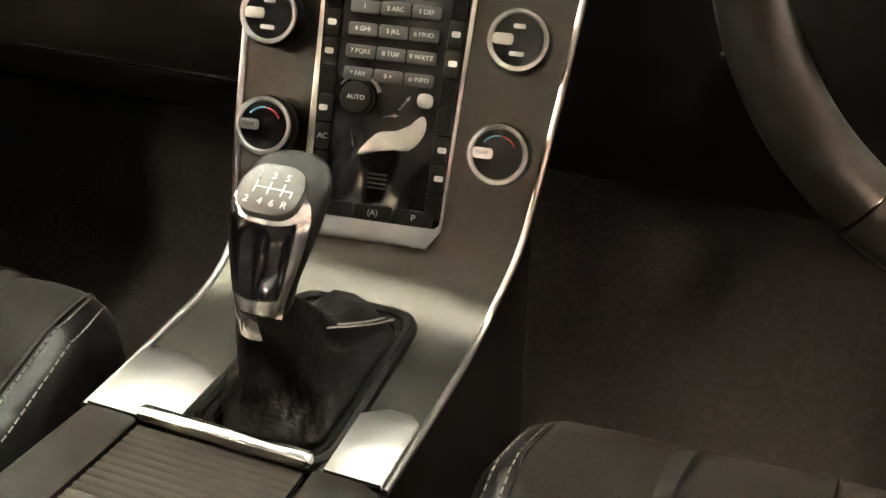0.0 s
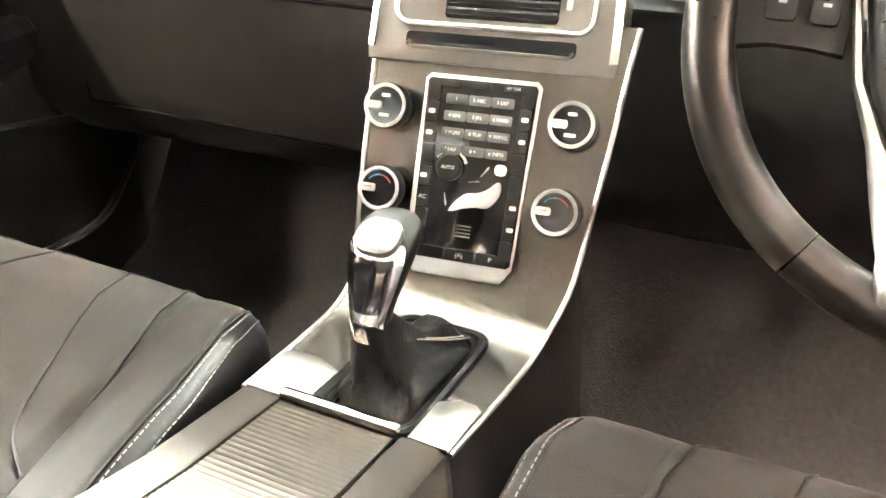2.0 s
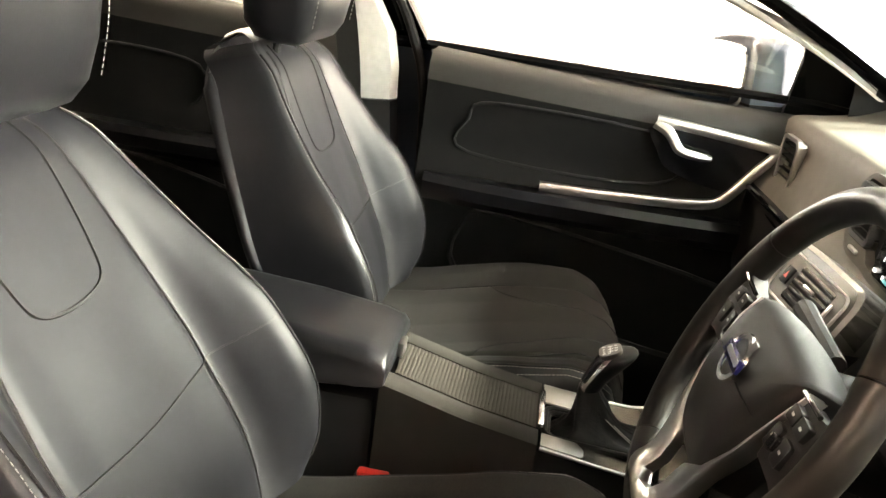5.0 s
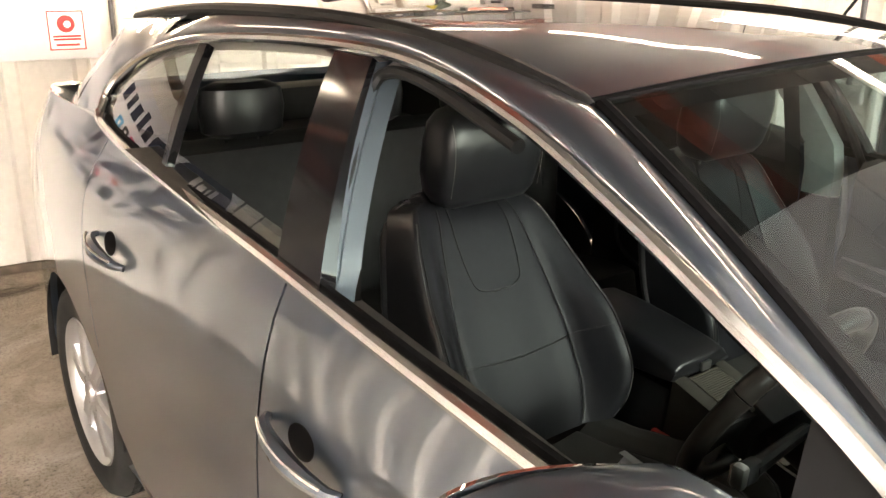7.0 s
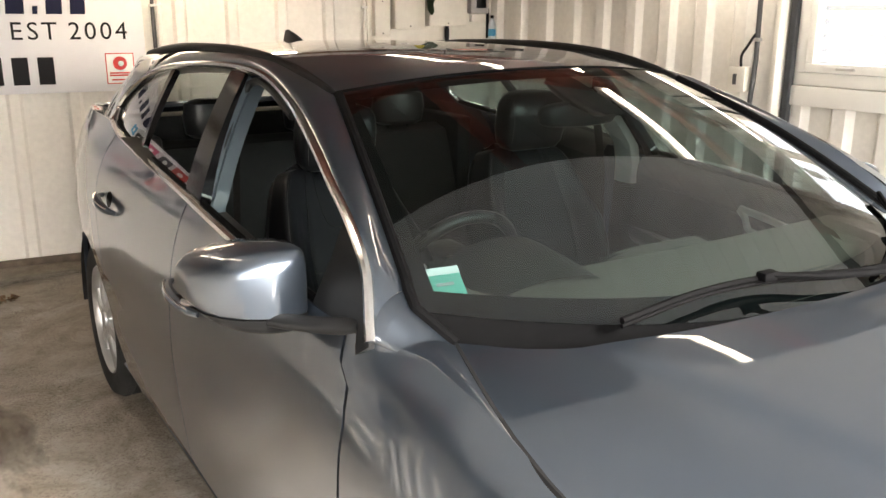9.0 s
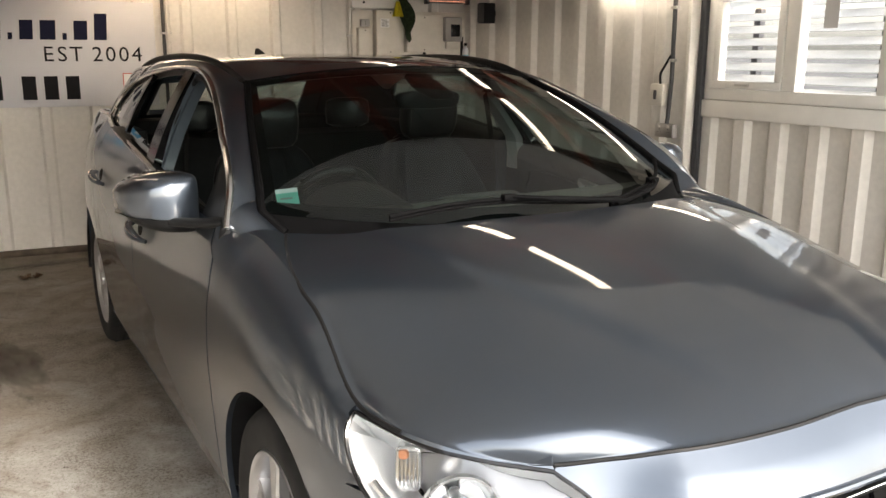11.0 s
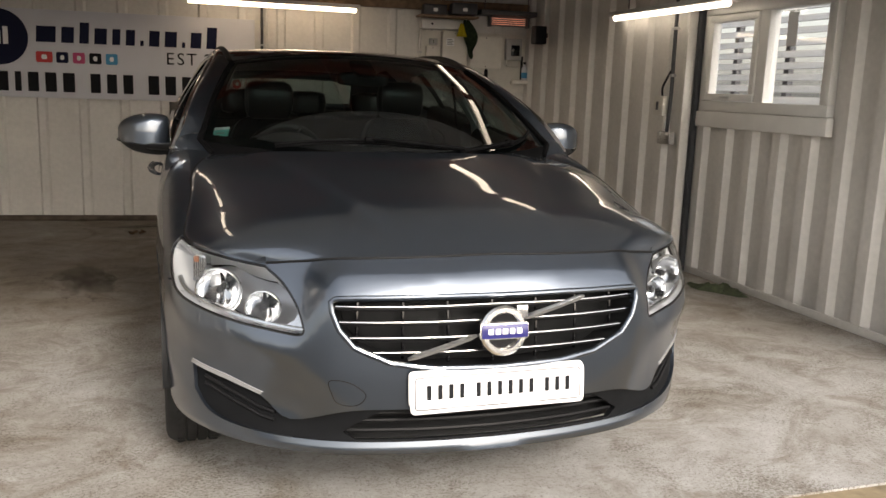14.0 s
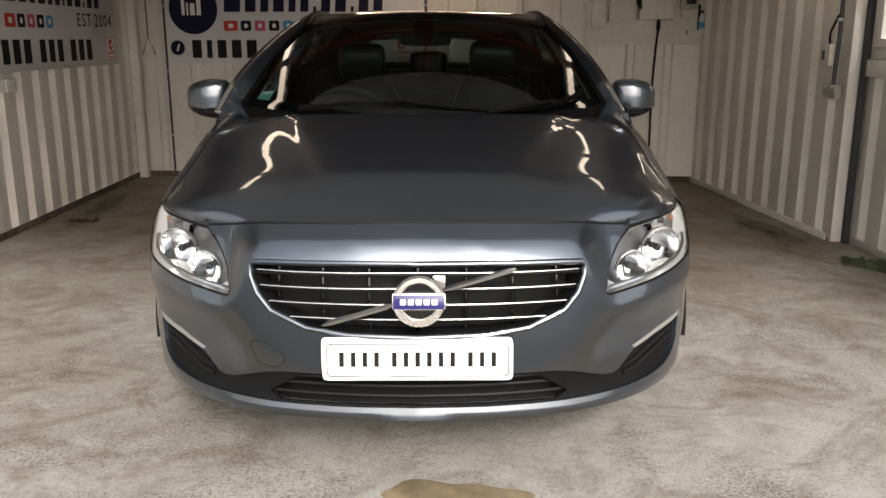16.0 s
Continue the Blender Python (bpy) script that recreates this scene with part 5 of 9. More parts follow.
# top of the wings, between the shoulder and the hood's edge; closed at the pillars' feet further down
WING_ROWS = {}
for sign in (1, -1):
    rows, gap = [], []
    for v in np.linspace(.27, 1, 110):
        E = hood_at(np.array([1.0]), np.array([v]))[0]
        sA = s_of_y(E[1])
        A = hull(np.array([sA]), np.array([hull_top(sA)]))[0]
        d = A - E
        E2 = E + d / max(np.linalg.norm(d), 1e-6) * min(.006, np.linalg.norm(d) * .5) + np.array([0, 0, -.001])
        if v > .71:
            rows.append([tuple(np.array([sign, 1, 1]) * (A + np.array([.002, 0, -.004])))] + [tuple(np.array([sign, 1, 1]) * (A + (E2 - A) * q + np.array([0, 0, .010]) * math.sin(math.pi * q) * min(1, np.linalg.norm(d) / .1))) for q in np.linspace(0, 1, 20)])
        gap.append(tuple(np.array([sign, 1, 1]) * (E + (E2 - E) * .5 + np.array([0, 0, -.0045]))))
    WING_ROWS[sign] = rows
    bm = bmesh.new()
    tube(bm, gap, .0065, 6)
    part("hood_gap", bm, BLACK_PLASTIC, car)

# ---- the car: greenhouse ----
def flank_x(y, z):
    """Half width of the side windows at a height; the plan closes a little towards both ends."""
    y, z = np.asarray(y, float), np.asarray(z, float)
    d = np.maximum(z - 1.03, -0.1)
    x = .862 - .42 * d - .5 * np.maximum(d, 0) ** 2
    return x - .012 * np.clip((1.7 - y) / .4, 0, 1) - .10 * np.clip((y - 3.2) / 1.0, 0, 1) ** 2


def flank(sign, off=0.0):
    """The side windows' surface; it draws in towards the screen, a little more on the passenger's side."""
    def f(y, z):
        y = np.asarray(y, float)
        return np.stack([sign * (flank_x(y, z) + off - (.040 if sign > 0 else .008) * np.clip((2.35 - y) / .9, 0, 1)), y, np.asarray(z, float)], 1)
    return f


def outward(sign, off=0.0):
    """The same surface with x counted outwards."""
    g = flank(sign, off)
    return lambda y, z: g(y, z) * np.array([sign, 1, 1])


DLO_TOP = spline([(1.372, 1.015), (1.45, 1.098), (1.56, 1.158), (1.70, 1.213), (1.87, 1.273), (2.08, 1.336), (2.32, 1.383), (2.55, 1.398), (2.90, 1.391), (3.24, 1.366), (3.47, 1.320), (3.60, 1.262), (3.645, 1.205), (3.625, 1.158)], 6)
DLO_BELT = spline([(3.625, 1.158), (3.55, 1.140), (3.3, 1.117), (2.97, 1.095), (2.5, 1.067), (2.14, 1.040), (1.88, 1.022), (1.55, 1.002), (1.42, .985), (1.372, 1.015)], 6)
DLO_TOP_F = curve1([p[0] for p in DLO_TOP if p[0] < 3.6][::3], [p[1] for p in DLO_TOP if p[0] < 3.6][::3])
BELT_F = curve1([p[0] for p in DLO_BELT[::-1]][4::4], [p[1] for p in DLO_BELT[::-1]][4::4])


def band(y_lo0, y_lo1, y_hi0, y_hi1):
    """A slanting pillar between belt and upper edge."""
    return [(y_lo0, float(BELT_F(y_lo0)) + .004), (y_lo1, float(BELT_F(y_lo1)) + .004), (y_hi1, float(DLO_TOP_F(y_hi1)) - .010), (y_hi0, float(DLO_TOP_F(y_hi0)) - .010)]


def run_belt(y0, y1, n=10, rise=.006):
    return [(y, float(BELT_F(y)) + rise) for y in np.linspace(y0, y1, n)]


for sign in (1, -1):
    fl = sign > 0
    F = flank(sign)
    # chrome line round the side windows
    for path, r in (([(1.364, 1.005)] + DLO_TOP, .0105), ([q for q in DLO_BELT if q[0] > 1.68], .0125)):
        P = np.array(path)
        pts = flank(sign, .002 if r < .012 else .006)(P[:, 0], P[:, 1])
        bm = bmesh.new()
        tube(bm, [tuple(p) for p in pts], r, 8)
        part("chrome_trim", bm, CHROME, car, "bright chrome window trim")
    # pillars and dark frames
    skin("centre_pillar", F, band(2.350, 2.495, 2.500, 2.625), GLOSS_BLACK, (), 0.03, 0.03, car, "gloss black centre pillar trim", flip=not fl)
    skin("rear_frame", F, band(3.045, 3.075, 3.155, 3.195), GLOSS_BLACK, (), 0.03, 0.02, car, "", flip=not fl)
    # front window frame upright and mirror corner
    corner = [(1.368, .996), (1.40, .972), (1.50, .964), (1.60, .972), (1.595, 1.02), (1.59, 1.10), (1.60, 1.168)] + [(y, float(DLO_TOP_F(y)) - .010) for y in np.linspace(1.59, 1.40, 6)]
    skin("mirror_corner", F, corner, BLACK_PLASTIC, (), 0.03, 0.02, car, "black plastic mirror corner", flip=not fl)
    # panes; the driver's front window is down
    rear = [(y, float(BELT_F(y)) + .006) for y in np.linspace(2.497, 3.047, 10)] + [(y, float(DLO_TOP_F(y)) - .012) for y in np.linspace(3.155, 2.627, 12)]
    quarter = [(y, float(BELT_F(y)) + .006) for y in np.linspace(3.078, 3.56, 10)] + [(3.612, 1.17), (3.63, 1.205), (3.592, 1.255), (3.46, 1.308)] + [(y, float(DLO_TOP_F(y)) - .012) for y in np.linspace(3.40, 3.20, 6)]
    for nmm, o, g in (("rear_window", rear, SIDE_GLASS), ("quarter_window", quarter, SIDE_GLASS)):
        if nmm == "rear_window" and sign < 0:
            low = [(y, float(BELT_F(y)) + .006) for y in np.linspace(2.50, 3.05, 10)] + [(3.068, 1.150), (2.515, 1.108)]
            o = low
        p = skin(nmm, flank(sign, -.010), o, g, (), 0.05, 0.0, car, "", flip=not fl)
    if sign > 0:
        front = [(y, float(BELT_F(y)) + .006) for y in np.linspace(1.56, 2.35, 12)] + [(y, float(DLO_TOP_F(y)) - .012) for y in np.linspace(2.498, 1.605, 20)]
        p = skin("front_window", flank(sign, -.010), front, SIDE_GLASS, (), 0.05, 0.0, car, "", flip=not fl)
    # black window seals
    for o in (run_belt(1.45, 3.58, 24, .004),):
        P = np.array(o)
        bm = bmesh.new()
        tube(bm, [tuple(p) for p in flank(sign, -.012)(P[:, 0], P[:, 1])], .010, 6)
        part("window_seal", bm, SEAL_BLACK, car)

# windscreen: across u, up v
def screen_at(u, v):
    u, v = np.asarray(u, float), np.asarray(v, float)
    a = np.abs(u)
    bx, by, bz = .745 * u, 1.135 + .285 * a ** 2.3, 1.018 + .030 * a ** 2
    tx, ty, tz = .575 * u, 1.955 + .115 * a ** 2.2, 1.412 - .050 * a ** 2.2
    k = v
    bulge = .035 * np.sin(np.pi * np.clip(v, 0, 1)) * (1 - .45 * a ** 2)
    return np.stack([bx + (tx - bx) * k + np.sign(u) * .008 * np.sin(np.pi * v) * a, by + (ty - by) * k - bulge * .42, bz + (tz - bz) * k + bulge], 1)


ROOF_C = curve1((1.955, 2.1, 2.4, 2.8, 3.2, 3.6, 4.0, 4.18), (1.412, 1.430, 1.448, 1.456, 1.452, 1.437, 1.405, 1.385))
ROOF_W = curve1((1.9, 2.07, 2.4, 3.0, 3.6, 4.2), (.570, .575, .580, .580, .570, .530))


def roof_at(u, y):
    u, y = np.asarray(u, float), np.asarray(y, float)
    a = np.abs(u)
    yy = y + .115 * a ** 2.2 * np.clip((2.6 - y) / .645, 0, 1)
    w = ROOF_W(yy)
    k = np.clip((y - 2.0) / .5, 0, 1)
    z = ROOF_C(y) - (.050 - .024 * k * k * (3 - 2 * k)) * a ** 2.2
    return np.stack([u * w, yy, z], 1)


def quad_outline(u0, u1, v0, v1, n=12):
    return [(u, v0) for u in np.linspace(u0, u1, n)] + [(u1, v) for v in np.linspace(v0, v1, n)[1:]] + [(u, v1) for u in np.linspace(u1, u0, n)[1:]] + [(u0, v) for v in np.linspace(v1, v0, n)[1:-1]]


w = skin("windscreen", screen_at, quad_outline(-.995, .995, -.042, .985, 24), GLASS, (), 0.06, 0.0, car, "greenish tinted windscreen")
# black ceramic border of the screen, on its inner face
ring_o = quad_outline(-.992, .992, -.040, .98, 24)
ring_i = quad_outline(-.948, .948, .040, .935, 24)
skin("screen_border", screen_at, ring_o, SEAL_BLACK, [ring_i[::-1]], 0.04, 0.0, car, "black screen border", offset=-.005)
# scuttle between hood and screen
rows = []
for u in np.linspace(-1, 1, 41):
    A = hood_at(np.array([u * .985]), np.array([1.0]))[0] + np.array([0, -.012, -.014])
    B = screen_at(np.array([u * .99]), np.array([-.035]))[0] + np.array([0, 0, -.004])
    rows.append([tuple(A + (B - A) * q + np.array([0, 0, -.012 * math.sin(math.pi * q)])) for q in np.linspace(0, 1, 7)])
grid_skin("scuttle", rows, SEAL_BLACK, car, "black plastic scuttle panel")
for sign in (1, -1):
    E0 = hood_at(np.array([1.0]), np.array([1.0]))[0]
    S0, S1 = (screen_at(np.array([1.0]), np.array([v]))[0] + np.array([.004, 0, .002]) for v in (-.04, .03))
    s0 = s_of_y(E0[1])
    A0 = hull(np.array([s0]), np.array([hull_top(s0)]))[0]
    A1 = outward(sign)(np.array([1.372]), np.array([1.015]))[0]
    rows, seal = [], []
    for t in np.linspace(0, 1, 30):
        A = A0 + (A1 - A0) * t
        F0 = np.array(WING_ROWS[sign][-1][-1]) * np.array([sign, 1, 1])
        B = F0 + (S0 - F0) * min(1, t / .6) if t < .6 else S0 + (S1 - S0) * (t - .6) / .4
        sC = s_of_y(lerp(E0[1], 1.372, t))
        C = hull(np.array([sC]), np.array([hull_top(sC) - .004]))[0]
        n = np.array([lerp(.1, .72, t), lerp(0, -.25, t), lerp(1, .68, t)])
        rows.append([tuple(np.array([sign, 1, 1]) * C)] + [tuple(np.array([sign, 1, 1]) * (A + (B - A) * q + n / np.linalg.norm(n) * lerp(.010, .022, t * t * (3 - 2 * t)) * math.sin(math.pi * q))) for q in np.linspace(0, 1, 20)])
        seal.append(tuple(np.array([sign, 1, 1]) * (B + np.array([-.004, 0, .0]))))
    grid_skin("wing_top", WING_ROWS[sign] + rows[1:], PAINT, car, "painted top of the wing and foot of the screen pillar", 80)
    seal += [tuple(np.array([sign, 1, 1]) * (screen_at(np.array([.997]), np.array([v]))[0] + np.array([.0, 0, .001]))) for v in np.linspace(.06, .97, 24)]
    bm = bmesh.new()
    tube(bm, seal, .0125, 10)
    part("screen_seal", bm, SEAL_BLACK, car, "black rubber screen seal")
skin("roof", roof_at, quad_outline(-1, 1, 1.965, 4.18, 24), PAINT, (), 0.06, 0.02, car, "painted roof")
bm = bmesh.new()
tube(bm, [tuple(roof_at(np.array([u]), np.array([1.963]))[0] + np.array([0, -.003, -.010])) for u in np.linspace(-1, 1, 41)], .0105, 8)
part("screen_seal", bm, SEAL_BLACK, car, "black rubber seal along the roof's front edge")

# A pillar and cant rail: between the windows' upper edge and the screen / roof edge
for sign in (1, -1):
    ys = np.linspace(0, 1, 60)
    rows = []
    lo = np.array([p for p in DLO_TOP])
    L = np.r_[0, np.cumsum(np.linalg.norm(np.diff(lo, axis=0), axis=1))]
    for t in ys:
        a = np.array([np.interp(t * L[-1], L, lo[:, 0]), np.interp(t * L[-1], L, lo[:, 1])])
        A = outward(sign)(np.array([a[0]]), np.array([a[1]]))[0]
        # partner on the screen edge, then on the roof edge
        y = a[0]
        if y < 2.12 and t < .6:
            v = np.interp(y, [1.372, 2.12], [.03, 1.0])
            B = screen_at(np.array([1.0]), np.array([v]))[0] + np.array([.004, 0, .002])
        else:
            B = roof_at(np.array([1.0]), np.array([max(1.965, y - (.115 * np.clip((2.6 - y) / .53, 0, 1)))]))[0]
            if t > .8:
                k = (t - .8) / .2
                B = B + np.array([.0, .12 * k, -.10 * k])
        row = []
        for q in np.linspace(0, 1, 9):
            P = A + (B - A) * q
            n = np.array([.72, -.25 if y < 2.1 else 0, .68])
            P = P + n / np.linalg.norm(n) * .022 * math.sin(math.pi * q) ** .8
            row.append((sign * P[0], P[1], P[2]))
        rows.append(row)
    grid_skin("roof_side", rows, PAINT, car, "painted pillar and roof side", 80)
    # black roof rail
    pts = [(sign * (ROOF_W(y) + .012), y, z) for y, z in spline([(2.06, 1.352), (2.16, 1.378), (2.30, 1.406), (2.5, 1.428), (2.8, 1.439), (3.2, 1.434), (3.5, 1.419), (3.75, 1.398), (3.95, 1.378)], 5)]
    bm = bmesh.new()
    tube(bm, pts, [.010] + [.0155] * (len(pts) - 2) + [.008], 10)
    part("roof_rail", bm, BLACK_PLASTIC, car, "black roof rail")

# tailgate
def gate_at(u, v):
    u, v = np.asarray(u, float), np.asarray(v, float)
    a = np.abs(u)
    zb, zt = 1.09, 1.385
    w = .60 + (.53 - .60) * v
    y = 4.60 + (4.19 - 4.60) * v - .10 * a ** 2.4
    return np.stack([u * w, y, zb + (zt - .03 * a ** 2 - zb) * v], 1)


gw = quad_outline(-.80, .80, .12, .80, 10)
skin("tailgate", gate_at, quad_outline(-1, 1, -.05, 1.0, 12), PAINT, [gw[::-1]], 0.06, 0.03, car, "painted tailgate", flip=True)
p = skin("tailgate_window", gate_at, quad_outline(-.80, .80, .12, .80, 10), REAR_GLASS, (), 0.08, 0.0, car, "tinted rear window", flip=True, offset=-.006)
for sign in (1, -1):
    rows = []
    for t in np.linspace(0, 1, 12):
        A = flank(1)(np.array([np.interp(t, [0, .4, 1], [3.625, 3.645, 3.46])]), np.array([np.interp(t, [0, .4, 1], [1.155, 1.21, 1.322])]))[0]
        B = gate_at(np.array([1.0]), np.array([t]))[0]
        rows.append([tuple(np.array([sign, 1, 1]) * (A + (B - A) * q + np.array([.05, .02, .0]) * math.sin(math.pi * q))) for q in np.linspace(0, 1, 8)])
    grid_skin("rear_pillar", rows, PAINT, car, "painted rear pillar", 80)

# corner between roof, rear pillar and tailgate, and the shoulder below the quarter window
for sign in (1, -1):
    A1 = flank(1)(np.array([3.46]), np.array([1.322]))[0]
    B1 = gate_at(np.array([1.0]), np.array([1.0]))[0]
    rows = []
    for q in np.linspace(-.25, 1.05, 16):
        k = max(0.0, q)
        P = A1 + (B1 - A1) * k + np.array([.05, .02, .0]) * math.sin(math.pi * min(1, k)) + np.array([0, .18 * min(0.0, q), .012 * (q < 0)])
        Q = roof_at(np.array([1.0]), np.array([lerp(3.42, 4.18, min(1, (q + .25) / 1.25))]))[0]
        rows.append([tuple(np.array([sign, 1, 1]) * (P + (Q - P) * w_ + np.array([.012, .004, .010]) * math.sin(math.pi * w_))) for w_ in np.linspace(0, 1, 6)])
    grid_skin("roof_corner", rows, PAINT, car, "painted rear roof corner", 80)
    A0 = flank(1)(np.array([3.625]), np.array([1.155]))[0]
    B0 = gate_at(np.array([1.0]), np.array([0.0]))[0]
    rows = []
    for q in np.linspace(0, 1, 14):
        P = A0 + (B0 - A0) * q + np.array([.05, .02, .0]) * math.sin(math.pi * q)
        sQ = s_of_y(lerp(3.60, 4.44, q))
        Q = hull(np.array([sQ]), np.array([hull_top(sQ)]))[0]
        rows.append([tuple(np.array([sign, 1, 1]) * (P + (Q - P) * w_ + np.array([.008, .0, .008]) * math.sin(math.pi * w_))) for w_ in np.linspace(0, 1, 6)])
    grid_skin("rear_shoulder", rows, PAINT, car, "painted rear shoulder", 80)

# aerial fin
bm = bmesh.new()
slab(bm, [(3.60, 0), (3.66, .022), (3.72, .042), (3.765, .054), (3.79, .050), (3.80, 0)], -.014, .014, to=lambda a, b, c: (c * (1 - b * 12), a, 1.428 + b), bevel=.003)
part("aerial_fin", bm, BLACK_PLASTIC, car, "black shark-fin aerial")

# ---- the car: nose, lamps, wheels, mirrors ----
def on_hull(s, z, off=0.0):
    """A place on the lower body, moved out by off."""
    s, z = np.atleast_1d(np.asarray(s, float)), np.atleast_1d(np.asarray(z, float))
    P = hull(s, z)
    e = 1e-3
    N = np.cross(hull(s + e, z) - hull(s - e, z), hull(s, z + e) - hull(s, z - e))
    N /= np.linalg.norm(N, axis=1, keepdims=True)
    return P + N * off


# inside of the nose: a dark box behind all openings
bm = bmesh.new()
slab(bm, [(-.49, .24), (.49, .24), (.49, .55), (-.49, .55)], .27, .77)
box(bm, -.66, .66, .26, .55, .27, .56)
part("engine_bay_shield", bm, BLACK_PLASTIC, car)
floorpan = bmesh.new()
box(floorpan, -.70, .70, .80, 4.45, .20, .235, .02)
box(floorpan, -.58, .58, .28, .80, .21, .235, .01)
part("underbody", floorpan, BLACK_PLASTIC, car)

grille = new("grille")
grille.parent = car
grille["label"] = "black grille with thin chrome bars"
skin("mesh_backing", hull, [(a * .995, b) for a, b in xz(GRILLE)], BLACK_PLASTIC, (), 0.03, 0.0, grille, offset=-.085)
# funnel round the opening
G = np.array(dense(xz(GRILLE), .02))
A, B = on_hull(G[:, 0], G[:, 1], -.004), on_hull(G[:, 0] * .995, G[:, 1], -.086)
bm = bmesh.new()
va, vb = [bm.verts.new(p) for p in A], [bm.verts.new(p) for p in B]
for i in range(len(va)):
    bm.faces.new((va[i], va[(i + 1) % len(va)], vb[(i + 1) % len(va)], vb[i]))
part("surround", bm, BLACK_PLASTIC, grille)
bm = bmesh.new()
tube(bm, [tuple(p) for p in on_hull(G[:, 0], G[:, 1], -.002)], .005, 6, closed=True)
part("rim_seal", bm, GLOSS_BLACK, grille)


def grille_half(z):
    """Half width of the grille's opening at z."""
    zs = [q[1] for q in GRILLE_HALF[4:]][::-1]
    return float(np.interp(z, zs, [q[0] for q in GRILLE_HALF[4:]][::-1]))


for z in (.683, .640, .596, .555):
    hw = grille_half(z) - .006
    xs = np.linspace(-hw, hw, 41)
    S = np.array([math.copysign(s_of_x(abs(x)), x) for x in xs])
    for nm, r, off, dz, mt in (("slat", .0075, -.026, -.004, BLACK_PLASTIC), ("chrome_bar", .0022, -.014, .001, CHROME)):
        P = on_hull(S, np.full(41, z + dz), off)
        bm = bmesh.new()
        tube(bm, [tuple(p) for p in P], r, 6)
        part(nm, bm, mt, grille)
for x in (-.40, -.27, -.135, .0, .135, .27, .40):
    zt = .700
    zb = float(np.interp(abs(x), [q[0] for q in GRILLE_HALF[4:]][::-1], [q[1] for q in GRILLE_HALF[4:]][::-1]))
    P = on_hull(np.full(6, math.copysign(s_of_x(abs(x)), x)), np.linspace(zb + .004, zt, 6), -.05)
    bm = bmesh.new()
    tube(bm, [tuple(p) for p in P], .005, 6)
    part("rib", bm, GLOSS_BLACK, grille)

G = np.array(dense(xz(GRILLE), .02))
bm = bmesh.new()
tube(bm, [tuple(q) for q in on_hull(G[:, 0], G[:, 1], .0005)], .0085, 10, closed=True)
part("grille_rim", bm, PAINT, grille, "rounded painted rim round the grille")

# badge with its slanting bar
badge = new("badge")
badge.parent = car
badge["label"] = "round chrome badge with a blue bar"
tilt = Matrix.Translation((.004, -.010, .615)) @ Euler((radians(83), 0, 0)).to_matrix().to_4x4()
bm = bmesh.new()
spin(bm, [(.048, .0), (.048, .012), (.052, .017), (.064, .017), (.070, .011), (.070, .0)], 56)
part("ring", bm, CHROME, badge, m=tilt)
bm = bmesh.new()
slab(bm, [(.036, .070), (.0705, .070), (.0705, .036), (.060, .034), (.044, .050)], .002, .016, bevel=.002)
part("arrow", bm, CHROME, badge, m=tilt)
bm = bmesh.new()
slab(bm, rounded(.136, .038, .004), .004, .021, bevel=.002)
part("blue_bar", bm, BLUE, badge, m=tilt)
bm = bmesh.new()
slab(bm, rounded(.143, .045, .004), .002, .016, bevel=.002)
part("bar_frame", bm, CHROME, badge, m=tilt)
for i in range(5):
    bm = bmesh.new()
    slab(bm, rounded(.016, .016, .003, cx=-.042 + i * .021), .0212, .0222)
    part("bar_mark", bm, WHITE_PRINT, badge, m=tilt)
bm = bmesh.new()
spin(bm, [(.047, .004), (.0, .003)], 40)
part("badge_back", bm, GLOSS_BLACK, badge, m=tilt)
for (x0, z0), (x1, z1) in (((-.262, .541), (-.066, .600)), ((.070, .640), (.270, .694))):
    n = 10
    bm = bmesh.new()
    rows = []
    for k in range(n + 1):
        t = k / n
        x, z = lerp(x0, x1, t), lerp(z0, z1, t)
        w = .0075 if 0 < k < n else .003
        c = on_hull(math.copysign(s_of_x(abs(x)), x), z, .002)[0]
        d = np.array([-(z1 - z0), 0, x1 - x0])
        d /= np.linalg.norm(d)
        rows.append([bm.verts.new(c + d * w + np.array([0, .004, 0])), bm.verts.new(c + d * w * .3 + np.array([0, -.006, 0])), bm.verts.new(c - d * w * .8 + np.array([0, -.005, 0])), bm.verts.new(c - d * w + np.array([0, .004, 0]))])
    for k in range(n):
        for j in range(3):
            bm.faces.new((rows[k][j], rows[k][j + 1], rows[k + 1][j + 1], rows[k + 1][j]))
    part("diagonal_bar", bm, SATIN, badge)

# plate
plate_m = Matrix.Translation((0, -.022, .450)) @ Euler((radians(84), 0, 0)).to_matrix().to_4x4()
plate = new("show_plate")
plate.parent = car
plate["label"] = "white dealer show plate with a row of black bars"
bm = bmesh.new()
slab(bm, rounded(.520, .113, .012), -.006, .0, bevel=.002)
part("plate_body", bm, WHITE_PLATE, plate, m=plate_m)
bm = bmesh.new()
slab(bm, rounded(.522, .10, .012, cx=-.002, cy=.012), -.012, -.0065, bevel=.002)
part("plate_behind", bm, WHITE_PLATE, plate, m=plate_m)
for o, i in ((rounded(.497, .092, .012), rounded(.492, .087, .010)),):
    bm = bmesh.new()
    a, b = [bm.verts.new((x, y, .0006)) for x, y in o], [bm.verts.new((x, y, .0006)) for x, y in i]
    for k in range(len(a)):
        bm.faces.new((a[k], a[(k + 1) % len(a)], b[(k + 1) % len(a)], b[k]))
    part("border_line", bm, INK, plate, m=plate_m)


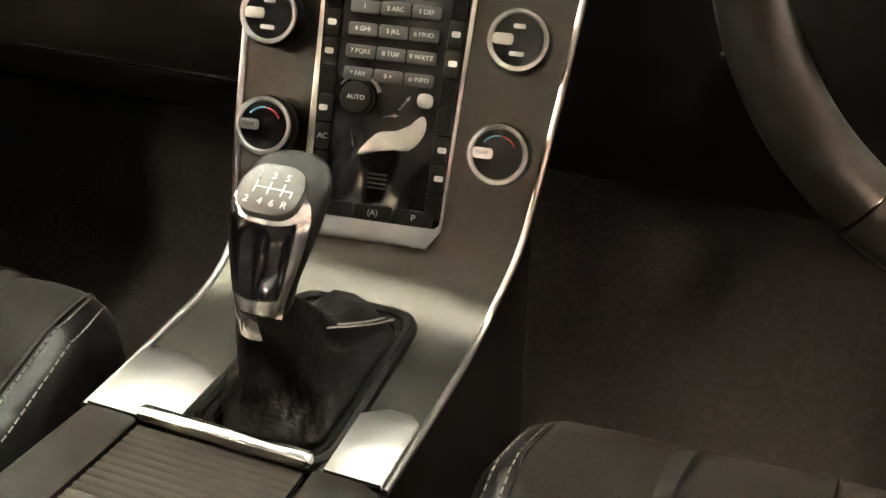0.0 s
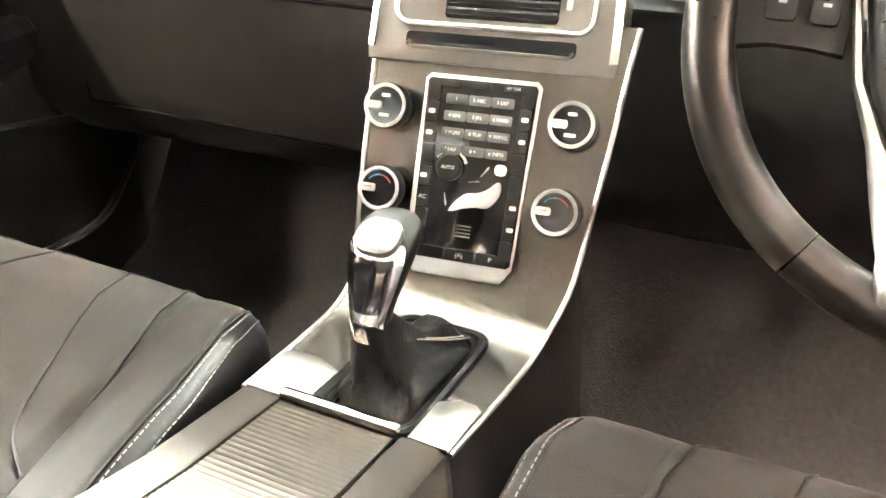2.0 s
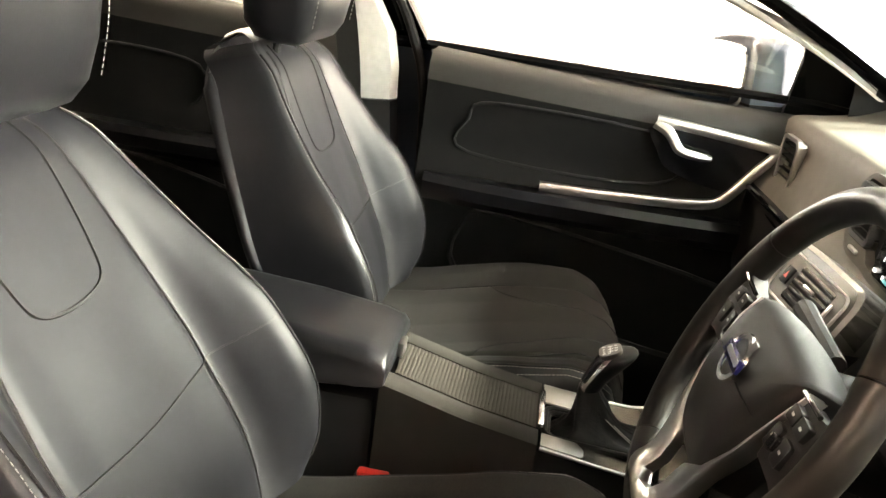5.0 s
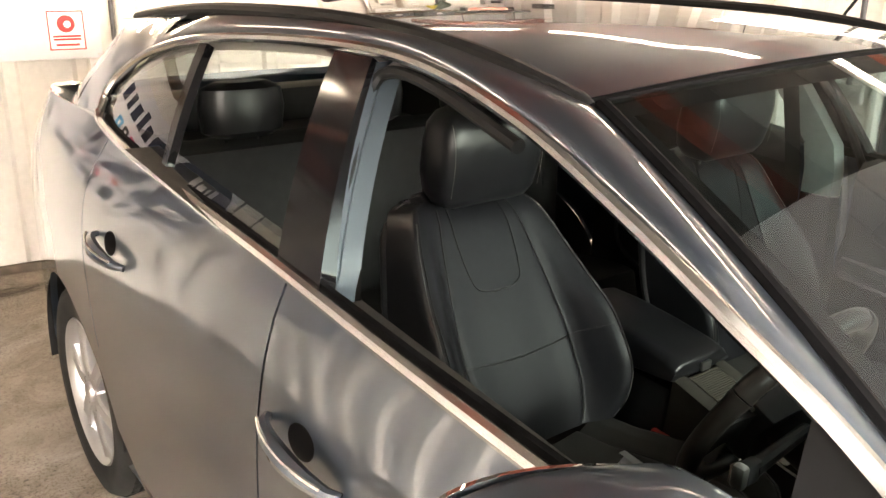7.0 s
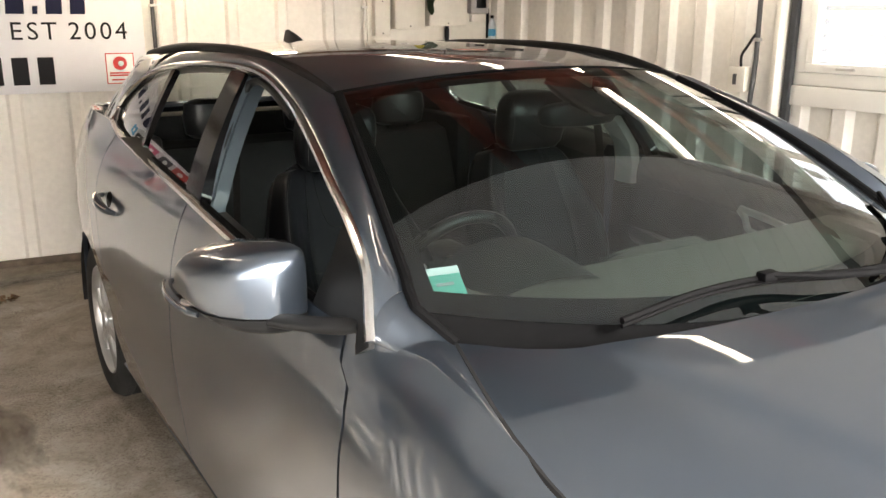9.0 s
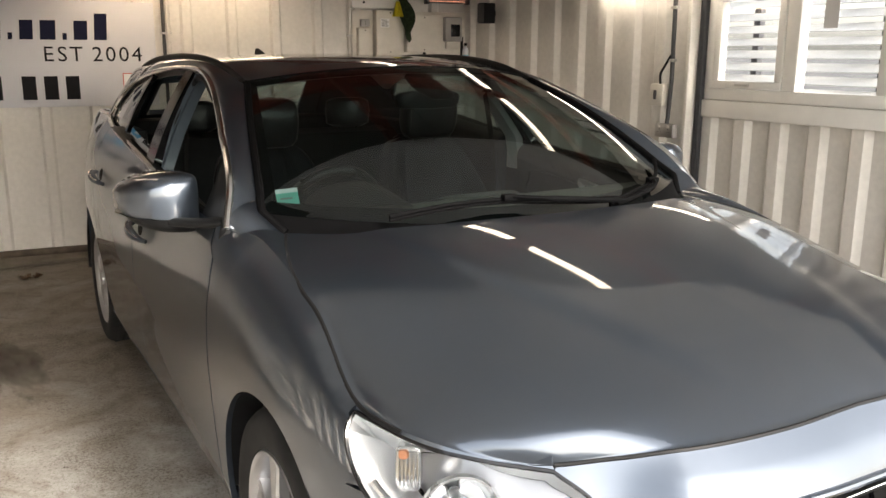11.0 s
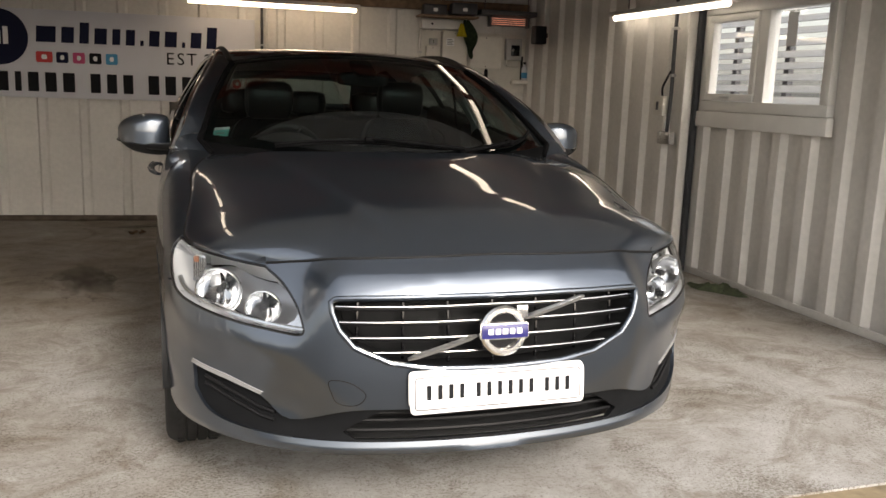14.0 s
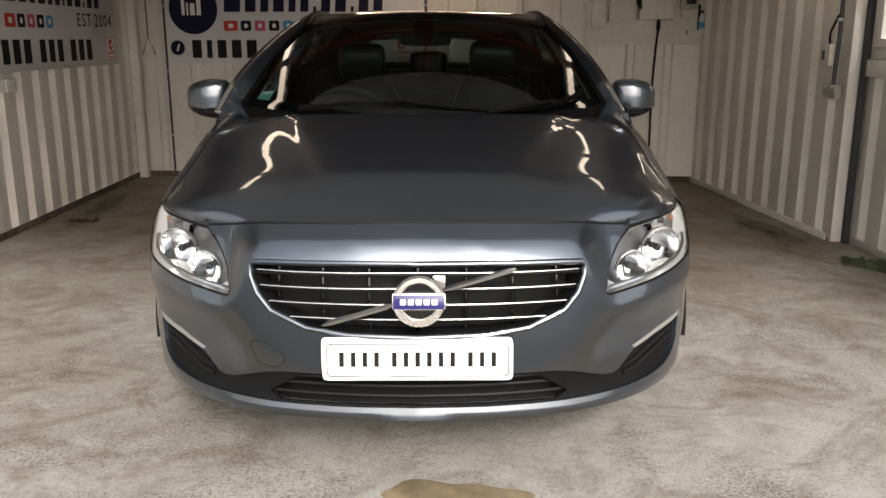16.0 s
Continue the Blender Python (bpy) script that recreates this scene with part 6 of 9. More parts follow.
x = -.222
for count in (4, 6, 3):
    for k in range(count):
        bm = bmesh.new()
        slab(bm, rounded(.0125, .040, .001, 2, x + .0145, .002), 0, .0008)
        part("lettering_bar", bm, INK, plate, m=plate_m)
        x += .0318
    x += .0165
bm = bmesh.new()
slab(bm, rounded(.085, .004, .001, 2, -.12, -.044), 0, .0012)
part("small_print", bm, GREY_INK, plate, m=plate_m)
bm = bmesh.new()
slab(bm, rounded(.10, .004, .001, 2, .075, -.044), 0, .0012)
part("small_print", bm, GREY_INK, plate, m=plate_m)

# lower intake and fog bays
lower = new("lower_grille")
lower.parent = car
skin("fog_panel", hull, [(a, b) for a, b in fog_outline()], INSERT, [xz([(-.40, .304), (.40, .304), (.435, .322), (.33, .384), (.0, .386), (-.33, .384), (-.435, .322)])], 0.022, 0.02, lower, "dark grey lower bumper insert", offset=-.012)
skin("intake_backing", hull, xz([(-.43, .300), (.43, .300), (.45, .335), (.34, .392), (-.34, .392), (-.45, .335)]), BLACK_PLASTIC, (), 0.03, 0.0, lower, offset=-.07)
for z, hw in ((.322, .425), (.346, .40), (.369, .36)):
    xs = np.linspace(-hw, hw, 31)
    P = on_hull(np.array([math.copysign(s_of_x(abs(x)), x) for x in xs]), np.full(31, z), -.03)
    bm = bmesh.new()
    tube(bm, [tuple(p) for p in P], .006, 6)
    part("intake_slat", bm, BLACK_PLASTIC, lower)
for sign in (1, -1):
    # fog bay: a recess and a lip, and the daytime lamp strip above it
    xs = [(.80, .430), (.74, .405), (.66, .376), (.62, .368)]
    for k, dz in enumerate((0, -.022)):
        P = on_hull(np.array([sign * s_of_x(x) for x, _ in xs]), np.array([z + dz - .006 for _, z in xs]), -.008)
        bm = bmesh.new()
        tube(bm, [tuple(p) for p in P], .006, 6)
        part("bay_rib", bm, BLACK_PLASTIC, lower)
    strip = [(.826, .457), (.74, .433), (.656, .408), (.648, .417), (.74, .448), (.822, .470)]
    st = [(sign * s_of_x(x), z) for x, z in strip]
    if sign < 0:
        st = st[::-1]
    skin("daytime_lamp", hull, st[::-1], DAY_LENS, (), .02, .01, car, "pale daytime running lamp strip", offset=.003)

# headlamps
for sign in (1, -1):
    poly = LAMP if sign > 0 else mirrored(LAMP)
    lamp = new("headlamp")
    lamp.parent = car
    lamp["label"] = "clear glass headlamp with chrome reflectors"
    L2 = np.array(dense(poly, .015))
    cx, cz = L2[:, 0].mean(), L2[:, 1].mean()
    shrink = [(cx + (a - cx) * .985, cz + (b - cz) * .97) for a, b in L2]
    lens = skin("lens", hull, shrink, CLEAR, (), .03, .0, lamp, "clear lens", offset=-.001)
    lens.visible_shadow = False
    inner = np.array([(cx + (a - cx) * .93, cz + (b - cz) * .90) for a, b in L2])
    A, B = on_hull(L2[:, 0], L2[:, 1], -.008), on_hull(inner[:, 0], inner[:, 1], -.112)
    reach_out = s_of_x(.77)
    for nm, mt, lbl, outer in (("bezel", LAMP_GREY, "pale silver outer bezel", True), ("bezel_inner", LAMP_GREY, "pale inner bezel", False)):
        bm = bmesh.new()
        for i in range(len(A)):
            j = (i + 1) % len(A)
            if ((abs(L2[i][0]) + abs(L2[j][0])) / 2 > reach_out) == outer:
                bm.faces.new([bm.verts.new(q) for q in (A[i], A[j], B[j], B[i])])
        bmesh.ops.remove_doubles(bm, verts=bm.verts, dist=1e-5)
        part(nm, bm, mt, lamp, lbl)
    # bright wedge in the inner corner
    wedge = [(sign * s_of_x(x), z) for x, z in ((.556, .632), (.562, .614), (.596, .611), (.604, .618), (.580, .634), (.572, .656))]
    skin("corner_reflector", hull, wedge if sign > 0 else wedge[::-1], LAMP_CHROME, (), .02, .0, lamp, "bright inner corner reflector", offset=-.030)
    bm = bmesh.new()
    tube(bm, [tuple(p) for p in on_hull(L2[:, 0], L2[:, 1], -.003)], .0045, 6, closed=True)
    part("lens_seal", bm, GLOSS_BLACK, lamp)
    skin("lamp_back", hull, [tuple(p) for p in inner], LAMP_SMOKE, (), .03, .0, lamp, offset=-.125)
    s_in, s_out = s_of_x(.537), s_of_y(.57)
    for along, pz, r, d, deep in ((.55, .690, .066, .050, -.062), (.25, .664, .050, .040, -.050)):
        px, py, pz = on_hull(lerp(s_in, s_out, along), pz, deep)[0]
        m = Matrix.Translation((sign * px, py, pz)) @ Matrix.Rotation(radians(20 * sign), 4, "Z") @ Matrix.Rotation(radians(94), 4, "X")
        bm = bmesh.new()
        spin(bm, [(r * 1.06, .004), (r * 1.05, .014), (r * .99, .015), (r * .97, .002)], 40)
        part("reflector_rim", bm, LAMP_CHROME, lamp, "bright rim", m=m)
        # bowl with upright flutes
        verts, faces, NF = [], [], 48
        prof = [(.97, .002), (.90, -d * .30), (.76, -d * .58), (.56, -d * .80), (.34, -d * .93), (.16, -d)]
        for i, (q, z) in enumerate(prof):
            for k in range(NF):
                a = 2 * math.pi * k / NF
                x_, y_ = r * q * math.cos(a), r * q * math.sin(a)
                flute = .0022 * abs(math.sin(x_ / r * 9.0)) * (0 < i < 5)
                verts.append((x_, y_, z + flute))
        for i in range(len(prof) - 1):
            for k in range(NF):
                faces.append((i * NF + k, i * NF + (k + 1) % NF, (i + 1) * NF + (k + 1) % NF, (i + 1) * NF + k))
        piece("reflector", mesh_of("reflector", verts, faces, LAMP_CHROME, True), lamp, "fluted chrome reflector bowl", m)
        bm = bmesh.new()
        spin(bm, [(.0, .004), (.010, .002), (.012, -.006), (.010, -.02), (.009, -d)], 20)
        part("bulb_cap", bm, LAMP_DARK, lamp, "dark bulb shield", m=m)
    # indicator: a slim upright box of clear ribs with an amber glow at its top
    m = Matrix.Translation((sign * .792, .448, .716)) @ Matrix.Rotation(radians(38 * sign), 4, "Z") @ Matrix.Rotation(radians(90), 4, "X")
    bm = bmesh.new()
    slab(bm, rounded(.046, .088, .010), -.03, -.004, bevel=.003)
    part("indicator", bm, LAMP_CHROME, lamp, "ribbed clear indicator", m=m)
    for k in range(6):
        bm = bmesh.new()
        tube(bm, [(-.018 + .0072 * k, -.036, -.002), (-.018 + .0072 * k, .036, -.002)], .0026, 6)
        part("indicator_rib", bm, LAMP_CHROME, lamp, m=m)
    bm = bmesh.new()
    slab(bm, rounded(.018, .018, .006, 4, .008 * sign, .030), -.004, .002, bevel=.002)
    part("indicator_bulb", bm, AMBER, lamp, "amber bulb", m=m)
    low = [(a, b + .016) for a, b in LAMP_LOW[4:34]]
    P = on_hull(np.array([sign * a for a, _ in low]), np.array([b for _, b in low]), -.022)
    bm = bmesh.new()
    tube(bm, [tuple(p) for p in P], .0075, 8)
    part("light_guide", bm, LAMP_CHROME, lamp, "bright lower strip")

# wheels
def wheel(x_out, y, sign):
    w = new("wheel")
    w.parent = car
    w["label"] = "six-spoke silver alloy wheel with black tyre"
    w.matrix_local = Matrix.Translation((sign * x_out, y, .327)) @ Matrix.Rotation(radians(90 * sign), 4, "Y")
    R = .327
    # axis along local z, outside face at z = 0
    bm = bmesh.new()
    spin(bm, [(.222, -.030), (.228, -.012), (.250, -.004), (.285, -.002), (.308, -.010), (.320, -.026), (R, -.048), (R, -.062), (R - .007, -.064), (R - .007, -.070), (R, -.072), (R, -.098), (R - .007, -.100), (R - .007, -.106), (R, -.108),
              (R, -.134), (R - .007, -.136), (R - .007, -.142), (R, -.144), (R, -.160), (.320, -.182), (.300, -.200), (.225, -.205), (.215, -.190), (.215, -.040)], 72, closed=True)
    ty = part("tyre", bm, RUBBER, w, "black tyre", angle=50)
    bm = bmesh.new()
    for k in range(60):
        a = 2 * math.pi * k / 60
        for z0, z1, tw in ((-.040, -.060, .25), (-.150, -.172, -.25)):
            q = Matrix.Rotation(a, 4, "Z")
            bb = bmesh.new()
            box(bb, R - .010, R + .0012, -.011, .011, z1, z0)
            bmesh.ops.transform(bb, matrix=q, verts=bb.verts)
            tmp = bpy.data.meshes.new("tmp")
            bb.to_mesh(tmp)
            bm.from_mesh(tmp)
            bpy.data.meshes.remove(tmp)
            bb.free()
    p = part("tread_blocks", bm, RUBBER, ty)
    p["kind"] = "stuff"
    rim = bmesh.new()
    spin(rim, [(.200, -.055), (.208, -.030), (.214, -.014), (.222, -.010), (.226, -.016), (.226, -.030), (.214, -.040), (.208, -.190), (.202, -.190), (.198, -.065)], 72, closed=True)
    rm = part("rim", rim, ALLOY, w, "silver alloy rim", angle=50)
    for k in range(6):
        a = 2 * math.pi * k / 6 + .3
        bm = bmesh.new()
        prof = [(.045, .034, -.020), (.085, .027, -.016), (.13, .027, -.018), (.175, .031, -.024), (.212, .037, -.026)]
        rows = []
        for r, hw, z in prof:
            rows.append([bm.verts.new((r, -hw, z - .030)), bm.verts.new((r, -hw, z - .006)), bm.verts.new((r, -hw * .72, z)), bm.verts.new((r, -hw * .1, z - .004)), bm.verts.new((r, hw * .1, z - .004)), bm.verts.new((r, hw * .72, z)), bm.verts.new((r, hw, z - .006)), bm.verts.new((r, hw, z - .030))])
        for i in range(len(rows) - 1):
            for j in range(7):
                bm.faces.new((rows[i][j], rows[i + 1][j], rows[i + 1][j + 1], rows[i][j + 1]))
            bm.faces.new((rows[i][7], rows[i + 1][7], rows[i + 1][0], rows[i][0]))
        part("spoke", bm, ALLOY, rm, m=Matrix.Rotation(a, 4, "Z"))
    bm = bmesh.new()
    spin(bm, [(.0, -.008), (.026, -.008), (.030, -.012), (.031, -.020), (.064, -.021), (.068, -.030), (.068, -.08)], 36)
    part("hub", bm, ALLOY, rm)
    for k in range(5):
        a = 2 * math.pi * k / 5
        bm = bmesh.new()
        spin(bm, [(.0, -.026), (.008, -.026), (.009, -.021), (.013, -.020)], 12, centre=(.052 * math.cos(a), .052 * math.sin(a), -.0002))
        part("wheel_bolt", bm, DISC, rm)
    bm = bmesh.new()
    spin(bm, [(.05, -.088), (.145, -.088), (.145, -.105), (.05, -.105)], 40, closed=True)
    part("brake_disc", bm, DISC, w)
    bm = bmesh.new()
    spin(bm, [(.0, -.118), (.205, -.118), (.205, -.124), (.0, -.124)], 40)
    part("dust_shield", bm, BLACK_PLASTIC, w)
    return w


for y in (.93, 3.706):
    for sign in (1, -1):
        wheel(.902, y, sign)

# door mirrors
for sign in (1, -1):
    mir_ob = new("door_mirror")
    mir_ob.parent = car
    mir_ob["label"] = "grey door mirror on a black foot"
    reach = -.012 if sign > 0 else .018
    st = [(.846, 1.612, 1.668, .968, 1.100), (.856, 1.590, 1.676, .960, 1.118), (.89, 1.574, 1.698, .957, 1.127), (.93, 1.568, 1.724, .960, 1.128), (.975, 1.578, 1.752, .968, 1.121), (1.010, 1.600, 1.772, .982, 1.108), (1.036, 1.638, 1.786, 1.000, 1.090), (1.052, 1.695, 1.784, 1.020, 1.068)]

    st = [(x + reach, *q) for x, *q in st]

    def sec(x, y0, y1, z0, z1, n=24):
        out = []
        for k in range(n):
            a = 2 * math.pi * k / n
            c, s_ = math.cos(a), math.sin(a)
            e = .48 if c < 0 else .25
            yy = (y0 + y1) / 2 + math.copysign(abs(c) ** e, c) * (y1 - y0) / 2
            zz = (z0 + z1) / 2 + math.copysign(abs(s_) ** .52, s_) * (z1 - z0) / 2
            out.append((sign * x, yy, zz))
        return out
    xs_i = np.linspace(0, 1, 28)
    S5 = np.array(st)
    tt = np.linspace(0, 1, len(st))
    dense_st = [[float(curve1(tt, S5[:, c])(t)) for c in range(5)] for t in xs_i]
    for nm, mt, keep in (("cap", PAINT, lambda z, lo: z >= lo), ("lower_shell", BLACK_PLASTIC, lambda z, lo: z <= lo)):
        bm = bmesh.new()
        rows = []
        for q in dense_st:
            lo = lerp(.992, 1.012, (q[0] - .84) / .25)
            row = []
            for p in sec(*q):
                z = max(p[2], lo) if nm == "cap" else min(p[2], lo - .0005)
                row.append(bm.verts.new((p[0], p[1], z)))
            rows.append(row)
        for i in range(len(rows) - 1):
            for j in range(24):
                bm.faces.new((rows[i][j], rows[i][(j + 1) % 24], rows[i + 1][(j + 1) % 24], rows[i + 1][j]))
        bm.faces.new(rows[0])
        bm.faces.new(rows[-1])
        part(nm, bm, mt, mir_ob, "painted cap" if nm == "cap" else "black lower shell", angle=40)
    # indicator strip
    P = []
    for q in dense_st[8:]:
        lo = lerp(.992, 1.012, (q[0] - .84) / .25)
        yy = q[1] + (q[2] - q[1]) * .07 * (1 + 3 * max(0, (q[0] - 1.0) / .05))
        P.append((sign * (q[0] + .002), yy - .004, lo + .004))
    bm = bmesh.new()
    tube(bm, P, [.003 + .004 * (k / len(P)) for k in range(len(P))], 6)
    part("indicator_strip", bm, LAMP_CHROME, mir_ob, "pale indicator strip")
    # glass and foot
    bm = bmesh.new()
    slab(bm, [(sign * (x + reach), z) for x, z in spline([(.862, .985), (.862, 1.092), (.90, 1.112), (.98, 1.108), (1.034, 1.078), (1.036, 1.02), (1.0, .985), (.92, .972)], 3, True)], 1.676, 1.681, to=lambda a, b, c: (a, c + (abs(a) - .846 - reach) * .605, b))
    part("mirror_glass", bm, MIRROR, mir_ob, "mirror glass")
    bm = bmesh.new()
    pts = spline([(sign * .835, 1.435, 1.018), (sign * .88, 1.49, 1.006), (sign * .93, 1.56, .998), (sign * .97, 1.62, .994)], 5)
    tube(bm, pts, [lerp(.026, .019, k / (len(pts) - 1)) for k in range(len(pts))], 18)
    for v in bm.verts:
        v.co.z = .994 + (v.co.z - .994) * .62
    part("mirror_foot", bm, BLACK_PLASTIC, mir_ob, "black plastic foot")

# door handles
for sign in (1, -1):
    for y0, y1, z0, z1 in ((2.175, 2.405, .820, .848), (3.085, 3.285, .900, .930)):
        h = new("door_handle")
        h.parent = car
        h["label"] = "painted door handle with a bright strip"
        n = 14
        P, Q = [], []
        for k in range(n + 1):
            t = k / n
            y, z = lerp(y0, y1, t), lerp(z0, z1, t)
            b = on_hull(sign * s_of_y(y), z, .004 + .034 * math.sin(math.pi * min(1, max(0, t))) ** .55)[0]
            P.append(tuple(b))
            Q.append(tuple(b + np.array([sign * .010, 0, .010])))
        bm = bmesh.new()
        tube(bm, P, [.008 + .009 * math.sin(math.pi * k / n) for k in range(n + 1)], 8)
        part("grip", bm, PAINT, h)
        bm = bmesh.new()
        tube(bm, Q[1:-1], .0035, 6)
        part("bright_strip", bm, CHROME, h)
        ym = lerp(y0, y1, .55)
        c = sign * s_of_y(ym)
        # no hollow here: a flat black oval stands for the recess's shade
        cup = [(c + .040 * math.cos(a), lerp(z0, z1, .55) + .012 + .027 * math.sin(a)) for a in np.linspace(0, 2 * math.pi, 25)[:-1]]
        skin("cup", hull, cup, SEAL_BLACK, (), .02, .0, h, "dark finger recess", offset=.0012)

# wipers
for pts in ([(-.485, 1.150, 1.040), (-.30, 1.158, 1.055), (-.12, 1.148, 1.058), (.08, 1.115, 1.046), (.25, 1.105, 1.040)], [(.660, 1.40, 1.098), (.60, 1.325, 1.068), (.51, 1.252, 1.050), (.37, 1.178, 1.038), (.235, 1.128, 1.024)]):
    wp = new("wiper")
    wp.parent = car
    wp["label"] = "black wiper arm and blade"
    pp = spline(pts, 6)
    bm = bmesh.new()
    for dz, r in ((0, .0065), (-.010, .004)):
        tube(bm, [(x, y, z + dz) for x, y, z in pp], r, 6)
    part("blade", bm, SEAL_BLACK, wp)
    bm = bmesh.new()
    q = spline([pts[2], (lerp(pts[2][0], pts[3][0], .6), pts[3][1] - .015, pts[3][2] + .004), (pts[4][0], pts[4][1] - .02, pts[4][2] - .012)], 6)
    tube(bm, [(x, y - .012, z + .010) for x, y, z in q], [.006] * 6 + [.008] * 7, 8)
    box(bm, pts[2][0] - .02, pts[2][0] + .02, pts[2][1] - .02, pts[2][1] + .004, pts[2][2] - .002, pts[2][2] + .016, .003)
    part("arm", bm, SEAL_BLACK, wp)

# green card in the corner of the screen
ring = [screen_at(np.array([u]), np.array([v]))[0] for u, v in ((-.955, .010), (-.873, .040), (-.870, .138), (-.960, .112))]
ring = [p + np.array([0, .010, -.010]) for p in ring]
card = tagged(new("window_card"), "small mint green and white card behind the windscreen", "card")
bm = bmesh.new()
vs = [bm.verts.new(p) for p in ring]
bm.faces.new(vs)
bmesh.ops.solidify(bm, geom=bm.faces[:], thickness=.0008)
part("card_face", bm, STICKER, card, "mint green face")
R0, R1, R2, R3 = ring
up = np.array([0, -.0015, .0018])
bm = bmesh.new()
bm.faces.new([bm.verts.new(p + up) for p in (R3 + (R0 - R3) * .24, R2 + (R1 - R2) * .24, R2, R3)])
part("card_band", bm, WHITE_PRINT, card, "white band")
bm = bmesh.new()
c0, c1 = R3 + (R0 - R3) * .5, R2 + (R1 - R2) * .5
d0, d1 = R3 + (R0 - R3) * .6, R2 + (R1 - R2) * .6
bm.faces.new([bm.verts.new(p + up) for p in (d0 + (d1 - d0) * .3, d0 + (d1 - d0) * .75, c0 + (c1 - c0) * .75, c0 + (c1 - c0) * .3)])
part("card_text_bar", bm, GREY_INK, card)

# ---- the cabin ----
BOOT = mat("boot_leather", (0.005, 0.005, 0.0055), 0.45, spec=0.18, bump=0.3, bscale=300)
CARD = mat("black_door_vinyl", (0.0055, 0.0053, 0.0052), 0.55, spec=0.14, vary=0.12, scale=30, bump=0.08, bscale=500)
EDGE_BROWN = mat("dark_taupe_edge", (0.019, 0.0168, 0.0148), 0.55, spec=0.3, vary=0.08, scale=40, bump=0.3, bscale=600)
HEAD_GREY = mat("head_grey_plastic", (0.075, 0.070, 0.065), 0.38, vary=0.06, scale=30, bump=0.1, bscale=900)
# dash grey again, darkened to carry the shade on the surrounds
DASH_SHADED = mat("dark_grey_pod", (0.085, 0.075, 0.063), 0.55, vary=0.06, scale=40, bump=0.3, bscale=600)
KNOB_PLATE = mat("brushed_knob_plate", (0.12, 0.115, 0.11), 0.45, 0.8, vary=0.06, scale=60)
DECK_DARK = mat("taupe_rail", (0.030, 0.027, 0.0235), 0.75, spec=0.1, vary=0.06, scale=40)
# brown base colour holds the rim's warm reflection besides its wear
RIM_LEATHER = mat("worn_rim_leather", (0.0082, 0.0070, 0.0062), 0.32, spec=0.28, vary=0.30, scale=30, bump=0.06, bscale=500, stain=0.45, stscale=7, rvary=0.06)
PLATE_SILVER = mat("dull_silver_plate", (0.36, 0.35, 0.335), 0.36, 0.95, vary=0.08, scale=20, rvary=0.05)
DECK = mat("taupe_deck", (0.048, 0.042, 0.036), 0.75, spec=0.1, vary=0.06, scale=40)
def ribbon(name, rows, material, parent, label="", angle=45, thick=0.0):
    return grid_skin(name, rows, material, parent, label, angle, thick)


def loft(bm, sections, caps=True):
    """A closed body through rings of points."""
    R = [[bm.verts.new(p) for p in s] for s in sections]
    n = len(R[0])
    for i in range(len(R) - 1):
        for j in range(n):
            bm.faces.new((R[i][j], R[i][(j + 1) % n], R[i + 1][(j + 1) % n], R[i + 1][j]))
    if caps:
        bm.faces.new(R[0][::-1])
        bm.faces.new(R[-1])
    return bm


# the fittings of the cabin share one small turn and scale
INNER = Matrix.Translation((0, 0.0472, -0.1147)) @ Matrix.Rotation(radians(3.745), 4, "X") @ Matrix.Scale(.94973, 4)
cabin = new("cabin_lining")
cabin.parent = car
# floor, bulkhead and tunnel
bm = bmesh.new()
box(bm, -.74, .74, 1.42, 4.2, .262, .30, .01)
part("carpet", bm, CARPET, cabin, "worn black carpet")
rows = [[(x, y, z) for y, z in ((1.30, .90), (1.36, .70), (1.42, .50), (1.55, .34), (1.72, .302))] for x in np.linspace(-.74, .74, 9)]
ribbon("bulkhead", rows, CARPET, cabin)
# head lining
rows = []
for u in np.linspace(-.97, .97, 17):
    rows.append([tuple(roof_at(np.array([u]), np.array([y]))[0] + np.array([0, .02 if y < 2 else 0, -.035])) for y in np.linspace(1.99, 4.12, 14)])
ribbon("head_lining", rows, TRIM_BEIGE, cabin, "pale fabric head lining")
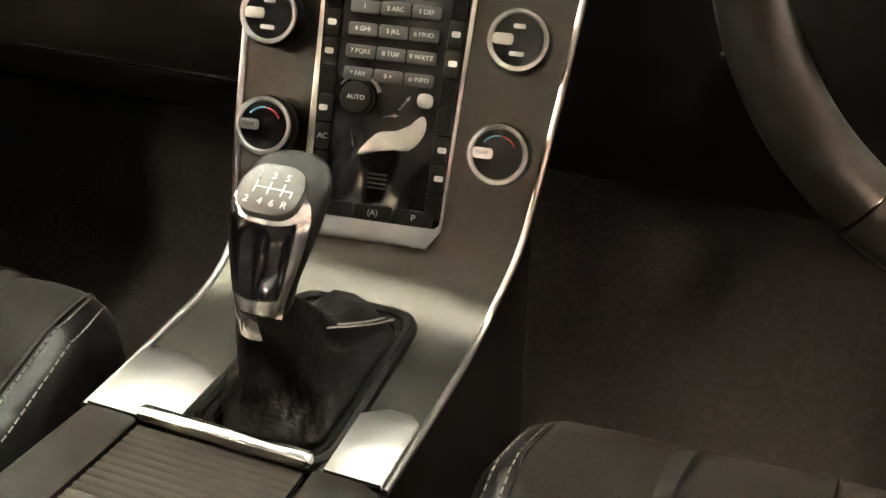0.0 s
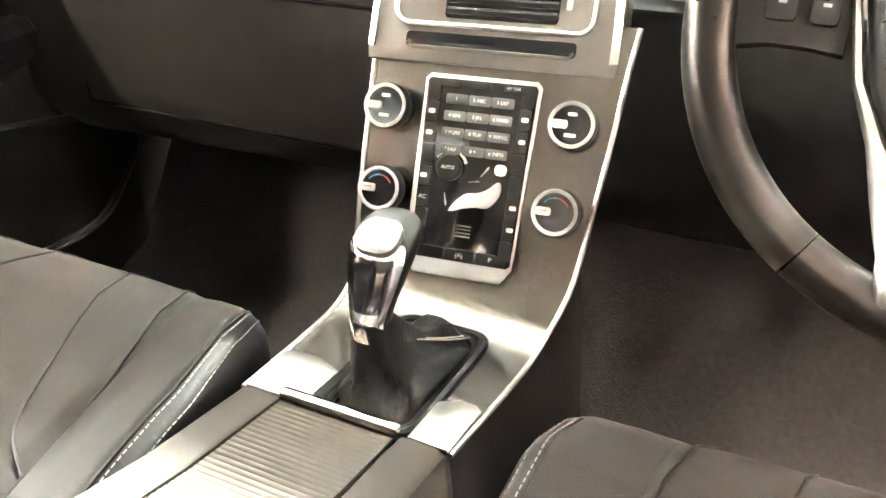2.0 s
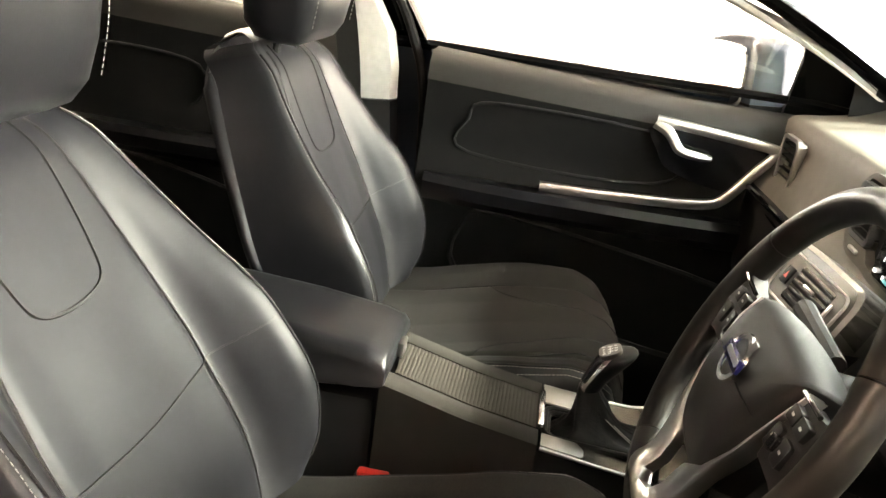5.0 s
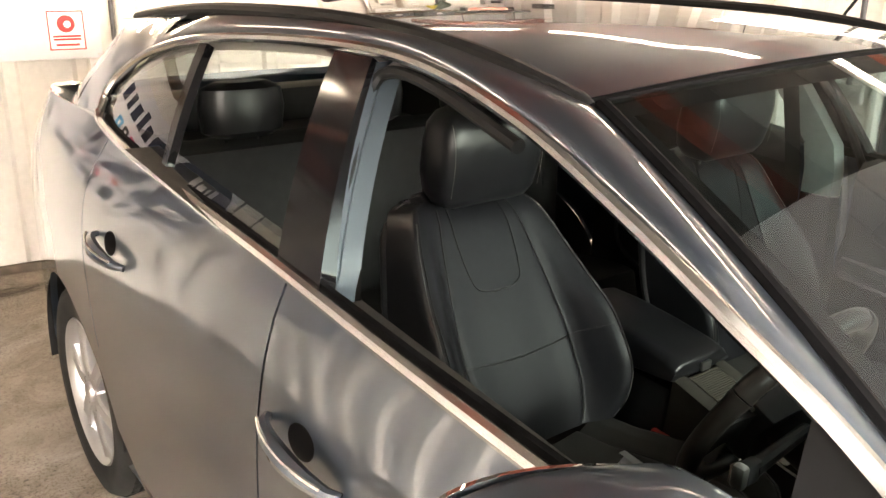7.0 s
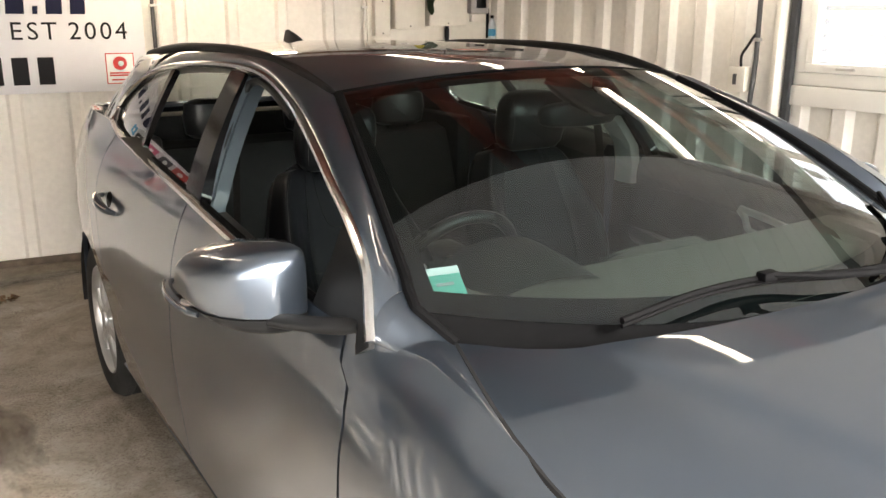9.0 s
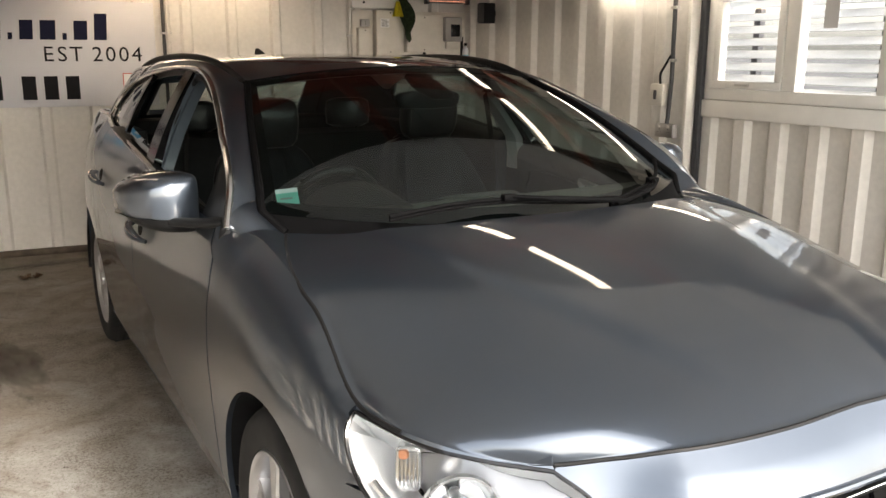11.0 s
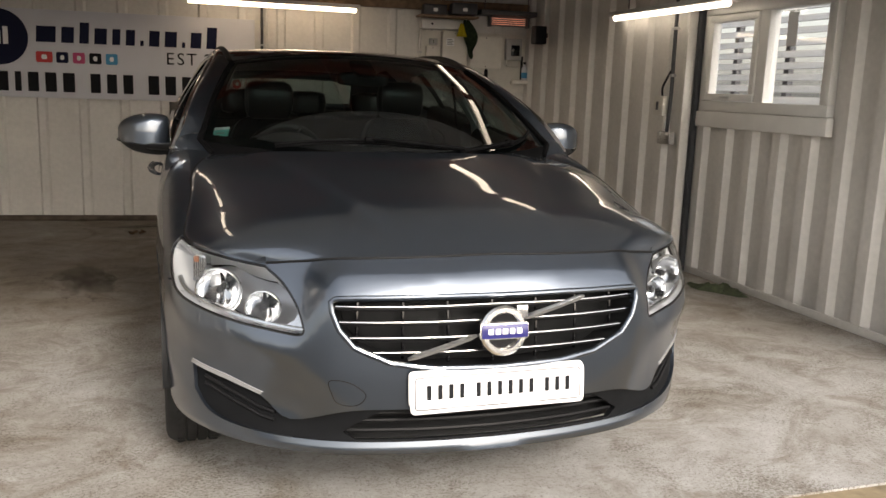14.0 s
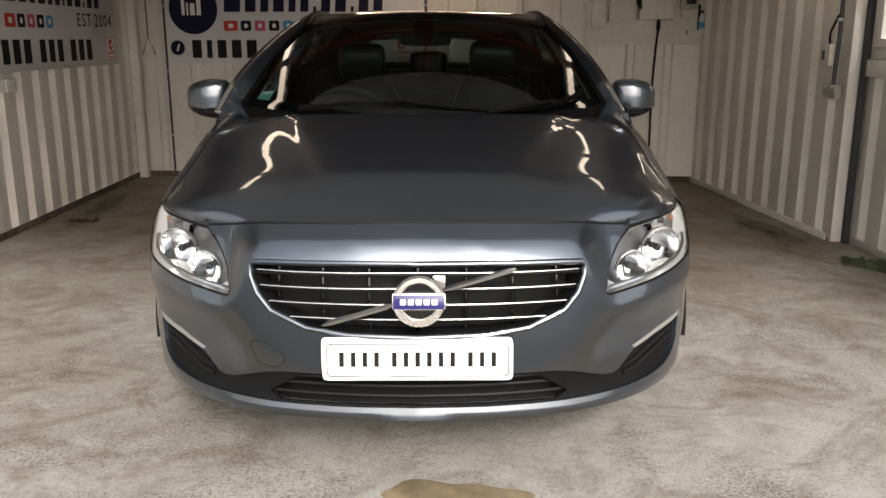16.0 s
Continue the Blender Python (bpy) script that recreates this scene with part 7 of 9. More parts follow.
# pillar linings
for sign in (1, -1):
    rows = []
    for t in np.linspace(0, 1, 16):
        v = lerp(.04, 1.0, t)
        B = screen_at(np.array([.955]), np.array([v]))[0] + np.array([0, .03, -.025])
        yl = lerp(1.44, 2.16, t)
        C = outward(sign, -.035)(np.array([yl]), np.array([float(DLO_TOP_F(yl)) - .022]))[0]
        rows.append([tuple(np.array([sign, 1, 1]) * (B + (C - B) * q + np.array([-.018, .018, -.01]) * math.sin(math.pi * q))) for q in np.linspace(0, 1, 6)])
    ribbon("screen_pillar_lining", rows, TRIM_BEIGE, cabin, "pale screen pillar lining")
    rows = []
    for t in np.linspace(0, 1, 20):
        y = lerp(2.12, 3.62, t)
        A = roof_at(np.array([.97]), np.array([y]))[0] + np.array([0, 0, -.036])
        C = flank(1, -.045)(np.array([y]), np.array([float(DLO_TOP_F(min(y, 3.58))) - .028]))[0]
        rows.append([tuple(np.array([sign, 1, 1]) * (A + (C - A) * q)) for q in (0, .5, 1)])
    ribbon("roof_side_lining", rows, TRIM_BEIGE, cabin)
    # centre pillar inside: pale above, dark below
    for nm, mt, z0, z1 in (("centre_pillar_upper", TRIM_BEIGE, .94, 1.37), ("centre_pillar_lower", TRIM_BLACK, .32, .937)):
        secs = []
        for z in np.linspace(z0, z1, 7):
            k = (z - 1.06) / .33
            yc = 2.475 + .13 * max(0, k)
            x = (float(flank_x(np.array([yc]), np.array([max(z, 1.03)]))[0]) - .055) if z > 1.03 else .79 - .02 * (1.03 - z)
            w = .055 if z > .9 else .055 + .10 * (.9 - z)
            secs.append([(sign * (x + .03), yc - w, z), (sign * x, yc - w * .8, z), (sign * (x - .008), yc, z), (sign * x, yc + w * .8, z), (sign * (x + .03), yc + w, z)])
        bm = bmesh.new()
        loft(bm, secs)
        part(nm, bm, mt, cabin, "pale pillar lining" if mt is TRIM_BEIGE else "black lower pillar lining")
    # blue-grey door aperture edge
    P = [(sign * (float(flank_x(np.array([y]), np.array([z]))[0]) - .03), y, z) for y, z in spline([(2.37, .70), (2.37, .95), (2.385, 1.06), (2.43, 1.20), (2.49, 1.33), (2.46, 1.365), (2.32, 1.352), (2.10, 1.305)], 5)]
    bm = bmesh.new()
    tube(bm, P, .011, 8)
    part("door_seal", bm, BLACK_PLASTIC, cabin)
    # seat belt
    P = [(sign * .665, 2.53, 1.30), (sign * .682, 2.52, 1.20), (sign * .70, 2.50, 1.0), (sign * .705, 2.50, .75), (sign * .70, 2.52, .45)]
    rows = [[(x - sign * .004, y - .024, z) , (x, y, z), (x, y + .024, z)] for x, y, z in spline(P, 6)]
    ribbon("seat_belt", rows, FABRIC, cabin, "black seat belt webbing")
    part("belt_guide", boxm(sign * .672 - .012, sign * .672 + .012, 2.495, 2.555, 1.285, 1.325, bevel=.006), TRIM_BLACK, cabin)
# painted edge of the door aperture at the centre pillar
for sign in (-1,):
    rows = []
    for t in np.linspace(0, 1, 14):
        z = lerp(.98, 1.378, t)
        y = 2.352 + .148 * max(0, (z - 1.06) / .325)
        x = float(flank_x(np.array([y]), np.array([max(z, 1.03)]))[0])
        rows.append([(sign * (x - .012), y + .002, z), (sign * (x - .035), y + .004, z), (sign * (x - .045), y + .012, z), (sign * (x - .085), y + .016, z), (sign * (x - .09), y + .05, z)])
    grid_skin("aperture_edge", rows, BODY_BLUE, cabin, "blue-grey painted door aperture", 30)
# side linings of the footwells
for sign in (1, -1):
    part("kick_panel", boxm(sign * .765 - .010, sign * .765 + .010, 1.22, 1.78, .21, .78, bevel=.006), TRIM_BLACK, cabin, "black footwell side lining")
# boot sides and rear shelf
for sign in (1, -1):
    part("boot_side", boxm(sign * .70 - .04, sign * .70 + .04, 3.42, 4.40, .30, 1.10, bevel=.02), TRIM_BLACK, cabin)
part("boot_cover", boxm(-.62, .62, 3.45, 4.35, .93, .945, bevel=.004), TRIM_BLACK, cabin, "black load cover")
part("boot_sill", boxm(-.66, .66, 4.34, 4.50, .40, 1.08, bevel=.03), TRIM_BLACK, cabin)

# ---- doors' inner cards ----
def door_card(sign, y0, y1, front=True):
    d = new("door_card")
    d.parent = car
    d.matrix_local = INNER
    d["label"] = "black door card with a pale upper edge and silver grab handle"
    n = 16

    def at(y, z):
        """inner surface: x at a height"""
        x = float(np.interp(z, [.30, .50, .70, .80, .86, .93, 1.0, 1.03, 1.055], [.775, .772, .765, .752, .775, .770, .760, .768, .800]))
        return sign * (x + (.035 * min(1, max(0, (z - .86) / .1)) if sign < 0 else 0))
    zs = [.30, .42, .55, .68, .76, .80, .83, .86, .90, .95, .99, 1.02, 1.045]
    ys = np.linspace(y0, y1, n)
    drop = .025 if sign < 0 else 0
    tilt = lambda y: .052 * (y - 1.9) * (1 if y > 1.9 else .4) - drop
    rows = [[(at(y, z), y, z + tilt(y) * max(0, (z - .7) / .35)) for z in zs] for y in ys]
    ribbon("card", [r[:11] for r in rows], CARD, d, "soft black card")
    ribbon("upper_edge", [r[10:] + [(sign * .905, r[-1][1], r[-1][2] + .002)] for r in rows], EDGE_BROWN, d, "dark taupe padded upper edge", 80)
    # armrest
    secs = []
    for y in np.linspace(y0 + .10, y1 - .02, 12):
        e = .055 * math.sin(math.pi * np.clip((y - y0 - .06) / (y1 - y0 - .03), 0, 1)) ** .5
        secs.append([(sign * .775, y, .73), (sign * (.765 - e), y, .765), (sign * (.755 - e), y, .795), (sign * (.765 - e), y, .812), (sign * .78, y, .815)])
    bm = bmesh.new()
    loft(bm, secs)
    part("armrest", bm, LEATHER, d, "black padded armrest")
    # insert panel with seam
    o = spline([(y0 + .33, .965), (y1 - .16, .985), (y1 - .10, .94), (y1 - .11, .865), (y0 + .36, .862)], 5, True)
    bm = bmesh.new()
    tube(bm, [(at(y, z) - sign * .002, y, z) for y, z in o], .004, 6, closed=True)
    part("panel_seam", bm, TRIM_BLACK, d)
    # lower pocket
    o = spline([(y0 + .04, .62), (y1 - .24, .735), (y1 - .12, .70), (y1 - .16, .56), (y0 + .2, .46), (y0 + .05, .50)], 5, True)
    bm = bmesh.new()
    tube(bm, [(sign * (.768 - .004), y, z) for y, z in o], .007, 6, closed=True)
    part("pocket_rim", bm, TRIM_BLACK, d)
    if front:
        P = spline([(1.985, 1.006), (1.90, 1.000), (1.80, .990), (1.735, .982), (1.727, .972), (1.76, .930), (1.81, .862), (1.85, .842), (1.95, .832), (2.08, .826), (2.205, .822)], 5)
        rows = []
        for k, (y, z) in enumerate(P):
            w = .010
            a, b = P[max(0, k - 1)], P[min(len(P) - 1, k + 1)]
            dy, dz = b[0] - a[0], b[1] - a[1]
            l = math.hypot(dy, dz)
            ny, nz = -dz / l, dy / l
            xx = .738
            rows.append([(sign * (xx + .012), y + ny * w * 1.1, z + nz * w * 1.1), (sign * xx, y + ny * w, z + nz * w), (sign * (xx - .004), y, z), (sign * xx, y - ny * w, z - nz * w), (sign * (xx + .012), y - ny * w * 1.1, z - nz * w * 1.1)])
        ribbon("grab_trim", rows, SATIN, d, "satin silver grab trim")
        bm = bmesh.new()
        tube(bm, spline([(sign * .745, 1.985, 1.0), (sign * .735, 1.955, .985), (sign * .725, 1.93, .955), (sign * .722, 1.90, .948), (sign * .728, 1.86, .945)], 4), [.012, .012, .012, .012, .012, .011, .011, .011, .011, .010, .010, .010, .010, .009, .009, .009, .006], 8)
        part("release_lever", bm, SATIN, d, "silver release lever")
        bm = bmesh.new()
        slab(bm, spline([(1.98, .995), (1.75, .972), (1.80, .88), (1.93, .90), (1.97, .94)], 4, True), .748, .758, to=lambda a, b, c: (sign * c, a, b))
        part("handle_recess", bm, GLOSS_BLACK, d)
        # mirror corner lining
        rows = [[(sign * .80, 1.43, 1.03), (sign * .785, 1.50, 1.03), (sign * .775, 1.60, 1.035)], [(sign * .79, 1.49, 1.09), (sign * .775, 1.54, 1.10), (sign * .765, 1.605, 1.11)], [(sign * .765, 1.60, 1.155), (sign * .762, 1.605, 1.157), (sign * .76, 1.612, 1.16)]]
        ribbon("mirror_corner_lining", rows, TRIM_BLACK, d)
    return d


for sign in (1, -1):
    door_card(sign, 1.60, 2.485)
    door_card(sign, 2.68, 3.40, False)

# ---- dashboard ----
dash = new("dashboard")
dash.parent = car
dash.matrix_local = INNER
dash["label"] = "soft warm grey dashboard over a black lower half"


def dash_profile(x):
    """The dashboard's section at x, from the screen to the knees."""
    a = abs(x)
    y_f = 1.205 + .235 * (a / .72) ** 2
    bow = .02 * (a / .70) ** 2
    return [(y_f, 1.105), (lerp(y_f, 1.62, .35), 1.094), (lerp(y_f, 1.62, .75), 1.074), (1.62 + bow, 1.062), (1.672 + bow, 1.055), (1.690 + bow, 1.035), (1.698 + bow, .99), (1.712 + bow, .945), (1.735 + bow, .905)]


xs = np.linspace(-.79, .79, 47)
rows = []
for x in xs:
    p = spline(dash_profile(x), 3)
    rows.append([(x, y, z) for y, z in p])
ribbon("upper_pad", rows, TRIM_GREY, dash, "warm grey padded top")
rows = []
for x in xs:
    b = .02 * (abs(x) / .70) ** 2
    rows.append([(x, y + b, z) for y, z in spline([(1.735, .904), (1.748, .897), (1.738, .888), (1.740, .86), (1.742, .78), (1.72, .68), (1.62, .60), (1.45, .56)], 3)])
ribbon("lower_half", rows, TRIM_BLACK, dash, "black lower dashboard with glovebox")
bm = bmesh.new()
tube(bm, [(x, 1.748 + .02 * (x / .7) ** 2, .899) for x in np.linspace(.13, .74, 24)], .006, 8)
part("trim_line", bm, GLOSS_BLACK, dash)
bm = bmesh.new()
o = [(.17, .87), (.66, .875), (.66, .70), (.17, .70)]
tube(bm, [(x, 1.752, z) for x, z in dense(o, .05)], .0025, 5, closed=True)
part("glovebox_gap", bm, GLOSS_BLACK, dash)
# loudspeaker slot and demister slots on the top
for x0, x1, y in ((-.42, .42, 1.33),):
    part("demister_slot", boxm(x0, x1, y - .006, y + .006, 1.066, 1.0975, bevel=.002), BLACK_PLASTIC, dash)


def vent(parent, x0, x1, z0, z1, y, slats=6, frame=SATIN, yaw=0.0, pitch=0.0, surround=None):
    """An air vent: frame, dark box, slats and a thumb tab, on its own pose."""
    v = new("air_vent")
    v.parent = parent
    cx, cz = (x0 + x1) / 2, (z0 + z1) / 2
    v.matrix_local = Matrix.Translation((cx, y, cz)) @ Euler((radians(pitch), 0, radians(yaw))).to_matrix().to_4x4()
    w, h = x1 - x0, z1 - z0
    up = lambda a, b, c: (a, c, b)
    o, i = rounded(w, h, min(w, h) * .16), rounded(w - .016, h - .016, min(w, h) * .12)
    bm = bmesh.new()
    A, B, C, D = ([bm.verts.new((px, py, pz)) for px, pz in ring] for ring, py in ((o, -.004), (o, .006), (i, .006), (i, -.03)))
    for P, Q in ((A, B), (B, C), (C, D)):
        for k in range(len(P)):
            bm.faces.new((P[k], P[(k + 1) % len(P)], Q[(k + 1) % len(P)], Q[k]))
    bm.faces.new(D)
    part("frame", bm, frame, v)
    for k in range(slats):
        z = -h / 2 + .008 + (h - .016) * (k + .5) / slats
        bm = bmesh.new()
        slab(bm, [(-.020, z - .001), (.002, z - .0055), (.004, z - .003), (-.018, z + .002)], -(w - .018) / 2, (w - .018) / 2, to=lambda a, b, c: (c, a, b))
        part("slat", bm, BLACK_PLASTIC, v)
    part("back", boxm(-(w - .02) / 2, (w - .02) / 2, -.034, -.028, -(h - .02) / 2, (h - .02) / 2), GLOSS_BLACK, v)
    part("thumb_tab", boxm(-.018, .018, .003, .010, -.003, .004, bevel=.002), SATIN, v, "small silver tab")
    return v


# raised surround for the left vent and the screen
pod = [(.262, .990), (.258, 1.030), (.235, 1.056), (.18, 1.062), (.05, 1.062), (-.06, 1.058), (-.125, 1.040), (-.150, 1.00), (-.150, .955), (-.12, .930), (.09, .926), (.14, .930), (.18, .930), (.235, .940)]
pod = spline(pod, 4, True)
inner_v = rounded(.092, .092, .012, 4, .192, 1.004)
inner_s = spline([(.135, .943), (.130, 1.030), (.10, 1.046), (-.06, 1.044), (-.105, 1.030), (-.118, .990), (-.112, .943)], 4, True)
skin("screen_pod", lambda u, v: np.stack([u, 1.722 + .9 * (np.asarray(v) - 1.0) * -.12, np.asarray(v)], 1), pod, DASH_SHADED, [inner_v, inner_s], .02, .045, dash, "grey screen surround", flip=True)
vent(dash, .150, .236, .960, 1.046, 1.722, 6, GREY_PLASTIC)
part("vent_wheel", boxm(.168, .204, 1.728, 1.734, .944, .951, bevel=.003), SATIN, dash)
bm = bmesh.new()
box(bm, -.135, .150, 1.700, 1.7125, .92, 1.055)
part("screen_niche", bm, BLACK_PLASTIC, dash)
screen = new("display")
screen.parent = dash
screen["label"] = "lit infotainment display"
screen.matrix_local = Matrix.Translation((.006, 1.722, .988)) @ Euler((radians(84), 0, radians(180))).to_matrix().to_4x4()
bm = bmesh.new()
slab(bm, rounded(.205, .100, .006), -.008, .0, bevel=.001)
part("display_glass", bm, SCREEN, screen)


def glow_bar(parent, x, y, w, h, mt=None, z=.0012):
    bm = bmesh.new()
    slab(bm, rounded(w, h, min(w, h) * .3, 3, x, y), .0002, z)
    return part("display_mark", bm, mt or GLOW_WHITE, parent)


lettering("display_time", "14:13", .008, GLOW_WHITE, screen, Matrix.Translation((-.085, .040, .0006)))
glow_bar(screen, -.022, .036, .046, .005)
glow_bar(screen, -.050, .002, .024, .006)
glow_bar(screen, .035, -.004, .042, .004)
glow_bar(screen, .015, .009, .150, .0009)
glow_bar(screen, .015, -.010, .150, .0009)
lettering("display_word", "Start/Stop", .0085, GLOW_WHITE, screen, Matrix.Translation((-.038, -.017, .0006)))
lettering("display_word", "Off", .0065, GLOW_WHITE, screen, Matrix.Translation((-.054, -.026, .0006)))
lettering("display_word", "LO", .008, GLOW_WHITE, screen, Matrix.Translation((-.092, -.042, .0006)))
glow_bar(screen, -.060, -.042, .005, .006)
glow_bar(screen, -.035, -.044, .045, .004, GLOW_TEAL)
glow_bar(screen, .060, -.040, .010, .006)
glow_bar(screen, -.086, .008, .016, .016, GLOW_RED)
for k in range(9):
    a = radians(-35 + 70 * k / 8)
    glow_bar(screen, -.105 + .036 * math.cos(a) , .001 + .036 * math.sin(a), .001, .0062)
    glow_bar(screen, .125 - .036 * math.cos(a), .001 + .036 * math.sin(a), .001, .0062)

# cowl and instruments
cowl_c = -.398
rows = []
for t in np.linspace(0, 1, 25):
    a = math.pi * t
    x = cowl_c + .165 * math.cos(a)
    zt = 1.005 + .118 * math.sin(a) ** .7
    rows.append([(x * .97 + cowl_c * .03, 1.56, lerp(zt, 1.06, .55)), (x, 1.66, lerp(zt, 1.06, .15) if zt > 1.06 else zt), (x, 1.775, zt), (x, 1.790, zt - .006 * math.sin(a)), (cowl_c + .150 * math.cos(a), 1.785, 1.005 + .105 * math.sin(a) ** .7)])
ribbon("cowl", rows, EDGE_BROWN, dash, "dark taupe instrument cowl", 60)
rows = []
for t in np.linspace(0, 1, 13):
    a = math.pi * t
    rows.append([(cowl_c + .150 * math.cos(a), 1.785, 1.005 + .104 * math.sin(a) ** .7), (cowl_c + .148 * math.cos(a), 1.73, 1.0 + .096 * math.sin(a) ** .7), (cowl_c + .145 * math.cos(a), 1.70, 1.0 + .086 * math.sin(a) ** .7)])
ribbon("cowl_inside", rows, TRIM_BLACK, dash)
bm = bmesh.new()
slab(bm, [(cowl_c + .150 * math.cos(a), .995 + .100 * math.sin(a) ** .7) for a in np.linspace(0, math.pi, 25)], 1.692, 1.696, to=lambda a, b, c: (a, c, b))
part("binnacle_wall", bm, TRIM_BLACK, dash, "black wall behind the instruments")
inst = new("instrument_cluster")
inst.parent = dash
inst["label"] = "black instrument cluster with a round dial"
inst.matrix_local = Matrix.Translation((cowl_c, 1.714, .984)) @ Euler((radians(76), 0, radians(180))).to_matrix().to_4x4()
bm = bmesh.new()
slab(bm, spline([(-.145, -.03), (-.14, .015), (-.09, .055), (0, .070), (.09, .055), (.14, .015), (.145, -.03), (.10, -.07), (-.10, -.07)], 5, True), -.006, .0, bevel=.001)
part("panel", bm, GLOSS_BLACK, inst)
bm = bmesh.new()
spin(bm, [(.054, .001), (.055, .006), (.058, .007), (.060, .002)], 56)
part("dial_ring", bm, SATIN, inst, "thin silver dial ring")
for k in range(17):
    a = radians(215 - 250 * k / 16)
    q = Matrix.Rotation(a - math.pi / 2, 4, "Z")
    bm = bmesh.new()
    box(bm, -.0006, .0006, .043 if k % 2 else .040, .0475, .0003, .0009)
    part("tick", bm, PRINT_GREY, inst, m=q)
    if k % 2 == 0:
        lettering("number", str(k * 10), .0066, GLOW_WHITE, inst, Matrix.Translation((.032 * math.cos(a), .032 * math.sin(a), .0006)))
lettering("clock", "14:13", .0108, GLOW_WHITE, inst, Matrix.Translation((0, -.002, .0006)))
lettering("thermometer", "13°c", .0065, GLOW_WHITE, inst, Matrix.Translation((.002, .015, .0006)))
glow_bar(inst, 0, -.014, .036, .0007)
glow_bar(inst, 0, -.022, .017, .0035)
glow_bar(inst, -.006, -.022, .007, .007)
bm = bmesh.new()
box(bm, -.0012, .0012, .024, .046, .0015, .0025)
part("needle", bm, GLOW_RED, inst, "red needle", m=Matrix.Rotation(radians(117), 4, "Z"))
for sx in (-1, 1):
    for k in range(9):
        a = radians((150 + 60 * k / 8) if sx < 0 else (30 - 60 * k / 8))
        q = Matrix.Translation((.03 * sx, 0, 0)) @ Matrix.Rotation(a - math.pi / 2, 4, "Z")
        bm = bmesh.new()
        box(bm, -.0006, .0006, .058, .065, .0003, .0009)
        part("side_tick", bm, PRINT_GREY, inst, m=q)
    bm = bmesh.new()
    box(bm, -.0012, .0012, .030, .060, .001, .002)
    part("side_needle", bm, GLOW_RED, inst, m=Matrix.Translation((.03 * sx, 0, 0)) @ Matrix.Rotation(radians(105 * (1 if sx < 0 else -1)), 4, "Z"))
glow_bar(inst, .072, .006, .008, .007, GLOW_RED)
glow_bar(inst, .066, -.0, .003, .012, GLOW_RED)
glow_bar(inst, -.105, .012, .0012, .03)
glow_bar(inst, -.103, -.006, .006, .003)
glow_bar(inst, .108, -.01, .0012, .03)
for sx in (1,):
    bm = bmesh.new()
    tube(bm, [(cowl_c + .148, 1.735, .955), (cowl_c + .150, 1.735, .985), (cowl_c + .146, 1.732, 1.015)], .007, 8)
    part("bright_edge", bm, SATIN, dash, "silver edge of the cluster")

# start button, key slot and tag
sb = new("start_button")
sb.parent = dash
sb.matrix_local = Matrix.Translation((-.165, 1.728, 1.003)) @ Euler((radians(80), 0, radians(180))).to_matrix().to_4x4()
for nm, w, h, z, mt in (("rim", .048, .026, .006, SATIN), ("key", .036, .017, .010, GLOSS_BLACK)):
    bm = bmesh.new()
    slab(bm, rounded(w, h, h * .25), -.01, z, bevel=.0015)
    part(nm, bm, mt, sb)
glow_bar(sb, 0, .002, .014, .005, PRINT_GREY, .0107)
slot = new("key_slot")
slot.parent = dash
slot.matrix_local = Matrix.Translation((-.158, 1.742, .963)) @ Euler((radians(80), 0, radians(180))).to_matrix().to_4x4()
bm = bmesh.new()
slab(bm, rounded(.052, .030, .008), -.02, .005, bevel=.002)
part("slot_frame", bm, GLOSS_BLACK, slot)
bm = bmesh.new()
slab(bm, rounded(.036, .012, .004, 4, 0, .004), .005, .030, bevel=.003)
part("key_fob", bm, SATIN, slot, "silver key fob")
bm = bmesh.new()
tube(bm, [(.008 * math.cos(a) + .004, .004 + .010 * math.sin(a) - .010, .026 + .002 * math.cos(a)) for a in np.linspace(0, 2 * math.pi, 17)[:-1]], .0009, 6, closed=True)
part("key_ring", bm, CHROME, slot)
bm = bmesh.new()
slab(bm, spline([(-.014, -.016), (.012, -.012), (.026, -.020), (.022, -.036), (.0, -.040), (-.018, -.034)], 3, True), .022, .024)
part("key_tag", bm, KEY_PLASTIC, slot, "cream card key tag")

# driver's vent, lamp switch panel
vent(dash, -.722, -.612, .948, 1.046, 1.750, 7, GREY_PLASTIC, yaw=-4)
vent_line = rounded(.176, .128, .030, 6, -.655, .994)
bm = bmesh.new()
slab(bm, vent_line[::-1], 1.715, 1.7485, to=lambda a, b, c: (a, c, b), bevel=.002)
part("vent_panel", bm, DASH_SHADED, dash, "taupe vent panel")
bm = bmesh.new()
tube(bm, [(x, 1.749, z) for x, z in vent_line], .0026, 8, closed=True)
part("vent_outline", bm, SATIN, dash, "bright outline of the vent panel")
part("vent_wheel", boxm(-.598, -.588, 1.747, 1.7535, .985, 1.018, bevel=.002), GLOSS_BLACK, dash, "black thumb wheel")
for k in range(4):
    part("wheel_mark", boxm(-.595, -.591, 1.7536, 1.7540, .990 + k * .007, .993 + k * .007), PRINT_GREY, dash)
vent(dash, .600, .700, .925, 1.030, 1.727, 7, SATIN, yaw=3)
sw = new("lamp_switch_panel")
sw.parent = dash
sw["label"] = "black lamp switch panel"
sw.matrix_local = Matrix.Translation((-.640, 1.772, .885)) @ Euler((radians(72), 0, radians(178))).to_matrix().to_4x4()
bm = bmesh.new()
slab(bm, rounded(.165, .062, .010), -.01, .003, bevel=.002)
part("plate", bm, TRIM_BLACK, sw)
bm = bmesh.new()
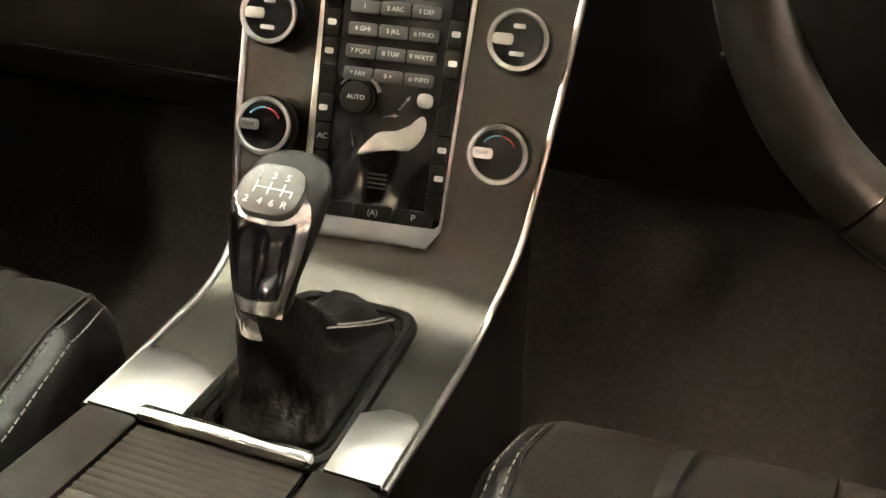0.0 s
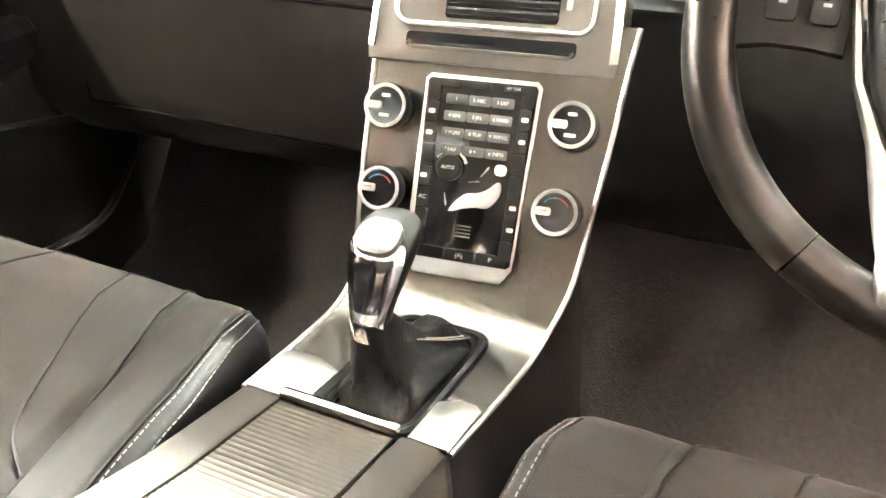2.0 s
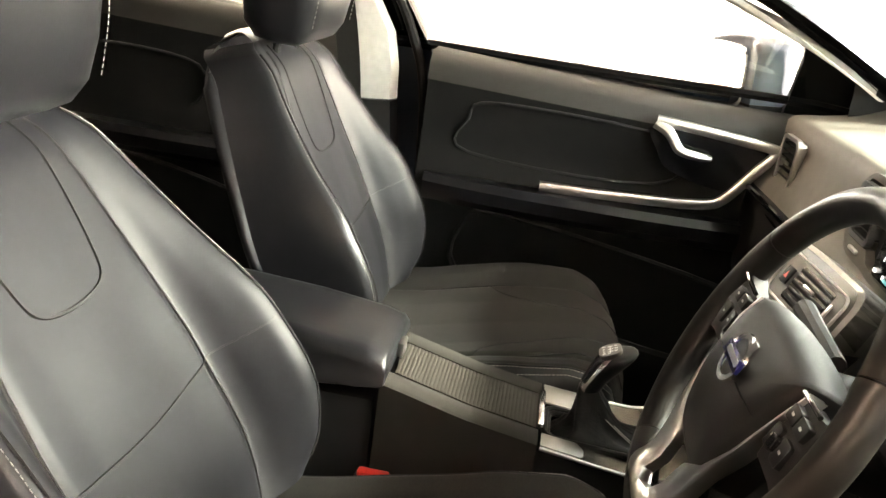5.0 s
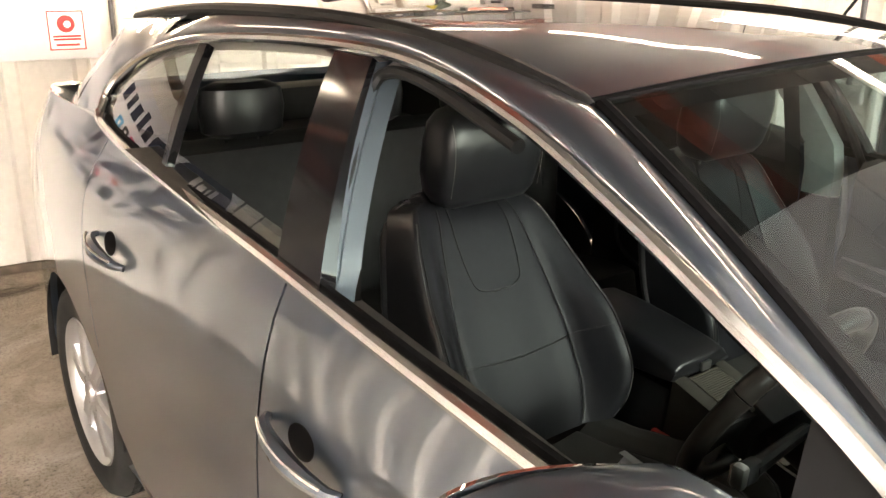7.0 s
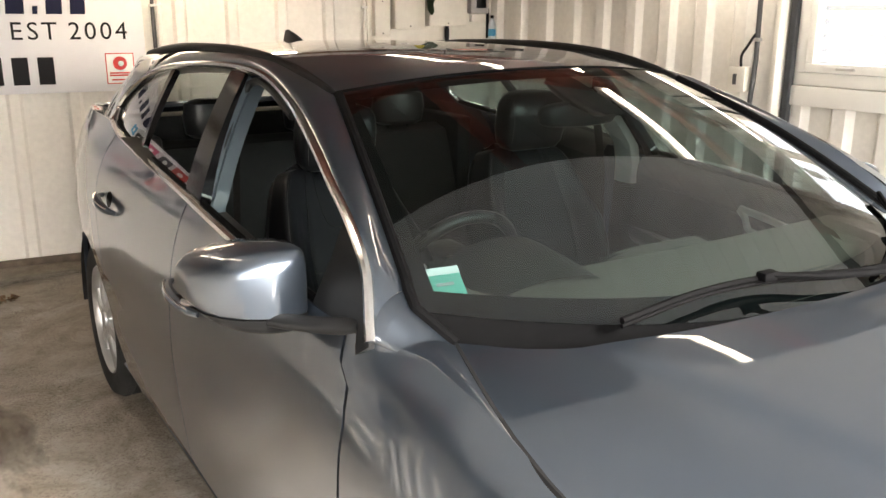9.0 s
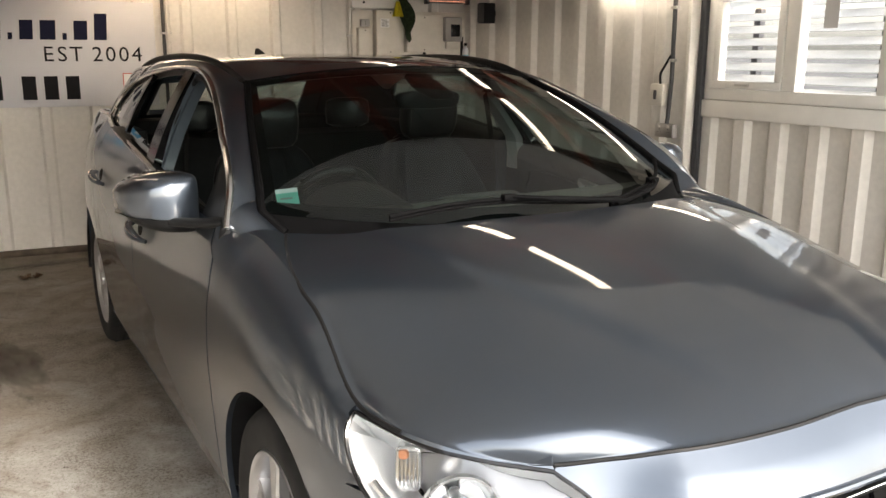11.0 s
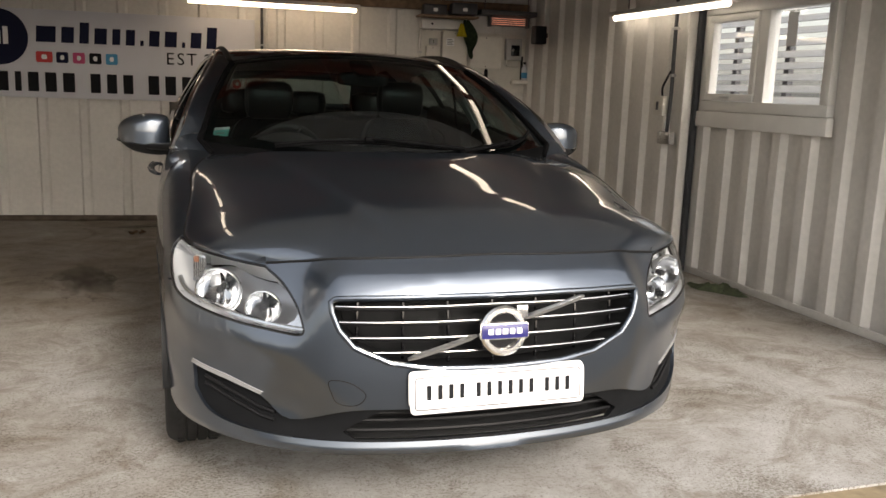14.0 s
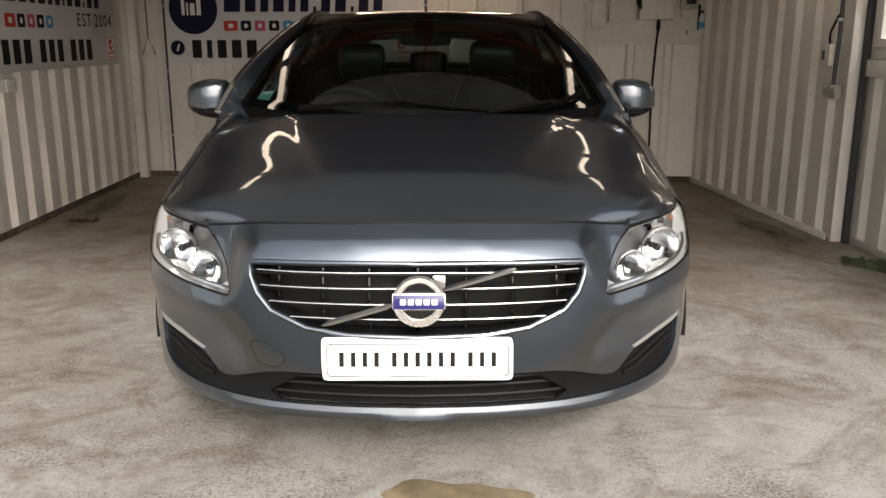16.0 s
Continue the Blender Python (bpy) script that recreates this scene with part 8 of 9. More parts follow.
tube(bm, [(-.084, .0, .003), (-.084, .022, .003), (-.078, .0315, .003), (.078, .0315, .003), (.0835, .024, .003)], .0012, 6)
part("plate_line", bm, SATIN, sw, "thin bright edge line")
bm = bmesh.new()
spin(bm, [(.021, .003), (.021, .009), (.017, .013), (0, .013)], 32)
box(bm, -.004, .004, -.018, .018, .012, .022, .002)
part("rotary_knob", bm, BLACK_PLASTIC, sw)
for x, y in ((-.055, .014), (-.055, -.012), (-.03, -.014), (.05, .012), (.05, -.014), (-.012, .024), (.006, .026), (.022, .022)):
    glow_bar(sw, x, y, .008, .004, PRINT_GREY, .0036)
for x in (-.062, .045):
    bm = bmesh.new()
    slab(bm, rounded(.026, .040, .003, 3, x, -.002), .003, .0045, bevel=.001)
    part("key", bm, BLACK_PLASTIC, sw)
stalk = new("wiper_stalk")
stalk.parent = dash
bm = bmesh.new()
tube(bm, [(-.42, 1.91, .975), (-.50, 1.905, .972), (-.57, 1.90, .970)], [.010, .011, .013], 10)
box(bm, -.592, -.560, 1.890, 1.910, .953, .987, .006)
part("stalk", bm, BLACK_PLASTIC, stalk)
part("stalk_tip", boxm(-.606, -.589, 1.890, 1.911, .952, .988, bevel=.006), SATIN, stalk, "silver framed tip")
part("tip_face", boxm(-.6035, -.5925, 1.9105, 1.9135, .9565, .9835, bevel=.0014), DASH_SHADED, stalk, "taupe tip face")
for z in (.963, .977):
    part("stalk_mark", boxm(-.6005, -.5955, 1.9136, 1.9140, z - .002, z + .002), PRINT_GREY, stalk)
for k in range(4):
    part("stalk_mark", boxm(-.586, -.581, 1.9122, 1.9126, .956 + k * .009, .9575 + k * .009), PRINT_GREY, stalk)
bm = bmesh.new()
tube(bm, [(-.34, 1.91, .975), (-.25, 1.905, .975), (-.19, 1.90, .972)], [.010, .010, .012], 10)
part("stalk", bm, BLACK_PLASTIC, stalk)
bm = bmesh.new()
tube(bm, [(-.378, 1.72, .895), (-.378, 1.90, .930), (-.378, 1.965, .945)], [.055, .050, .042], 20)
part("column_shroud", bm, BLACK_PLASTIC, dash)

# ---- centre stack and console ----
BOOT_X = .011
console = new("centre_console")
console.parent = car
console.matrix_local = INNER
console["label"] = "brushed metal centre console on black sides"
LINE = spline([(1.842, .902), (1.862, .862), (1.890, .806), (1.916, .755), (1.936, .712), (1.952, .688), (1.975, .672), (2.010, .665), (2.060, .668), (2.10, .672), (2.146, .677)], 5)
WID = curve1((.0, .25, .45, .60, .75, 1.0), (.118, .112, .105, .098, .094, .0885))
rows = []
nL = len(LINE)
for k, (y, z) in enumerate(LINE):
    t = k / (nL - 1)
    w = float(WID(t))
    skew = .11 * max(0, 1 - t / .55)
    bulge = .0035 * (1 - t)
    rows.append([(u * w, y + u * w * skew, z + bulge * (1 - u * u)) for u in np.linspace(-1, 1, 49)])
# leave the opening for the lever out
bm = bmesh.new()
V = [[bm.verts.new(p) for p in r] for r in rows]
for i in range(nL - 1):
    for j in range(48):
        c = (V[i][j].co + V[i + 1][j + 1].co) / 2
        if abs(c.x + BOOT_X) < .0415 and c.y > 1.992:
            continue
        bm.faces.new((V[i][j], V[i + 1][j], V[i + 1][j + 1], V[i][j + 1]))
part("metal_panel", bm, BRUSHED, console, "brushed aluminium panel")
for sx in (-1, 1):
    bm = bmesh.new()
    tube(bm, [(r[0 if sx < 0 else 48][0] + sx * .002, r[0 if sx < 0 else 48][1], r[0 if sx < 0 else 48][2]) for r in rows], .0026, 8)
    part("edge_strip", bm, SATIN, console, "bright edge strip")
    # silver end plates
    bm = bmesh.new()
    e = -.056 if sx < 0 else .034
    o = [(e, 2.1455), (sx * .0885, 2.1455), (sx * .0905, 2.092), (sx * .084, 2.086), (lerp(e, sx * .084, .5), 2.086), (e, 2.096)]
    slab(bm, o if sx > 0 else o[::-1], 0, .003, to=lambda a, b, c: (a, b, np.interp(b, [2.06, 2.146], [.6685, .6775]) + c + .001), bevel=.001)
    part("end_plate", bm, PLATE_SILVER, console, "satin silver end plate")
    # side wall
    rws = []
    for r in rows[18:]:
        e = r[0 if sx < 0 else 48]
        rws.append([(e[0] + sx * .001, e[1], e[2] - .003), (e[0] + sx * .004, e[1], e[2] - .03), (e[0] + sx * .012, e[1] - .01, .50), (e[0] + sx * .02, e[1] - .02, .30)])
    ribbon("side_wall", rws, TRIM_BLACK, console, "black side wall")
    rws = []
    for r in rows[:24]:
        e = r[0 if sx < 0 else 48]
        rws.append([(e[0] + sx * .001, e[1], e[2] - .001), (e[0] * .98, e[1] - .012, e[2] - .004), (e[0] * .90, e[1] - .035, e[2] - .008)])
    ribbon("stack_cheek", rws, TRIM_BLACK, console)
part("sill_bar", boxm(-.052, .052, 2.143, 2.153, .683, .692, bevel=.004), CHROME, console, "chrome cross bar")
part("lever_tray", boxm(-.0535, .0315, 1.985, 2.142, .655, .664, bevel=.002), GLOSS_BLACK, console)

# stack frame of reference: u towards the passenger, v up the panel, w out of it
SU = Vector((.9925, .122, 0)).normalized()
SV = Vector((0, -.455, .890)).normalized()
SW = SU.cross(SV)
SV = SW.cross(SU)
if SW.y < 0:
    SW = -SW
stack_m = Matrix.Identity(4)
# letters read from behind the wheel: x to the driver's side
stack_m.col[0][:3], stack_m.col[1][:3], stack_m.col[2][:3], stack_m.col[3][:3] = -SU, SV, SW, Vector((.003, 1.8995, .791))

radio = new("radio_panel")
radio.parent = console
radio["label"] = "black radio and climate keypad in a bright frame"
radio.matrix_local = stack_m
frame_o = [(-.054, -.098), (-.044, -.112), (.040, -.112), (.049, -.098), (.0545, .066), (.050, .071), (-.050, .071), (-.0545, .066)]
bm = bmesh.new()
slab(bm, frame_o, -.006, .0045, bevel=.0015)
part("bright_frame", bm, SATIN, radio, "satin silver frame")
inner = [(-.0475, -.094), (-.044, -.097), (.044, -.097), (.0475, -.094), (.0515, .064), (.049, .067), (-.049, .067), (-.0515, .064)]
bm = bmesh.new()
slab(bm, inner, .0, .0058, bevel=.001)
part("panel_face", bm, GLOSS_BLACK, radio)


def keycap(parent, x, y, w, h, text="", size=.0055, z=.0058, mt=None, lift=.0018, tmat=None):
    bm = bmesh.new()
    slab(bm, rounded(w, h, min(w, h) * .18, 3, x, y), z, z + lift, bevel=.0006)
    part("key", bm, mt or BLACK_PLASTIC, parent)
    if text:
        lettering("key_print", text, size, tmat or PRINT_GREY, parent, Matrix.Translation((x, y, z + lift + .0004)), .0002)


keys = [["1", "2 ABC", "3 DEF"], ["4 GHI", "5 JKL", "6 MNO"], ["7 PQRS", "8 TUV", "9 WXYZ"], ["* FAV", "0 +", "# INFO"]]
for r, row in enumerate(keys):
    for c, k in enumerate(row):
        keycap(radio, -.0215 + .0215 * c, .049 - r * .0152, .0205, .0088, k, .0045, mt=GREY_PLASTIC)
for r in range(8):
    y = .056 - r * .0196
    for sx, tx in ((-1, ("", "", "", "", "", "AC", "", "")[r]), (1, "")):
        keycap(radio, sx * (.0435 - .0003 * r), y, .0105, .0185, tx, .0055)
for r, sx in ((1, -1), (2, -1), (4, -1), (1, 1), (2, 1), (5, 1), (6, 1)):
    glow_bar(radio, sx * .0435, .056 - r * .0196, .006, .004, PRINT_GREY, .0082)
for k, tx in enumerate(("", "(A)", "P")):
    keycap(radio, -.029 + .029 * k, -.091, .0275, .0105, tx, .006)
keycap(radio, -.030, .0625, .018, .005)
keycap(radio, 0, .0625, .018, .005)
keycap(radio, .030, .0625, .018, .005, "MY CAR", .0035)
bm = bmesh.new()
spin(bm, [(.0118, .0058), (.0118, .012), (.0105, .0135), (0, .0135)], 32, centre=(-.0195, -.013, 0))
part("fan_knob", bm, BLACK_PLASTIC, radio)
lettering("knob_print", "AUTO", .0045, PRINT_GREY, radio, Matrix.Translation((-.0195, -.013, .0140)), .0002)
bm = bmesh.new()
tube(bm, [(-.0195 + .0155 * math.cos(a), -.013 + .0155 * math.sin(a), .0062) for a in np.linspace(2.6, .35, 14)], [.0004 + .0011 * k / 13 for k in range(14)], 6)
part("fan_scale", bm, SATIN, radio)
# seat-shaped climate keys
for o in ([(-.016, -.052), (-.004, -.036), (.008, -.033), (.017, -.030), (.026, -.021), (.030, -.024), (.029, -.034), (.020, -.045), (.004, -.046)], rounded(.011, .010, .004, 4, .0275, -.010)):
    bm = bmesh.new()
    slab(bm, spline(o, 3, True) if len(o) < 12 else o, .0058, .0078, bevel=.0008)
    part("climate_key", bm, SATIN, radio, "silver seat-shaped key")
for (x0, y0), (x1, y1) in (((.010, -.018), (.017, -.008)), ((-.001, -.024), (.010, -.022)), ((-.022, -.036), (-.019, -.048))):
    bm = bmesh.new()
    tube(bm, [(x0, y0, .0062), (lerp(x0, x1, .7), lerp(y0, y1, .7), .0062), (lerp(x0, x1, .71), lerp(y0, y1, .71), .0062), (x1, y1, .0062)], [.0004, .0006, .0014, .0001], 6)
    part("arrow_print", bm, SATIN, radio)
for k in range(4):
    glow_bar(radio, 0, -.064 - k * .0032, .014, .0012, GREY_PLASTIC, .0064)


def dial(parent, x, y, text):
    d = new("rotary_knob")
    d.parent = parent
    d["label"] = "round knob with a bright rim"
    d.matrix_local = stack_m @ Matrix.Translation((x, y, .0))
    bm = bmesh.new()
    spin(bm, [(.0205, .0), (.0215, .006), (.0215, .014), (.0205, .017)], 48)
    part("skirt", bm, BLACK_PLASTIC, d)
    bm = bmesh.new()
    spin(bm, [(.0205, .015), (.0200, .0185), (.0180, .0185), (.0168, .0165)], 48)
    part("bright_rim", bm, SATIN, d, "satin silver rim")
    bm = bmesh.new()
    spin(bm, [(.0170, .0165), (0, .0165)], 40)
    part("face", bm, GLOSS_BLACK, d)
    bm = bmesh.new()
    slab(bm, rounded(.014, .0075, .0025, 4, -.010, 0), .0166, .0180, bevel=.0008)
    part("pointer", bm, SATIN, d, "silver pointer")
    if text:
        lettering("pointer_print", "TEMP", .0038, GREY_PLASTIC, d, Matrix.Translation((-.0105, 0, .0184)), .0001)
        for (a0, a1), mt in (((2.5, 1.5), SKYBLUE), ((1.4, .5), RED_PRINT)):
            bm = bmesh.new()
            tube(bm, [(.0125 * math.cos(a), .0125 * math.sin(a), .0168) for a in np.linspace(a0, a1, 10)], .0006, 5)
            part("scale", bm, mt, d)
    else:
        glow_bar(d, 0, .009, .008, .003, PRINT_GREY, .0172)
        glow_bar(d, 0, -.009, .010, .003, PRINT_GREY, .0172)


for x in (-.0825, .0825):
    dial(console, x, -.040, True)
    dial(console, x * 1.045, .036, False)
# framed vent head above the stack, in the stack's own plane
hood_v = new("stack_head")
hood_v.parent = console
hood_v["label"] = "dark grey vent head in a satin silver arch"
hood_v.matrix_local = stack_m
arch = [(-.116, .092)] + spline([(-.1155, .125), (-.114, .160), (-.112, .180), (-.100, .196), (-.07, .200), (.07, .200), (.100, .196), (.112, .180), (.114, .160), (.1155, .125)], 4) + [(.116, .092)]
bm = bmesh.new()
slab(bm, arch[::-1] + [(-.115, .080), (.115, .080)][:: 1], -.03, .0035, bevel=.0012)
part("head_face", bm, HEAD_GREY, hood_v, "dark grey face")
n_a = len(arch)
cen = [(x * .942, .06 + (y - .06) * .957) for x, y in arch]
bm = bmesh.new()
A, B, C, D = ([bm.verts.new((x, y, z)) for x, y in ring] for ring, z in ((arch, -.055), (arch, .004), (cen, .0075), (cen, .002)))
for P, Q in ((A, B), (B, C), (C, D)):
    for k in range(n_a - 1):
        bm.faces.new((P[k], P[k + 1], Q[k + 1], Q[k]))
part("silver_arch", bm, SATIN, hood_v, "satin silver arch", angle=50)
fr = rounded(.182, .066, .014, 5, 0, .1475)
bm = bmesh.new()
tube(bm, [(x, y, .0055) for x, y in fr], .0022, 8, closed=True)
part("vent_surround", bm, SATIN, hood_v, "bright vent surround")
bm = bmesh.new()
slab(bm, rounded(.178, .062, .012, 5, 0, .1475), .0, .0045)
part("vent_bezel", bm, HEAD_GREY, hood_v)
bm = bmesh.new()
slab(bm, rounded(.104, .052, .004, 4, .008, .147), .0, .0052)
part("vent_opening", bm, SCREEN, hood_v)
for k in range(5):
    y = .1275 + k * .0098
    bm = bmesh.new()
    slab(bm, [(y - .003, .0052), (y + .001, .0072), (y + .0035, .0062), (y + .001, .0052)], -.043, .059, to=lambda a, b, c: (c, a, b))
    part("slat", bm, BLACK_PLASTIC, hood_v)
part("vent_tab", boxm(-.010, .022, .1515, .1565, .006, .0095, bevel=.002), SATIN, hood_v, "silver tab")
part("vent_slider", boxm(.066, .0715, .134, .161, .0045, .008, bevel=.0015), SATIN, hood_v)
part("hazard_key", boxm(-.074, -.052, .136, .162, .0045, .0085, bevel=.003), BLACK_PLASTIC, hood_v, "hazard key")
bm = bmesh.new()
slab(bm, [(-.068, .144), (-.058, .144), (-.063, .154)], .0085, .0090)
part("hazard_mark", bm, RED_PLASTIC, hood_v, "red triangle")
bm = bmesh.new()
slab(bm, rounded(.158, .0135, .004, 4, 0, .1005), .0, .0044, bevel=.0005)
part("tray_slot", bm, SCREEN, hood_v)
bm = bmesh.new()
tube(bm, [(-.077, .0985, .004), (-.073, .0935, .0048), (.073, .0935, .0048), (.077, .0985, .004)], .0016, 6)
part("tray_lip", bm, HEAD_GREY, hood_v)

# gear lever
gear = new("gear_lever")
gear.parent = console
gear["label"] = "gear lever with silver knob and black leather boot"
bm = bmesh.new()
secs = []
for k, (w, l, yc, z) in enumerate([(.0370, .066, 2.064, .664), (.0362, .064, 2.064, .672), (.0330, .052, 2.066, .676), (.0280, .040, 2.070, .682), (.0245, .030, 2.076, .694), (.0205, .024, 2.080, .710), (.0165, .019, 2.085, .724), (.0135, .015, 2.088, .734)]):
    ring = []
    for j in range(40):
        a = 2 * math.pi * j / 40
        c, s_ = math.cos(a), math.sin(a)
        fold = 1 + (.10 * math.sin(4 * a + k * .9) + .05 * math.sin(9 * a + k * 1.7)) * (0 < k < 7)
        e = .5 if k < 2 else .8
        ring.append((-BOOT_X * (1 - k / 7) + math.copysign(abs(c) ** e, c) * w * fold + .004 * k / 7, yc + math.copysign(abs(s_) ** e, s_) * l * fold, z + (.004 * math.sin(3 * a) + .003 * math.sin(7 * a + k)) * (0 < k < 6)))
    secs.append(ring)
loft(bm, secs, False)
part("boot", bm, BOOT, gear, "black leather boot", angle=80)
for grow, z, r in ((0.0, .669, .0050), (-.010, .6665, .0040)):
    bm = bmesh.new()
    tube(bm, [(x, y, z + .06 * (y - 2.06)) for x, y in rounded(.084 + grow, .150 + grow, .016, 6, -BOOT_X, 2.066)], r, 8, closed=True)
    part("boot_ring", bm, BOOT, gear, "satin black ring round the boot")
for off in (-.003, .003):
    bm = bmesh.new()
    tube(bm, spline([(off - .040, 2.01, .676), (off - .030, 2.03, .684), (off - .016, 2.06, .700)], 4), .0007, 5)
    part("boot_stitch", bm, STITCH, gear)
# knob: rings up the lever
KN = [(0.0130, 0.0145, 2.088, 0.722), (0.0150, 0.0158, 2.086, 0.732), (0.0180, 0.0178, 2.081, 0.7464), (0.0220, 0.0205, 2.074, 0.760), (0.0252, 0.0232, 2.066, 0.7746), (0.0266, 0.0252, 2.060, 0.7849), (0.0250, 0.0242, 2.056, 0.7922), (0.0180, 0.0175, 2.054, 0.7965), (0.005, 0.0052, 2.054, 0.7980)]


def knob_ring(w, l, yc, z, n=28, grow=0.0):
    out = []
    for j in range(n):
        a = 2 * math.pi * j / n
        c, s_ = math.cos(a), math.sin(a)
        yy = yc + math.copysign(abs(s_) ** .85, s_) * (l + grow)
        out.append((.004 + math.copysign(abs(c) ** .85, c) * (w + grow), yy, z - .28 * (yy - yc)))
    return out


KD = [[float(curve1(np.linspace(0, 1, 9), np.array(KN)[:, c])(t)) for c in range(4)] for t in np.linspace(0, 1, 25)]
bm = bmesh.new()
loft(bm, [knob_ring(*k) for k in KD])
part("knob_core", bm, BLACK_PLASTIC, gear, "black knob sides", angle=60)
# silver band round the face that looks back, gloss black inlay and gear plate


def knob_patch(name, t0, t1, half0, half1, grow, mt, label):
    """A strip on the rear face of the knob between two angles."""
    rows = []
    for t in np.linspace(t0, t1, 16):
        k = [float(curve1(np.linspace(0, 1, 9), np.array(KN)[:, c])(t)) for c in range(4)]
        row = []
        for q in np.linspace(half0, half1, 9):
            a = math.pi / 2 + q
            c, s_ = math.cos(a), math.sin(a)
            yy = k[2] + math.copysign(abs(s_) ** .85, s_) * (k[1] + grow)
            row.append((.004 + math.copysign(abs(c) ** .85, c) * (k[0] + grow), yy, k[3] - .28 * (yy - k[2])))
        rows.append(row)
    return ribbon(name, rows, mt, gear, label, 70)


knob_patch("silver_band", .0, .97, -1.02, 1.02, .0014, CHROME, "bright silver band")
knob_patch("gloss_inlay", .27, .70, -.66, .66, .0024, GLOSS_BLACK, "gloss black inlay")
bm = bmesh.new()
gm = Matrix.Translation((.004, 2.070, .7948)) @ Matrix.Rotation(radians(180), 4, "Z") @ Matrix.Rotation(radians(26), 4, "X")
slab(bm, rounded(.036, .032, .012, 5), -.004, .0015, bevel=.001)
part("gear_plate", bm, KNOB_PLATE, gear, "grey gear pattern plate", m=gm)
for tx, x, y in (("1", -.009, .008), ("3", -.001, .008), ("5", .007, .008), ("2", -.011, -.009), ("4", -.003, -.009), ("6", .004, -.009), ("R", .011, -.009)):
    lettering("gear_number", tx, .0062, WHITE_PRINT, gear, gm @ Matrix.Translation((x, y, .0018)), .0002)
bm = bmesh.new()
for x in (-.009, -.001, .007):
    box(bm, x - .0004, x + .0004, -.004, .004, .0016, .002)
box(bm, -.009, .0125, -.0004, .0004, .0016, .002)
box(bm, .0121, .0129, -.004, .0, .0016, .002)
part("gear_lines", bm, WHITE_PRINT, gear, m=gm)

# roller cover: one object a slat
cover = new("roller_cover")
cover.parent = console
cover["label"] = "ribbed brown-grey roller cover"


def deck_z(y):
    return float(np.interp(y, [2.14, 2.25, 2.37], [.680, .698, .728]))


NS = 38
me = None
for k in range(NS):
    y = 2.156 + k * (2.362 - 2.156) / NS
    if me is None:
        bm = bmesh.new()
        slab(bm, [(-.0026, -.003), (-.0026, .0011), (-.0020, .0015), (.0, .0016), (.0020, .0015), (.0026, .0011), (.0026, -.003)], -.049, .049, to=lambda a, b, c: (c, a, b))
        ob = part("slat", bm, DECK, cover, angle=50)
        me = ob.data
    else:
        ob = piece("slat", me, cover)
    ob.location = (0, y, deck_z(y))
for sx in (-1, 1):
    rws = []
    for y in np.linspace(2.150, 2.372, 14):
        z = deck_z(y)
        a, b = .0525, .0885
        rws.append([(sx * a, y, z - .012), (sx * a, y, z + .001), (sx * (a + .003), y, z + .003), (sx * (b - .006), y, z + .003), (sx * b, y, z - .002), (sx * (b + .002), y, z - .03), (sx * (b + .012), y, .50), (sx * (b + .02), y, .30)])
    ribbon("side_rail", rws, DECK_DARK, console, "dark grey side rail")
# armrest box
secs = []
for y, zt, zb in ((2.366, .755, .727), (2.372, .764, .722), (2.40, .772, .716), (2.50, .783, .705), (2.62, .789, .70), (2.70, .786, .70), (2.72, .778, .71)):
    secs.append([(x, y, z) for x, z in spline([(-.088, zb), (-.093, (zt + zb) / 2), (-.082, zt - .006), (-.05, zt), (.05, zt), (.082, zt - .006), (.093, (zt + zb) / 2), (.088, zb)], 3, True)])
bm = bmesh.new()
loft(bm, secs)
arm = part("armrest_lid", bm, LEATHER, console, "black leather armrest lid", angle=60)
part("lid_latch", boxm(-.006, .026, 2.357, 2.366, .728, .750, bevel=.003), SATIN, console, "silver lid latch")
part("armrest_box", boxm(-.092, .092, 2.374, 2.74, .30, .702, bevel=.012), TRIM_BLACK, console)

# ---- steering wheel ----
WC = Vector((-.379, 2.006, .981))
# local: x to the driver's left seen from the seat mirrored, y up the wheel, z towards the seat
wheel_m = Matrix.Identity(4)
nz = Vector((0, math.cos(radians(24)), math.sin(radians(24))))
ny = Vector((0, -math.sin(radians(24)), math.cos(radians(24))))
nx = ny.cross(nz)
wheel_m.col[0][:3], wheel_m.col[1][:3], wheel_m.col[2][:3], wheel_m.col[3][:3] = nx, ny, nz, WC
wheel_m = wheel_m @ Matrix.Rotation(radians(-1), 4, "Z")
sw_ob = new("steering_wheel")
sw_ob.parent = car
sw_ob["label"] = "black leather steering wheel with silver lower spoke"
sw_ob.matrix_local = INNER @ wheel_m
RW, TH, RZ = .177, .0168, -.022
# rim in four leather sections with seams
for a0, a1 in ((28, 152), (152, 238), (238, 302), (302, 388)):
    bm = bmesh.new()
    n = 30
    pts = [(RW * math.cos(radians(a)), RW * math.sin(radians(a)), RZ) for a in np.linspace(a0 + .25, a1 - .25, n)]
    rad = [TH + .0018 * math.exp(-((a - 25) % 360 - 10) ** 2 / 400) for a in np.linspace(a0, a1, n)]
    tube(bm, pts, rad, 16)
    part("rim_section", bm, RIM_LEATHER, sw_ob, "worn black leather, rubbed brown")
bm = bmesh.new()
tube(bm, [(RW * math.cos(radians(a)), RW * math.sin(radians(a)), RZ) for a in np.linspace(0, 360, 73)[:-1]], TH - .0015, 12, closed=True)
part("rim_core", bm, GLOSS_BLACK, sw_ob)
